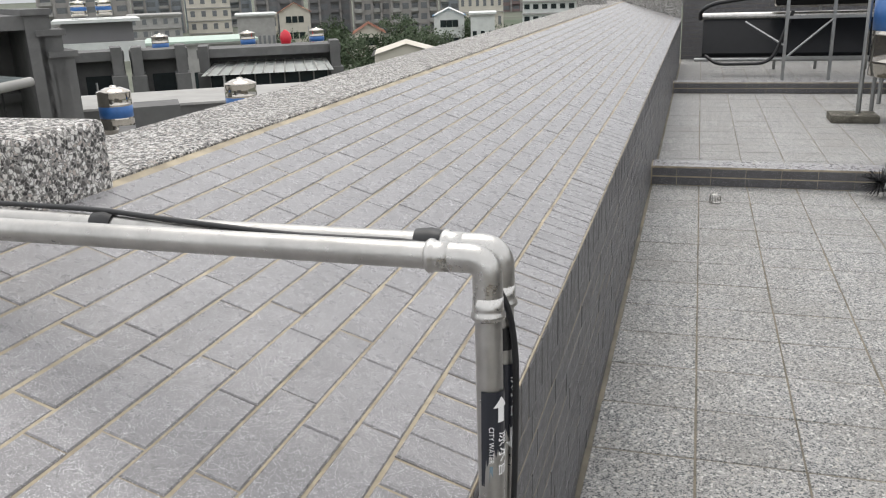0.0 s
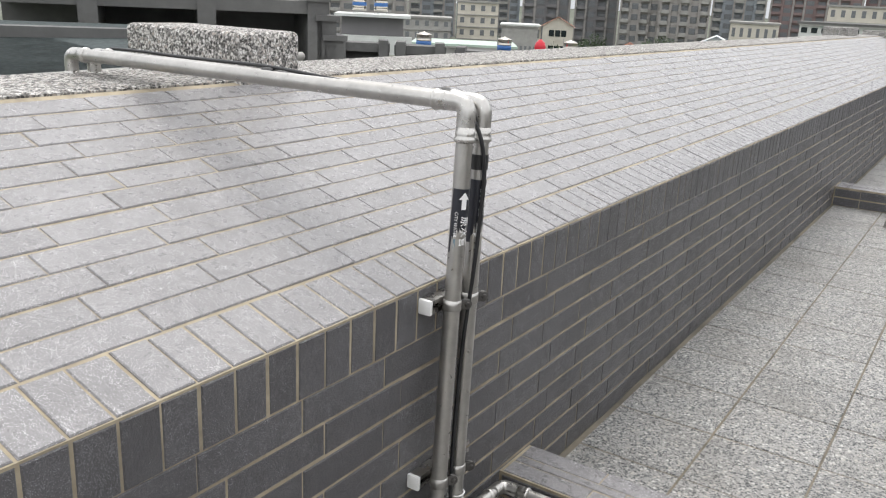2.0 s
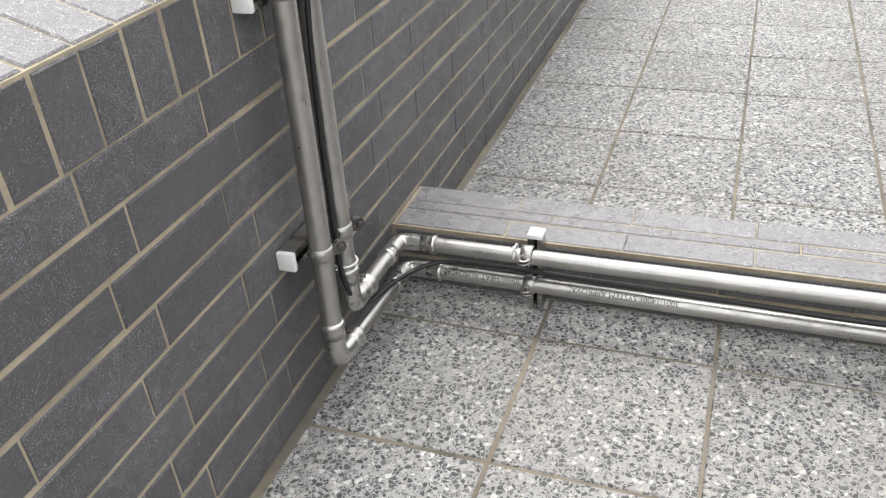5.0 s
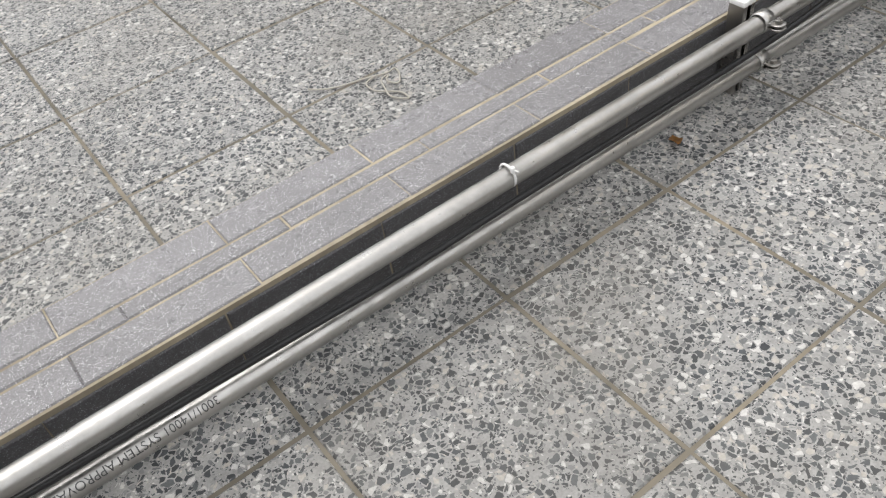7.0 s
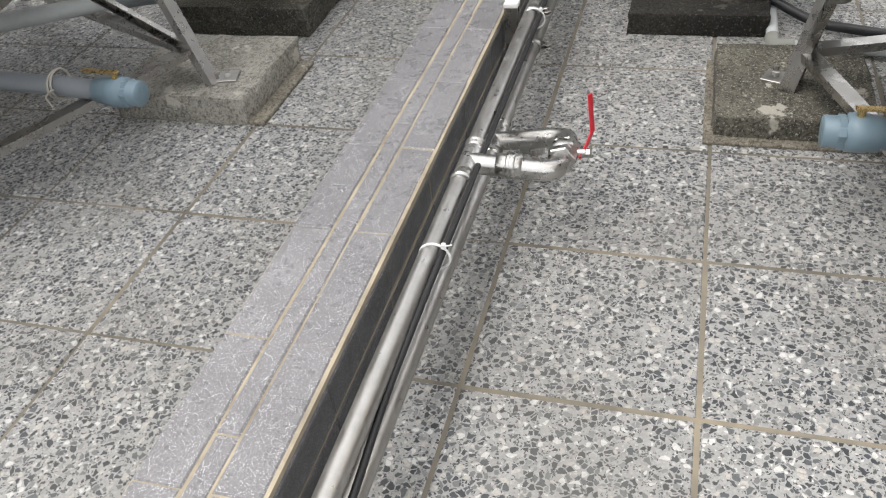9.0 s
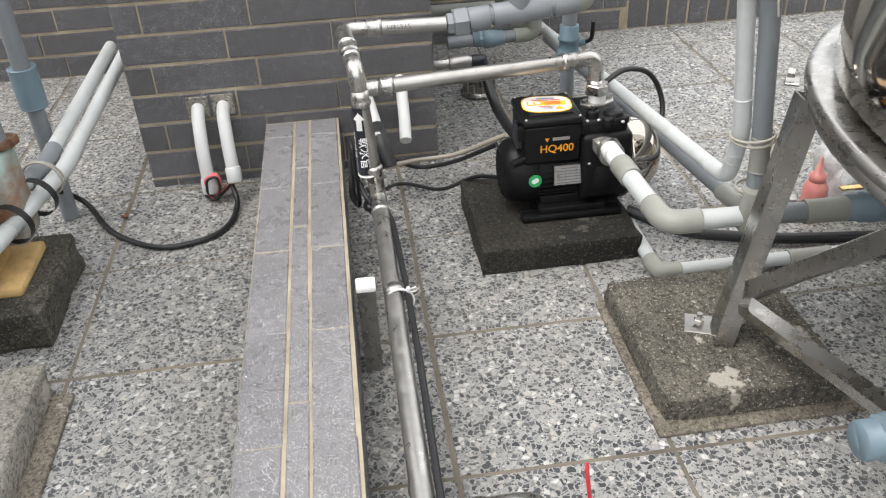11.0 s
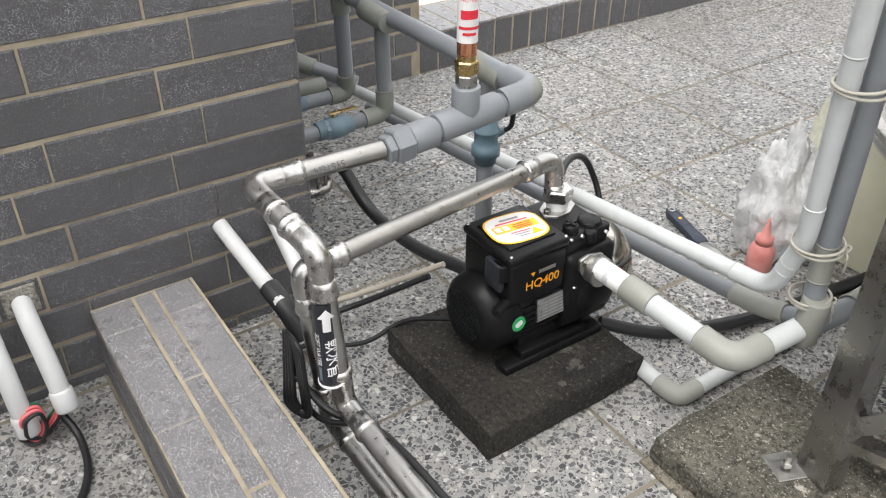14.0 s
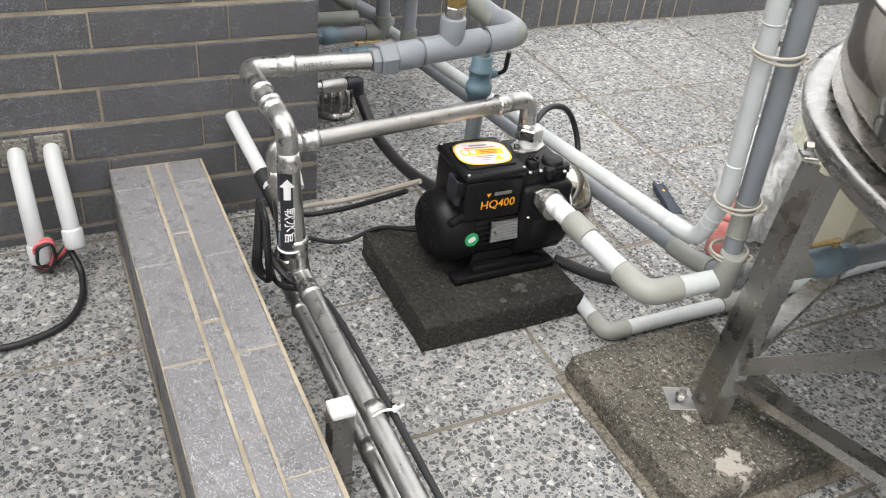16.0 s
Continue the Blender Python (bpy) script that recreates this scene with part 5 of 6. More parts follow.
    for j in range(4):
        part("print_bar", lay(flat(0.05, 0.0025), lab @ pose(0, 0.010 - j * 0.007, 0.0006)), M_GREYINK, nl)
    part("wire", tube(fillet([(2.70, 0.86, 0.255), (2.64, 0.88, 0.23), (2.62, 0.98, 0.14), (2.60, 1.06, 0.10)], 0.04, 5), 0.003, 6), M_GREYINK, e)


old_pump()
pvc("riser_pipe", [(2.775, 0.70, 0.312), (2.775, 0.70, 0.80)], 0.026, "wide grey PVC outlet riser of the old pump", M_PVC, M_PVC_JOINT)
pvc("suction_pipe", [(2.69, 0.745, 0.195), (2.560, 0.80, 0.150), (2.50, 1.02, 0.145), (2.30, 1.30, 0.15)], 0.0205, "grey PVC suction pipe of the old pump", M_PVC_PALE, M_PVC, 0.05)
pvc("feed_pipe", [(2.45, 1.30, 0.205), (2.535, 0.90, 0.175), (2.640, 0.715, 0.172), (2.90, 0.640, 0.195), (3.45, 0.612, 0.235)], 0.0145, "pale grey PVC pipe bending round the old pump", M_PVC_PALE, M_PVC_PALE, 0.075, 1.06)
pvc("feed_pipe", [(2.45, 1.35, 0.165), (2.575, 0.93, 0.175), (2.675, 0.755, 0.185), (2.90, 0.675, 0.205), (3.45, 0.650, 0.240)], 0.0145, "pale grey PVC pipe tied beside the other", M_PVC_PALE, M_PVC, 0.06, 1.10)
pvc("riser_pipe", [(3.06, 0.72, 0.0), (3.06, 0.72, 0.30), (3.06, 0.72, 0.8)], 0.017, "grey PVC riser with blue union", M_PVC, M_PVC_BLUE, 0.04, 1.6)
M_STRING = plain("cream_string", (0.42, 0.40, 0.35), 0.8, 0, 0.1, 60, 0.2)


def string_tie(at, axis, r, label, flatness=1.0):
    at, w = Vector(at), Vector(axis).normalized()
    bm = join(torus(at, w, r, 0.0022, 22, 6), torus(at + w * 0.006, w + Vector((0.12, 0.05, 0.1)), r * 1.01, 0.0022, 22, 6))
    k = at + (w.cross(Vector((0, 0, 1)))).normalized() * -(r + 0.003)
    bm = join(bm, torus(k, (0.3, 0.5, 0.7), 0.006, 0.0022, 10, 6), tube(fillet([k, k + Vector((-0.010, 0.01, -0.006)), k + Vector((-0.008, 0.004, -0.030))], 0.006, 3), 0.0018, 6))
    return tagged(part("string_tie", bm, M_STRING), label, "string", "string ties")


string_tie((2.86, 0.672, 0.195), (1, -0.15, 0.08), 0.036, "cream string tying the PVC pipes together")
string_tie((2.56, 0.86, 0.165), (0.4, -0.9, 0), 0.036, "cream string knotted round the PVC pipes")
string_tie((2.490, -0.478, 0.560), (-0.05, 0.06, 1), 0.031, "cream string knotted round the PVC risers")
string_tie((2.504, -0.516, 0.325), (-0.05, 0.06, 1), 0.033, "cream wire tie round the PVC risers")
string_tie((2.500, -0.530, 0.235), (-0.05, 0.06, 1), 0.027, "cream wire tie low on the PVC risers")
for y, x, z in ((0.668, 2.80, 0.189), (0.69, 2.72, 0.183)):
    tagged(part("tape", tube([(x - 0.006, y + 0.002, z), (x + 0.008, y - 0.002, z + 0.001)], 0.037, 18, False), M_BLACK), "black tape holding PVC pipes together", "tape", "tape")


# ---- water tanks on steel stands ----
def angle_bar(a, b, wide, inward):
    """A folded steel section from a to b: a web and two lips."""
    a, b = Vector(a), Vector(b)
    m = frame_of(a, b - a, inward) @ Matrix(((0, 0, 1, 0), (0, 1, 0, 0), (-1, 0, 0, 0), (0, 0, 0, 1)))
    h, d, s = wide / 2, wide * 0.55, 0.003
    return prism([(-h, 0), (h, 0), (h, d), (h - s, d), (h - s, s), (s - h, s), (s - h, d), (-h, d)], (b - a).length, m)


def tank(centre, r, z0, first, leg_label, tall=1.25, spin=1.0, lean=0.13, wide=0.052, twist=0.92, knee=0.0):
    """A stainless water tank on a ring with four splayed legs; first: foot of the first leg."""
    cx, cy = centre
    e = thing("water_tank", (cx, cy, 0), leg_label, "water tank", "rooftop tanks")
    part("ring", join(lathe((cx, cy, z0 - 0.020), (cx, cy, z0 + 0.010), [(0, r - 0.012), (0.02, r + 0.006), (0.35, r + 0.010), (0.42, r + 0.004), (0.55, r + 0.004), (0.62, r + 0.011), (0.92, r + 0.009), (1, r - 0.002), (0.98, r - 0.03)], 72)), M_LEG, e, "dull steel support ring")
    prof = [(0, r - 0.06), (0.004, r - 0.028), (0.012, r - 0.022), (0.06, r - 0.022)]
    for k in range(6):
        t = 0.12 + k * 0.13
        prof += [(t, r - 0.022), (t + 0.012, r - 0.014), (t + 0.024, r - 0.022)]
    prof += [(0.90, r - 0.022), (0.92, r - 0.03), (0.98, r * 0.35), (1.0, r * 0.2)]
    part("vessel", lathe((cx, cy, z0 + 0.008), (cx, cy, z0 + tall), prof, 72), M_TANK, e, "polished stainless tank")
    f = Vector(first)
    a0 = math.atan2(f.y - cy, f.x - cx)
    rad = math.hypot(f.y - cy, f.x - cx)
    feet, tops, lows = [], [], []
    for k in range(4):
        a = a0 + k * math.pi / 2
        foot = Vector((cx + rad * math.cos(a), cy + rad * math.sin(a), f.z if k == 0 else 0.0))
        b = a + spin * lean
        top = Vector((cx + (r + 0.012) * math.cos(b), cy + (r + 0.012) * math.sin(b), z0 - 0.03))
        inward = Vector((cx - foot.x, cy - foot.y, 0)).normalized()
        part("leg", angle_bar(foot, top, wide, Matrix.Rotation(-spin * twist, 3, "Z") @ inward), M_LEG, e)
        side = Vector((-math.sin(a), math.cos(a), 0)) * spin
        c = foot + side * 0.024 - inward * 0.020
        pl = part("foot_plate", box((-0.022, -0.022, 0), (0.026, 0.022, 0.004), 0.001, 1, frame_of(c, side, inward)), M_STEEL, e)
        part("anchor_bolt", join(rod(c, c + Vector((0, 0, 0.022)), 0.0045, 10), flat_hex(hexnut(c + Vector((0, 0, 0.004)), c + Vector((0, 0, 0.012)), 0.0085))), M_STEEL_BRIGHT, pl)
        feet.append(foot), tops.append(top), lows.append(foot.lerp(top, 0.20))
        part("ring_bolt", join(flat_hex(hexnut(top + Vector((math.cos(b), math.sin(b), 0)) * 0.010 + Vector((0, 0, 0.03)), top + Vector((math.cos(b), math.sin(b), 0)) * 0.020 + Vector((0, 0, 0.03)), 0.007)), box((-0.013, -0.010, -0.002), (0.013, 0.010, 0.002), 0.001, 1, frame_of(top + Vector((math.cos(b), math.sin(b), 0)) * 0.012 + Vector((0, 0, 0.018)), (-math.sin(b), math.cos(b), 0), (math.cos(b), math.sin(b), 0)))), M_LEG, e)
    for k in range(4):
        j = (k + 1) % 4
        to_axis = Vector((cx, cy, 0)) - Vector((lows[k].x, lows[k].y, 0))
        inset = to_axis.normalized() * 0.012
        inset_end = (Vector((cx, cy, 0)) - Vector((lows[j].x, lows[j].y, 0))).normalized() * 0.012
        part("brace", angle_bar(lows[k] + inset, lows[j] + inset_end, 0.030, (0, 0, -1)), M_LEG, e)
        if knee:
            a = a0 + k * math.pi / 2 + knee
            end = Vector((cx + r * math.cos(a), cy + r * math.sin(a), z0 - 0.03))
        else:
            end = feet[j].lerp(tops[j], 0.93)
        part("brace", angle_bar(lows[k] + inset, end, 0.024, Vector((cx, cy, 0.3)) - lows[k]), M_LEG, e)
    return e


tank((2.12, -1.06), 0.600, 0.462, (2.376, -0.436, 0.048), "large polished stainless water tank on a braced steel stand", spin=-1.0, lean=0.11, wide=0.054, twist=0.10, knee=0.48)
tank((2.06, 1.44), 0.600, 0.462, (2.245, 0.700, 0.063), "large stainless water tank on a steel stand beyond the kerb", spin=1.0, lean=0.27, wide=0.032, twist=0.4)
vr = pvc("drain_stub", [(2.045, -0.66, 0.150), (2.045, -0.560, 0.148)], 0.0200, "short PVC tank outlet with a blue-grey valve", M_PVC, M_PVC)
ball_valve(vr, (2.045, -0.570, 0.148), (0, 1, 0), 0.0200)
vr = pvc("drain_stub", [(2.075, 1.25, 0.150), (2.060, 0.840, 0.142)], 0.0200, "PVC tank outlet pipe with a blue-grey valve", M_PVC, M_PVC)
ball_valve(vr, (2.060, 0.845, 0.142), (-0.05, -1, 0), 0.0200)
string_tie((2.066, 0.93, 0.148), (0, 1, 0), 0.030, "white string hanging the outlet pipe from the brace")


# ---- loose things on the floor ----
def wrench():
    e = thing("adjustable_wrench", (2.92, -0.81, 0.012), "adjustable wrench with a dark rubber handle on the floor", "wrench")
    a, b = Vector((3.005, -0.842, 0.014)), Vector((2.875, -0.800, 0.014))
    w = b - a
    dark = plain("dark_rubber_grip", (0.025, 0.035, 0.055), 0.5, 0, 0.1, 40, 0.1)
    part("handle", prism([(0, -0.009), (0.02, -0.013), (0.09, -0.012), (0.12, -0.015), (0.135, -0.012), (0.135, 0.012), (0.12, 0.015), (0.09, 0.012), (0.02, 0.013), (0, 0.009)], 0.014, frame_of(a - Vector((0, 0, 0.010)), w, Vector((0, 0, 1)).cross(w)), 0.003), dark, e)
    part("jaw", prism([(0.13, -0.008), (0.165, -0.012), (0.18, -0.036), (0.205, -0.040), (0.212, -0.030), (0.192, -0.012), (0.192, 0.006), (0.215, 0.010), (0.216, 0.024), (0.19, 0.028), (0.15, 0.014), (0.13, 0.008)], 0.010, frame_of(a - Vector((0, 0, 0.008)), w, Vector((0, 0, 1)).cross(w)), 0.002), M_STEEL, e, "dull steel jaw")
    part("hole_ring", torus(a + w.normalized() * 0.010 + Vector((0, 0, 0.004)), (0, 0, 1), 0.006, 0.002, 14, 6), M_STEEL, e)
    part("badge", lay(disc(0.004), Matrix.Translation(a + w * 0.33 + Vector((0, 0, 0.0045)))), M_ORANGE, e)


wrench()


def bottle():
    e = thing("squeeze_bottle", (2.752, -0.806, 0.0), "red squeeze bottle with a pointed nozzle", "bottle")
    m, nt, bs, node = shader("pink_soft_plastic", 0.35, 0, (0.62, 0.15, 0.14))
    nt.links.new(ramp(nt, noisy(nt, coords(nt), 30, 3), [(0.3, (0.70, 0.24, 0.22)), (0.7, (0.80, 0.36, 0.32))]), bs.inputs["Base Color"])
    bs.inputs["Subsurface Weight"].default_value = 0.0
    p = Vector((2.752, -0.806, 0.0))
    z = Vector((0, 0, 1))
    part("body", lathe(p, p + z * 0.085, [(0, 0.020), (0.03, 0.024), (0.8, 0.024), (0.95, 0.018), (1, 0.014)], 24), m, e)
    part("nozzle", lathe(p + z * 0.083, p + z * 0.135, [(0, 0.0165), (0.25, 0.0165), (0.3, 0.010), (0.9, 0.003), (1, 0.0025)], 18), m, e)


bottle()


def bag(name, centre, size, label, color, alpha, seed, folds=1.0):
    """A crumpled thin plastic bag."""
    m, nt, bs, node = shader(name + "_film", 0.25, 0, color)
    pos = coords(nt)
    bs.inputs["Alpha"].default_value = alpha
    nt.links.new(ramp(nt, noisy(nt, pos, 22, 5, 0.7), [(0.35, (alpha * 0.75,) * 3), (0.65, (min(1, alpha * 1.2),) * 3)]), bs.inputs["Alpha"])
    bumped(nt, bs, noisy(nt, pos, 45, 5, 0.7), 0.9, 0.01)
    bm = bmesh.new()
    bmesh.ops.create_icosphere(bm, subdivisions=5, radius=1.0)
    for v in bm.verts:
        d = v.co.copy()
        n = noise.noise(d * 2.3 + Vector((seed, 0, 0))) * 0.35 + abs(noise.noise(d * 6 + Vector((0, seed, 0)))) * -0.30 * folds + noise.noise(d * 15) * 0.06
        taper = 1.0 - 0.45 * max(0, d.z)
        v.co = Vector((d.x * size[0] * taper, d.y * size[1] * taper, d.z * size[2])) * (1 + n) + Vector(centre)
        v.co.z = max(v.co.z, 0.003)
    for f in bm.faces:
        f.smooth = True
    return tagged(part(name, bm, m), label, "plastic bag")


bag("plastic_bag", (2.80, -0.92, 0.105), (0.085, 0.085, 0.150), "crumpled clear plastic bag on the floor", (0.93, 0.94, 0.95), 0.66, 1.7)
bag("plastic_bag", (2.80, -1.02, 0.13), (0.055, 0.050, 0.19), "limp pale yellow plastic bag standing on the floor", (0.90, 0.90, 0.74), 0.45, 5.1, 0.7)

# cream filter box behind the risers
fb = thing("filter_box", (2.66, -1.02, 0.0), "cream plastic box with a round grille", "box")
M_CREAM = plain("cream_plastic", (0.72, 0.70, 0.54), 0.45, 0, 0.05, 14, 0.05)
part("body", box((2.62, -1.12, 0.0), (2.74, -0.985, 0.30), 0.008, 2), M_CREAM, fb)
for rr in (0.012, 0.026, 0.040):
    part("grille_ring", torus((2.6185, -1.045, 0.20), (1, 0, 0), rr, 0.003, 28, 6), M_CREAM, fb)
for i in range(6):
    a = math.pi * i / 6
    d = Vector((0, math.cos(a), math.sin(a)))
    part("grille_bar", rod(Vector((2.618, -1.045, 0.20)) - d * 0.042, Vector((2.618, -1.045, 0.20)) + d * 0.042, 0.0022, 6), M_CREAM, fb)

rnd = random.Random(11)
# one loose string: a straight tail with a knot, then lazy loops
pts = [(0.695, 0.640, 0.003), (0.715, 0.617, 0.003), (0.743, 0.602, 0.003), (0.789, 0.590, 0.003), (0.831, 0.573, 0.003), (0.851, 0.580, 0.003), (0.844, 0.553, 0.004), (0.823, 0.524, 0.005), (0.808, 0.549, 0.006), (0.829, 0.565, 0.007), (0.804, 0.560, 0.007), (0.786, 0.502, 0.005), (0.811, 0.472, 0.003), (0.813, 0.503, 0.003), (0.777, 0.540, 0.004), (0.777, 0.573, 0.005), (0.808, 0.579, 0.006)]
cable("string", pts, 0.0017, "loose looped length of pale grey string on the floor", M_STRING, 0.012, "string")


def leaf(at, size, color, label, seed=0):
    bm = bmesh.new()
    n = 10
    rows = []
    for i in range(n + 1):
        t = i / n
        w = size * 0.32 * math.sin(math.pi * min(1, t * 0.95 + 0.05)) ** 0.8
        x = size * (t - 0.5)
        z = 0.006 * math.sin(t * 5 + seed) + 0.006
        rows.append([bm.verts.new(Vector((x, y * w, z + 0.5 * abs(y) * w))) for y in (-1, -0.4, 0, 0.4, 1)])
    for A, B in zip(rows, rows[1:]):
        for j in range(4):
            bm.faces.new((A[j], A[j + 1], B[j + 1], B[j])).smooth = True
    bm.transform(Matrix.Translation(at) @ pose(0, 0, 0, 0, 0, seed * 57))
    bmesh.ops.solidify(bm, geom=bm.faces[:], thickness=0.0006)
    return tagged(part("dead_leaf", bm, plain("dead_leaf" + str(seed), color, 0.8, 0, 0.3, 60, 0.3)), label, "leaf")


leaf((1.030, 0.062, 0.002), 0.034, (0.30, 0.15, 0.05), "curled brown dead leaf on the floor beside the pipes", 1)
leaf((3.03, 0.60, 0.002), 0.022, (0.28, 0.13, 0.06), "small brown dead leaf on the floor", 2)
tagged(part("drain_eye", join(lathe((2.932, 0.163, 0.126), (2.932, 0.163, 0.1305), [(0, 0.0085), (0.7, 0.0085), (1, 0.006)], 18), rod((2.932, 0.163, 0.129), (2.932, 0.163, 0.1312), 0.004, 12)), M_STEEL), "small steel anchor set in the kerb top", "anchor")
tagged(part("red_pot", rod((2.36, -0.93, 0.0), (2.36, -0.93, 0.05), 0.03, 16, bevel=0.004), M_RED), "small red plastic pot on the floor", "pot")


# ---- far end of the terrace ----
tagged(part("pebble_block", box((-1.75, 11.3, 0.7), (-1.36, 11.75, 1.14), 0.015, 2), M_PEBBLE), "small washed pebble block on the far coping", "block", kind="structure")
tagged(part("pebble_wall", box((-1.5, 13.12, 0.2), (-0.34, 13.4, 1.10), 0.012, 2), M_PEBBLE), "washed pebble wall closing the far parapet", "wall", kind="structure")
M_COLLECTOR = plain("collector_glass", (0.010, 0.011, 0.013), 0.35, 0, 0.1, 10, 0)
M_COLLECTOR.node_tree.nodes["Principled BSDF"].inputs["Specular IOR Level"].default_value = 0.12
M_BLUEBAND = plain("blue_band", (0.035, 0.13, 0.36), 0.4, 0, 0.15, 8, 0.02)
M_GALV = steel("galvanised_frame", (0.42, 0.43, 0.43), 0.4, 30, 0.25)


def solar_heater():
    e = thing("solar_heater", (1.0, 12.2, 0), "solar water heater with a dark collector on a steel frame", "solar heater")
    a, b = Vector((0.0, 11.5, 0.30)), Vector((2.3, 11.5, 0.30))
    up = Vector((0, 0.46, 0.46))
    m = frame_of(a, b - a, up)
    part("collector", box((0, 0, -0.05), (2.3, 0.66, 0.03), 0.01, 1, m), M_COLLECTOR, e, "dark flat collector panel")
    part("top_pipe", rod(a + up + Vector((-0.05, 0, 0.04)), b + up + Vector((0.05, 0, 0.04)), 0.055, 18, bevel=0.01), M_STEEL_BRIGHT, e, "shiny foil-wrapped header pipe")
    part("bottom_rail", rod(a + Vector((-0.1, -0.02, -0.06)), b + Vector((0.1, -0.02, -0.06)), 0.025, 12), M_GALV, e)
    part("storage_tank", rod((0.92, 11.85, 1.24), (2.9, 11.85, 1.24), 0.32, 36, bevel=0.05), M_TANK, e, "stainless storage tank")
    for x in (1.05, 1.62, 2.3):
        part("post", box((x - 0.02, 11.05, 0.0), (x + 0.02, 11.09, 1.35)), M_GALV, e)
        part("post", box((x - 0.02, 12.5, 0.0), (x + 0.02, 12.54, 1.2)), M_GALV, e)
    for z in (0.28, 0.80):
        part("rail", box((1.05, 11.045, z), (2.9, 11.085, z + 0.035)), M_GALV, e)
    part("brace", rod((1.07, 11.06, 0.30), (1.62, 11.06, 0.80), 0.014, 8), M_GALV, e)
    part("brace", rod((0.55, 11.4, 0.75), (1.05, 11.08, 0.45), 0.014, 8), M_GALV, e)
    part("hose", tube(fillet([(-0.04, 11.8, 0.78), (-0.05, 11.6, 0.90), (0.12, 11.5, 1.00), (0.55, 11.5, 1.06), (0.96, 11.6, 1.10)], 0.2, 6), 0.028, 10), M_BLACK, e, "black insulated hose")
    part("hose", tube(fillet([(0.05, 11.4, 0.30), (0.2, 11.2, 0.20), (0.9, 11.1, 0.22), (1.12, 11.1, 0.9)], 0.2, 6), 0.022, 10), M_BLACK, e, "black insulated hose")


solar_heater()


def blue_band_tank(at, r, h, stand, label, group="rooftop tanks"):
    """A domed stainless tank with a blue band on a light stand."""
    e = thing("water_tank", at, label, "water tank", group)
    p = Vector(at)
    z = Vector((0, 0, 1))
    b = p + z * stand
    part("vessel", lathe(b, b + z * h, [(0, r * 0.9), (0.01, r), (0.10, r), (0.11, r * 1.015), (0.12, r), (0.30, r), (0.31, r * 1.015), (0.32, r), (0.60, r), (0.61, r * 1.015), (0.62, r), (0.84, r), (0.86, r * 1.03), (0.88, r), (0.96, r * 0.45), (0.965, r * 0.2), (1.0, r * 0.18)], 36), M_TANK, e, "stainless tank body")
    part("band", lathe(b + z * h * 0.34, b + z * h * 0.58, [(0, r * 1.004), (0.5, r * 1.006), (1, r * 1.004)], 36), M_BLUEBAND, e, "blue painted band")
    for k in range(3):
        a = 2.1 * k + 0.5
        d = Vector((math.cos(a), math.sin(a), 0)) * r * 0.85
        part("leg", rod(p + d, b + d, 0.02, 8), M_GALV, e)
    part("ladder_pipe", rod(p + Vector((-r * 1.12, 0, 0)), b + Vector((-r * 1.12, 0, h * 1.05)), 0.022, 8), M_GALV, e)
    return e


blue_band_tank((1.86, 7.75, 0), 0.36, 1.25, 0.42, "stainless water tank with blue band on splayed legs")
blue_band_tank((2.35, 8.9, 0), 0.45, 1.5, 0.45, "tall stainless water tank with faded blue top band")
tagged(part("stone_pad", box((1.20, 7.55, 0.0), (1.62, 7.90, 0.07), 0.008, 2), M_CONCRETE), "flat concrete pad on the far floor", "block")
br = thing("floor_brush", (1.10, 4.62, 0), "black bristle brush leaning against the far kerb", "brush")
bl = bmesh.new()
for i in range(140):
    d = Vector((rnd.gauss(0, 1), rnd.gauss(0, 1), rnd.gauss(0, 1))).normalized()
    c = Vector((1.10, 4.64, 0.100))
    bl = join(bl, rod(c, c + Vector((d.x * 0.125, d.y * 0.08, d.z * 0.098)), 0.004, 4, 0.0015))
part("bristles", bl, M_BLACK, br)
part("handle", join(rod((1.13, 4.70, 0.10), (1.175, 4.80, 0.62), 0.006, 8), rod((1.12, 4.6, 0.09), (1.42, 4.52, 0.03), 0.022, 12, bevel=0.004)), M_GALV, br, "grey pole handle")

# ---- the building below, ground and sky ----
tagged(part("wall_outer", box((-1.50, -5.0, -13.0), (8.0, 14.4, -0.26)), M_CONCRETE_PALE), "plain outer wall of the building below", "wall", kind="structure")
M_GROUND = plain("town_ground", (0.11, 0.12, 0.09), 0.95, 0, 0.35, 0.05, 0.1, wear=(0.05, 0.085, 0.04))
tagged(part("ground", box((-3000, -3000, -13.6), (3000, 3000, -13.0)), M_GROUND), "flat town ground far below the roof", "ground", kind="structure")
hz, hnt, hbs, hnode = shader("hazy_sky")
em = hnt.nodes.new("ShaderNodeEmission")
em.inputs[0].default_value, em.inputs[1].default_value = (0.63, 0.65, 0.68, 1), 1.0
hnt.links.new(em.outputs[0], hnt.nodes["Material Output"].inputs[0])
tagged(part("backdrop", tube([(0, 0, -60), (0, 0, 420)], 2600, 96, False), hz), "pale overcast sky above the town", "sky", kind="structure")

# ---- neighbouring roofs and town, laid out by bearing and distance from the terrace ----
EYE_AT = Vector((0.3, -1.4, 1.40))


def far(bearing, d, fall=None, z=None):
    """A place at a bearing (degrees right of the parapet's line) and distance; fall: height per metre from eye level."""
    a = radians(bearing)
    return Vector((EYE_AT.x + d * math.sin(a), EYE_AT.y + d * math.cos(a), EYE_AT.z + d * fall if z is None else z))


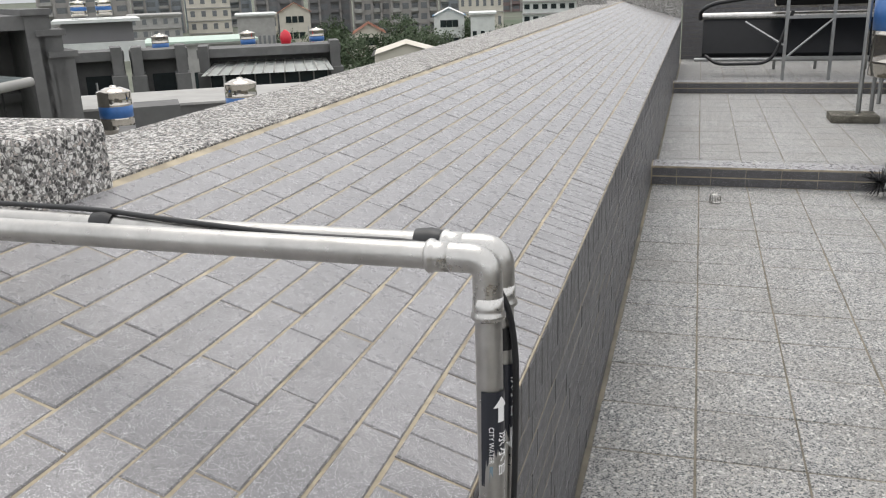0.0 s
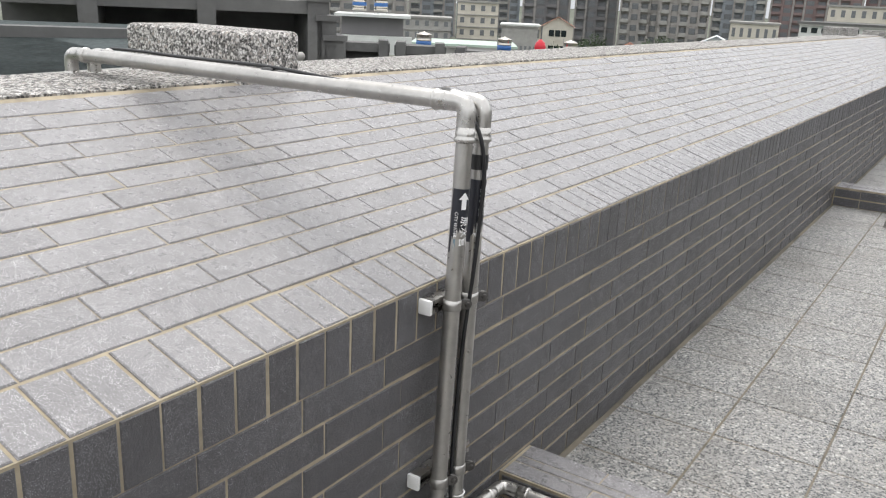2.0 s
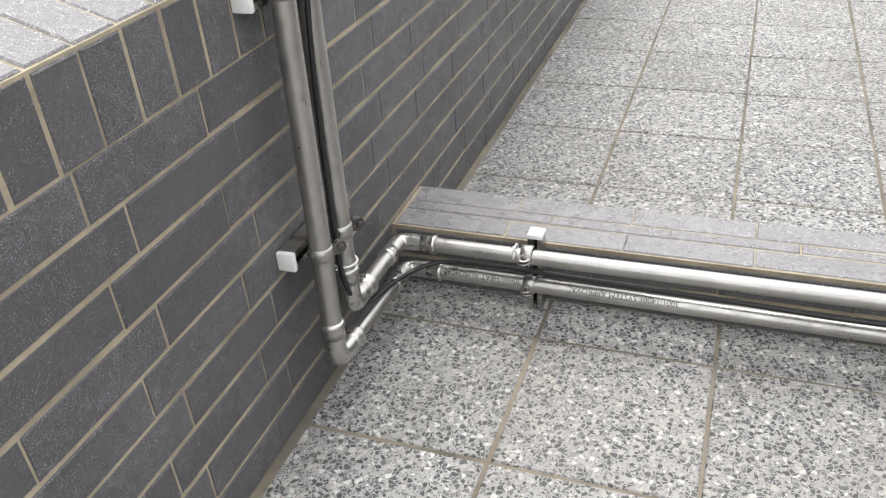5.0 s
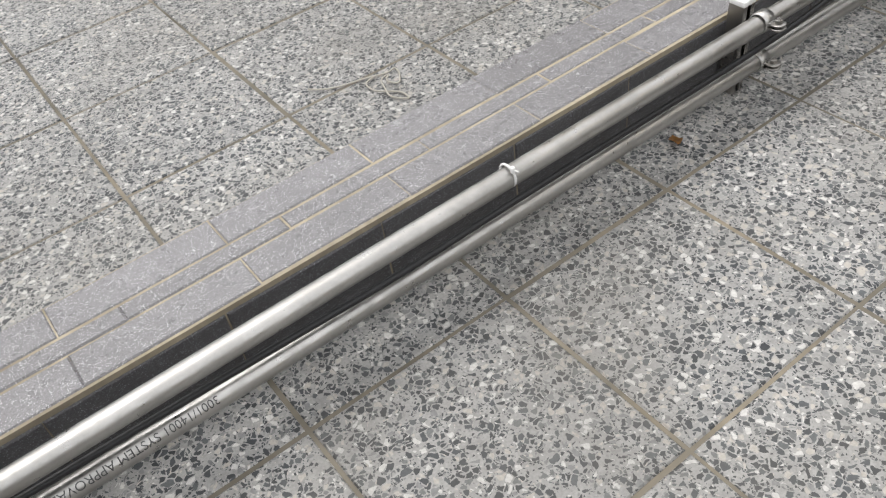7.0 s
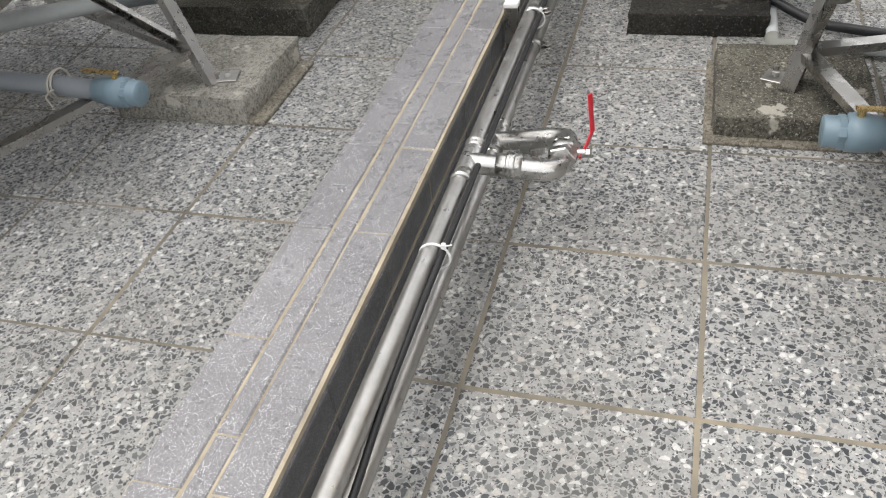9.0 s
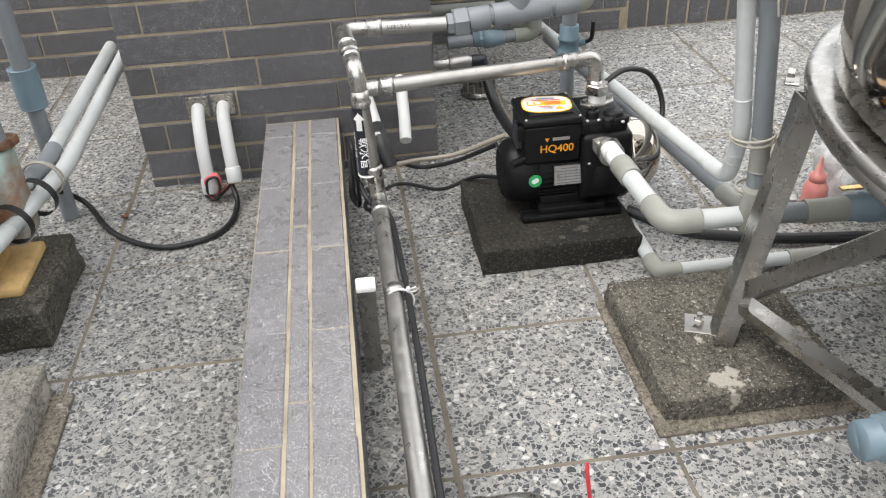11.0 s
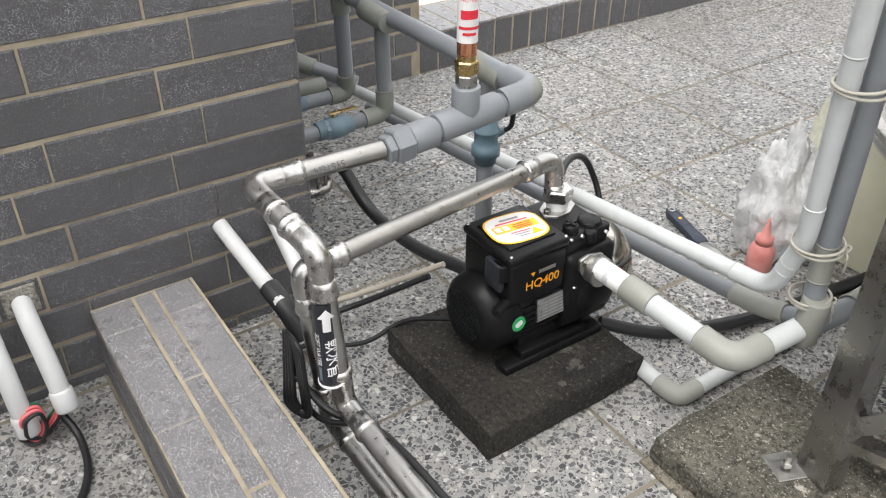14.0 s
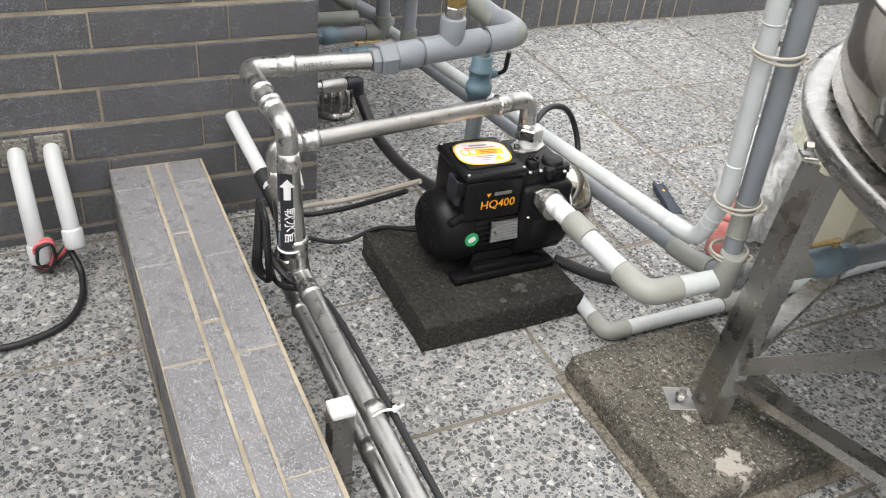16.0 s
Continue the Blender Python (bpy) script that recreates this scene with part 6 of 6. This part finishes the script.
M_CEMENT = plain("grey_cement_render", (0.135, 0.135, 0.132), 0.9, 0, 0.15, 1.4, 0.15, wear=(0.10, 0.10, 0.10))
M_CEMENT_LITE = plain("pale_cement", (0.34, 0.335, 0.32), 0.9, 0, 0.12, 1.1, 0.1)
M_SHINGLE = plain("green_shingle", (0.035, 0.050, 0.052), 0.85, 0, 0.3, 6, 0.3)
M_ROOFSHEET = plain("white_sheet_roof", (0.62, 0.64, 0.62), 0.5, 0, 0.1, 1, 0.05)
M_GREENSHEET = plain("pale_green_sheet", (0.42, 0.52, 0.45), 0.5, 0, 0.1, 1, 0.05)
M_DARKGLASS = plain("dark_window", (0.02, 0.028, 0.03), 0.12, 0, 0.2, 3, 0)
# Haze is put into colour: far glass greyed towards the walls, tower walls paled.
M_HAZED_GLASS = plain("far_window", (0.16, 0.17, 0.18), 0.3, 0, 0.2, 3, 0)
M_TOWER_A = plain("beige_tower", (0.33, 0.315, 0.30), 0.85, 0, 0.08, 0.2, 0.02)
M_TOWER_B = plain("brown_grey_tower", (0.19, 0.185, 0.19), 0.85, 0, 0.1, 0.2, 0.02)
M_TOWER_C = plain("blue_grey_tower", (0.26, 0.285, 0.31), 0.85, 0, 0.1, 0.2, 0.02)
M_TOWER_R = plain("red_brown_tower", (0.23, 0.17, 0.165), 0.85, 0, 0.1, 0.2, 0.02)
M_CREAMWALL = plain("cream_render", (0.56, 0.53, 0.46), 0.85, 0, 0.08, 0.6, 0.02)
M_TERRACOTTA = plain("terracotta_roof", (0.36, 0.16, 0.10), 0.85, 0, 0.2, 1.2, 0.1)
M_BLUESHEET = plain("blue_sheet", (0.12, 0.27, 0.42), 0.5, 0, 0.2, 1.2, 0.05)


def facing(b0, b1, d):
    """A pose at the left foot of a front between two bearings: x along it, y away, z up."""
    p, q = far(b0, d, z=0), far(b1, d, z=0)
    x = (q - p).normalized()
    return frame_of(p, x, (-x.y, x.x, 0)), (q - p).length


def block(name, b0, b1, d, top, bottom, depth, material, label, storeys=0, bays=0, win=(0.55, 0.5), roof=None, group="", category="building", ledge=True, z0=None):
    """A building front with its windows, floor ledges and roof edge."""
    m, w = facing(b0, b1, d)
    zt = EYE_AT.z + top * d
    zb = EYE_AT.z + bottom * d if z0 is None else z0
    e = thing(name, m.translation + Vector((0, 0, zb)), label, category, group)
    wall = part("wall", box((0, 0, zb), (w, depth, zt), m=m), material, e)
    if storeys:
        h = (zt - zb) / storeys
        bw = w / bays
        ww, wh = bw * win[0], h * win[1]
        bmw = box((-ww / 2, -0.06, -wh / 2), (ww / 2, 0.02, wh / 2))
        me = bpy.data.meshes.new("window")
        bmw.to_mesh(me)
        bmw.free()
        # windows from 150 m out take the glass greyed for haze
        me.materials.append(M_DARKGLASS if d < 150 else M_HAZED_GLASS)
        for j in range(storeys):
            for i in range(bays):
                o = new("window", me)
                o.parent = e
                o.matrix_parent_inverse = e.matrix_basis.inverted()
                o.matrix_basis = m @ Matrix.Translation(((i + 0.5) * bw, 0, zb + (j + 0.52) * h))
        if d > 250:
            for i in range(bays + 1):
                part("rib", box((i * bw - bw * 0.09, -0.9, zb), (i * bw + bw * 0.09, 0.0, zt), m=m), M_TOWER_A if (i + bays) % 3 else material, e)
            for i in range(0, bays, 2):
                for j in range(storeys):
                    part("balcony", box((i * bw + bw * 0.12, -1.5, zb + j * h), (i * bw + bw * 0.88, 0.0, zb + j * h + h * 0.34), m=m), M_CEMENT_LITE if material in (M_TOWER_A, M_TOWER_C) else material, e)
        elif ledge:
            for j in range(1, storeys + 1):
                part("ledge", box((-0.1, -0.35, zb + j * h - 0.18), (w + 0.1, 0.0, zb + j * h), m=m), M_CEMENT_LITE if material is not M_TOWER_B else material, e)
    if roof:
        part("roof", box((-0.3, -0.4, zt), (w + 0.3, depth + 0.3, zt + 0.25), m=m), roof, e)
    return e


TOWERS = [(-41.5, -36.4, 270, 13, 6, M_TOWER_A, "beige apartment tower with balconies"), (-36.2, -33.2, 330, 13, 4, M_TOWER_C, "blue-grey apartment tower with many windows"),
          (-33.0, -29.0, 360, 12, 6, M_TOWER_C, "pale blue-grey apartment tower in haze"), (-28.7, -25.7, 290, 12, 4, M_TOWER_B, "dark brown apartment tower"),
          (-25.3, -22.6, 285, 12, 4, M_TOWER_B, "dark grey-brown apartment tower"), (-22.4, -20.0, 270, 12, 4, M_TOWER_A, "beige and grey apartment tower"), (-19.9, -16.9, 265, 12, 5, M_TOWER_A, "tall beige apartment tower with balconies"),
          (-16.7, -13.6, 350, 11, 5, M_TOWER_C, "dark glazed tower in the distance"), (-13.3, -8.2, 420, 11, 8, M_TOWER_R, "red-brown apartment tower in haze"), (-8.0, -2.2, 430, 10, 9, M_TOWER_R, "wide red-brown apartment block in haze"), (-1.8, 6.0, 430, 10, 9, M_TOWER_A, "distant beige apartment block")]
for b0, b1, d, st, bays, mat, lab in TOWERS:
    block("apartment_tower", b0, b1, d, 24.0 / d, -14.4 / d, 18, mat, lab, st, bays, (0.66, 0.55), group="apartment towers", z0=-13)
for b0, b1, d, top, st, bays, mat, lab in ((-33.0, -30.3, 200, -0.004, 5, 4, M_CREAMWALL, "cream mid-rise block with small windows"), (-36.6, -33.4, 190, -0.024, 4, 5, M_CEMENT_LITE, "weathered grey mid-rise block"),
                                          (-10.0, -6.6, 210, 0.010, 5, 6, M_CREAMWALL, "pinkish cream apartment block"), (-6.4, -3.2, 220, -0.004, 4, 6, M_CREAMWALL, "cream apartment block with a stepped roof"), (-15.5, -12.6, 190, -0.012, 3, 6, M_CREAMWALL, "low cream building among trees")):
    block("apartment_block", b0, b1, d, top, -14.4 / d, 14, mat, lab, st, bays, (0.4, 0.45), roof=M_CEMENT_LITE, group="apartment blocks", z0=-13)
block("office_building", -11.4, -6.2, 110, -0.010, -0.05, 14, M_ROOFSHEET, "white low office building with a flat dark roof", 3, 9, (0.6, 0.4), roof=M_CEMENT)


def gable_house(b0, b1, d, eave, ridge, label, wall, roof, z0=-13.0):
    m, w = facing(b0, b1, d)
    ze, zr = EYE_AT.z + eave * d, EYE_AT.z + ridge * d
    e = thing("house", m.translation + Vector((0, 0, z0)), label, "house", "town houses")
    part("wall", prism([(0, z0), (w, z0), (w, ze), (w * 0.5, zr), (0, ze)], 9.0, m @ Matrix(((1, 0, 0, 0), (0, 0, 1, 0), (0, 1, 0, 0), (0, 0, 0, 1)))), wall, e)
    for x0, x1, za, zb in ((-0.4, w * 0.5, ze - 0.2, zr), (w * 0.5, w + 0.4, zr, ze - 0.2)):
        bm = bmesh.new()
        vs = [bm.verts.new(m @ Vector(p)) for p in ((x0, -0.5, za), (x1, -0.5, zb), (x1, 9.5, zb), (x0, 9.5, za))]
        bm.faces.new(vs)
        bmesh.ops.solidify(bm, geom=bm.faces[:], thickness=-0.25)
        part("roof", bm, roof, e)
    for i in (0.3, 0.5, 0.7):
        for z in (ze - 2.0, ze - 5.0):
            part("window", box((w * i - 0.5, -0.08, z), (w * i + 0.5, 0.02, z + 1.2), m=m), M_DARKGLASS, e)
    return e


gable_house(-27.3, -25.3, 170, -0.026, -0.016, "cream house with an orange tiled gable roof", M_CREAMWALL, M_TERRACOTTA)
block("house", -28.9, -27.4, 172, -0.027, -0.06, 9, M_CREAMWALL, "white three-storey town house", 3, 3, (0.5, 0.5), group="town houses", category="house", z0=-13)
gable_house(-21.3, -17.0, 105, -0.077, -0.066, "cream gabled house with dark roof edges", M_CREAMWALL, M_CEMENT)
gable_house(-17.2, -15.2, 150, -0.036, -0.028, "blue-roofed shed on posts", M_ROOFSHEET, M_BLUESHEET)
gable_house(-22.5, -20.6, 140, -0.052, -0.042, "old house with a red tiled roof", M_CREAMWALL, M_TERRACOTTA)
block("shed", -14.8, -13.2, 140, -0.036, -0.09, 8, M_ROOFSHEET, "white shed with a flat roof", 1, 3, (0.5, 0.4), roof=M_ROOFSHEET, category="shed", z0=-13)


def neighbour_house():
    """The grey neighbour: a deep rendered roof frame with piers, and a shingled lower roof."""
    d = 20.0
    m, w = facing(-62.0, -41.2, d)
    zt = EYE_AT.z - 0.0175 * d
    e = thing("neighbour_house", m.translation + Vector((0, 0, -13)), "grey rendered neighbour house with deep roof frame and shingles", "house", "town houses")
    part("wall", box((0, 2.2, -13), (w, 2.6, zt - 0.3), m=m), M_CEMENT, e)
    part("roof_beam", box((0, 0.0, zt - 0.28), (w, 3.0, zt), m=m), M_CEMENT, e)
    part("string_course", box((0, 1.95, zt - 1.9), (w, 2.2, zt - 1.7), m=m), M_CEMENT, e)
    for f in (0.28, 0.62):
        part("pier", box((w * f - 0.2, -0.05, zt - 2.6), (w * f + 0.2, 2.2, zt + 0.06), m=m), M_CEMENT, e)
    for k, (x, zz) in enumerate(((0.0, 0.0), (0.22, -0.42), (0.40, -0.86))):
        part("stepped_pier", box((w - 0.5 + x, -0.05, -13), (w - 0.05 + x, 2.6, zt + zz), m=m), M_CEMENT, e)
        part("pier_cap", box((w - 0.55 + x, -0.12, zt + zz), (w + 0.02 + x, 2.65, zt + zz + 0.12), m=m), M_CEMENT, e)
    r, rw = facing(-66.0, -42.4, 13.5)
    ze = EYE_AT.z - 0.082 * 13.5
    bm = bmesh.new()
    bm.faces.new([bm.verts.new(r @ Vector(p)) for p in ((0, -2.5, ze - 0.25), (rw * 0.60, -0.9, ze - 0.12), (rw, 0.6, ze), (rw * 0.55, 5.6, ze + 0.15), (0, 5.6, ze + 0.15))])
    bmesh.ops.solidify(bm, geom=bm.faces[:], thickness=0.10)
    roof = part("shingle_roof", bm, M_SHINGLE, e, "dark green shingle roof")
    part("gutter", tube([r @ Vector((0, -2.55, ze - 0.30)), r @ Vector((rw * 0.60, -0.95, ze - 0.17)), r @ Vector((rw, 0.55, ze - 0.05))], 0.07, 8), M_CEMENT_LITE, roof, "pale gutter")
    part("lower_wall", box((0, 2.5, -13), (rw * 0.97, 3.0, ze + 0.2), m=r), M_CEMENT, e)
    for i in range(26):
        x = rw * (0.35 + 0.6 * i / 25)
        part("railing_bar", box((x - 0.012, 1.3, ze - 1.5), (x + 0.012, 1.33, ze - 0.15), m=r), M_BLACK, e)
    for z in (-0.7, -1.4):
        part("railing_rail", box((rw * 0.35, 1.29, ze + z), (rw * 0.95, 1.33, ze + z + 0.04), m=r), M_BLACK, e)


neighbour_house()
tagged(part("canopy_sheet", box((-7.5, 0.6, 0.30), (-4.6, 3.3, 0.36), 0.01, 1, pose(0, 0, 0, 0, 0, 8)), M_ROOFSHEET), "white sheet canopy over a neighbour's yard", "canopy")


def low_parapet():
    m, w = facing(-43.0, -20.5, 24.0)
    z = EYE_AT.z - 0.118 * 24
    e = thing("parapet", m.translation, "long grey rendered parapet of the next roof", "parapet")
    part("wall", box((0, 0, z - 6), (w, 3.0, z), m=m), M_CEMENT, e)
    part("cap", box((-0.1, -0.1, z), (w + 0.1, 3.2, z + 0.06), m=m), M_CEMENT_LITE, e)
    part("lower_roof", box((0, -9.5, z - 0.55), (w, 0, z - 0.33), m=m), M_CEMENT_LITE, e)


low_parapet()
cb = thing("chimney_block", far(-36.0, 16, z=-2.0), "grey cement chimney block on the next roof", "chimney")
m_, w_ = facing(-37.4, -34.6, 15.5)
part("body", box((0, 0, -2.6), (w_, 0.8, -0.43), m=m_), M_CEMENT, cb)
part("base", box((-0.3, -0.5, -3.0), (w_ + 1.2, 1.1, -0.87), m=m_), M_CEMENT, cb)
for b in (-38.3, -30.6):
    blue_band_tank(far(b, 21.0, z=-1.76), 0.37, 1.08, 0.12, "stainless water tank with blue band on the next roof")


def row_house(b0, b1, d, top, label, canopy):
    m, w = facing(b0, b1, d)
    zt = EYE_AT.z + top * d
    e = thing("row_house", m.translation + Vector((0, 0, -13)), label, "house", "row houses")
    part("wall", box((0, 1.6, -13), (w, 7.0, zt - 0.25), m=m), M_CEMENT, e)
    part("roof_beam", box((0, 0.9, zt - 0.35), (w, 2.2, zt), m=m), M_CEMENT, e)
    for x in (0.0, w - 0.55):
        part("pier", box((x, 0.2, -13), (x + 0.55, 1.8, zt - 0.9), m=m), M_CEMENT, e)
        part("pier", box((x + 0.08, 0.5, zt - 0.9), (x + 0.47, 1.8, zt + 0.15), m=m), M_CEMENT, e)
    part("window", box((w * 0.35, 1.52, zt - 2.2), (w * 0.88, 1.62, zt - 0.95), m=m), M_DARKGLASS, e)
    if canopy:
        bm = bmesh.new()
        bm.faces.new([bm.verts.new(m @ Vector(p)) for p in ((0.2, -1.0, zt - 0.90), (w - 0.5, -1.0, zt - 0.90), (w - 0.6, 1.6, zt - 0.62), (0.6, 1.6, zt - 0.62))])
        bmesh.ops.solidify(bm, geom=bm.faces[:], thickness=0.06)
        c = part("canopy", bm, M_ROOFSHEET, e, "pale ribbed sheet canopy")
        for i in range(12):
            f = (i + 0.5) / 12
            part("rib", tube([m @ Vector((0.2 + (w - 0.7) * f, -1.0, zt - 0.87)), m @ Vector((0.6 + (w - 1.2) * f, 1.6, zt - 0.59))], 0.03, 6), M_CEMENT_LITE, c)
        part("glass_front", box((0.5, -0.4, zt - 3.6), (w - 0.7, -0.3, zt - 0.92), m=m), M_DARKGLASS, e)
        for i in range(9):
            x = 0.5 + (w - 1.2) * i / 8
            part("mullion", box((x - 0.03, -0.46, zt - 3.6), (x + 0.03, -0.28, zt - 0.92), m=m), M_CEMENT, e)
    return e


row_house(-41.0, -37.2, 34.5, -0.060, "grey rendered row house with a recessed front", False)
row_house(-37.0, -33.4, 34.5, -0.061, "grey rendered row house with a wide window", False)
row_house(-33.0, -23.6, 36.0, -0.0635, "grey rendered row house with a ribbed canopy", True)
for b, d in ((-35.0, 38), (-29.6, 41), (-25.2, 41)):
    blue_band_tank(far(b, d, z=EYE_AT.z - 0.058 * d - 0.45), 0.34, 0.95, 0.1, "stainless water tank with blue band on a row house")
rb = far(-27.2, 40, z=EYE_AT.z - 0.062 * 40)
tagged(part("red_vessel", lathe(rb, rb + Vector((0, 0, 0.7)), [(0, 0.10), (0.15, 0.22), (0.5, 0.27), (0.8, 0.21), (0.95, 0.08), (1, 0.05)], 20), M_RED), "round red water vessel on a roof", "vessel")


def roof_shed():
    m, w = facing(-40.8, -36.2, 50)
    z = EYE_AT.z - 0.026 * 50
    e = thing("roof_shed", m.translation + Vector((0, 0, z - 5)), "dark rooftop shed under a pale sheet roof", "shed")
    part("room", box((0.2, 0.5, z - 1.3), (w - 0.2, 4, z - 0.1), m=m), M_TOWER_B, e)
    part("roof", box((-0.2, -0.2, z - 0.1), (w + 0.2, 4.6, z + 0.05), m=m), M_ROOFSHEET, e, "pale sheet roof")
    part("white_wall", box((-0.4, 0.0, z - 2.2), (w + 0.3, 0.4, z - 1.15), m=m), M_ROOFSHEET, e)
    for x in (0.3, 0.62):
        p = m @ Vector((w * x, 2, z + 0.05))
        blue_band_tank(p, 0.42, 0.85, 0.15, "stainless water tank on a rooftop shed")


roof_shed()
for b0, b1, d, top, mat, lab in ((-35.8, -29.0, 95, -0.055, M_GREENSHEET, "long shed with a pale green sheet roof"), (-30.0, -27.6, 150, -0.028, M_ROOFSHEET, "white sheet roof among trees")):
    block("shed", b0, b1, d, top, -0.12, 10, M_CEMENT_LITE, lab, 1, 8, (0.5, 0.3), roof=mat, category="shed", z0=-13)
# blue scaffold-clad house and the banded tanks on the near neighbour
block("sheeted_house", -47.0, -45.2, 60, 0.017, -0.02, 3, M_BLUESHEET, "small house clad in blue sheeting", 1, 1, (0.2, 0.5), category="house", z0=-13)
for b in (-56.5, -53.2, -50.8):
    blue_band_tank(far(b, 21.5, z=EYE_AT.z - 0.0125 * 21.5 - 0.3), 0.62, 1.55, 0.10, "big stainless tank with a bright blue band")


# ---- trees ----
M_LEAF = plain("tree_leaves", (0.055, 0.082, 0.040), 0.8, 0, 0.45, 0.6, 0.2, wear=(0.028, 0.045, 0.026))
M_BARK = plain("tree_bark", (0.09, 0.07, 0.05), 0.9, 0, 0.3, 2, 0.3)


def tree_mesh(seed, h=9.0, r=4.2):
    rr = random.Random(seed)
    trunk = tube([(0, 0, 0), (0.1, 0.1, h * 0.3), (0.3, -0.1, h * 0.55)], 0, 8, True, [0.28, 0.22, 0.12])
    for k in range(5):
        a = 2 * math.pi * k / 5 + rr.uniform(-0.3, 0.3)
        trunk = join(trunk, tube([(0.1, 0.1, h * 0.35), (math.cos(a) * r * 0.3, math.sin(a) * r * 0.3, h * 0.55), (math.cos(a) * r * 0.6, math.sin(a) * r * 0.6, h * 0.72)], 0, 6, True, [0.13, 0.08, 0.03]))
    v, f = [], []
    for c in range(34):
        a, q = rr.uniform(0, 2 * math.pi), rr.random() ** 0.5
        centre = Vector((math.cos(a) * r * q * 0.8, math.sin(a) * r * q * 0.8, h * rr.uniform(0.45, 0.95) * (1 - 0.22 * q)))
        size = rr.uniform(0.8, 1.5)
        for i in range(46):
            d = Vector((rr.gauss(0, 1), rr.gauss(0, 1), rr.gauss(0, 0.7))).normalized() * size * rr.uniform(0.55, 1.05)
            p = centre + d
            u = Vector((rr.gauss(0, 1), rr.gauss(0, 1), rr.gauss(0, 1))).normalized()
            w = u.orthogonal().normalized()
            s = rr.uniform(0.14, 0.30)
            k = len(v)
            v += [p - u * s, p + w * s * 0.55, p + u * s, p - w * s * 0.55]
            f.append((k, k + 1, k + 2, k + 3))
    return trunk, v, f


def plant(trunk_me, crown_me, at, s, turn):
    e = thing("tree", at, "leafy green town tree in the middle distance", "tree", "town trees")
    for name, me in (("trunk", trunk_me), ("crown", crown_me)):
        o = new(name, me)
        o.parent = e
        o.matrix_basis = pose(0, 0, 0, 0, 0, turn) @ Matrix.Diagonal((s, s, s, 1))


kinds = []
for sd in (1, 2, 3):
    tb, v, f = tree_mesh(sd)
    t_me = bpy.data.meshes.new("trunk")
    tb.to_mesh(t_me)
    tb.free()
    t_me.materials.append(M_BARK)
    c_me = bpy.data.meshes.new("crown")
    c_me.from_pydata(v, [], f)
    c_me.materials.append(M_LEAF)
    kinds.append((t_me, c_me))
tr = random.Random(7)
for b, d, s in ((-24.6, 130, 1.0), (-23.4, 128, 1.1), (-22.0, 124, 1.05), (-20.6, 122, 1.15), (-19.2, 126, 1.1), (-17.8, 135, 1.0), (-16.4, 140, 1.0), (-26.2, 150, 0.9), (-28.0, 165, 0.9), (-29.6, 160, 0.85), (-14.9, 150, 1.0), (-13.2, 150, 1.05), (-11.6, 145, 1.0), (-18.4, 110, 0.85), (-21.4, 112, 0.85), (-25.0, 115, 0.7), (-34.6, 90, 0.6), (-30.8, 140, 0.8), (-10.2, 160, 1.0), (-15.6, 175, 1.1), (-20.0, 180, 1.1), (-24.0, 185, 1.1)):
    t_me, c_me = kinds[tr.randrange(3)]
    plant(t_me, c_me, far(b + tr.uniform(-0.3, 0.3), d, z=-13.0), 0.9 * s * tr.uniform(0.9, 1.1), tr.uniform(0, 360))
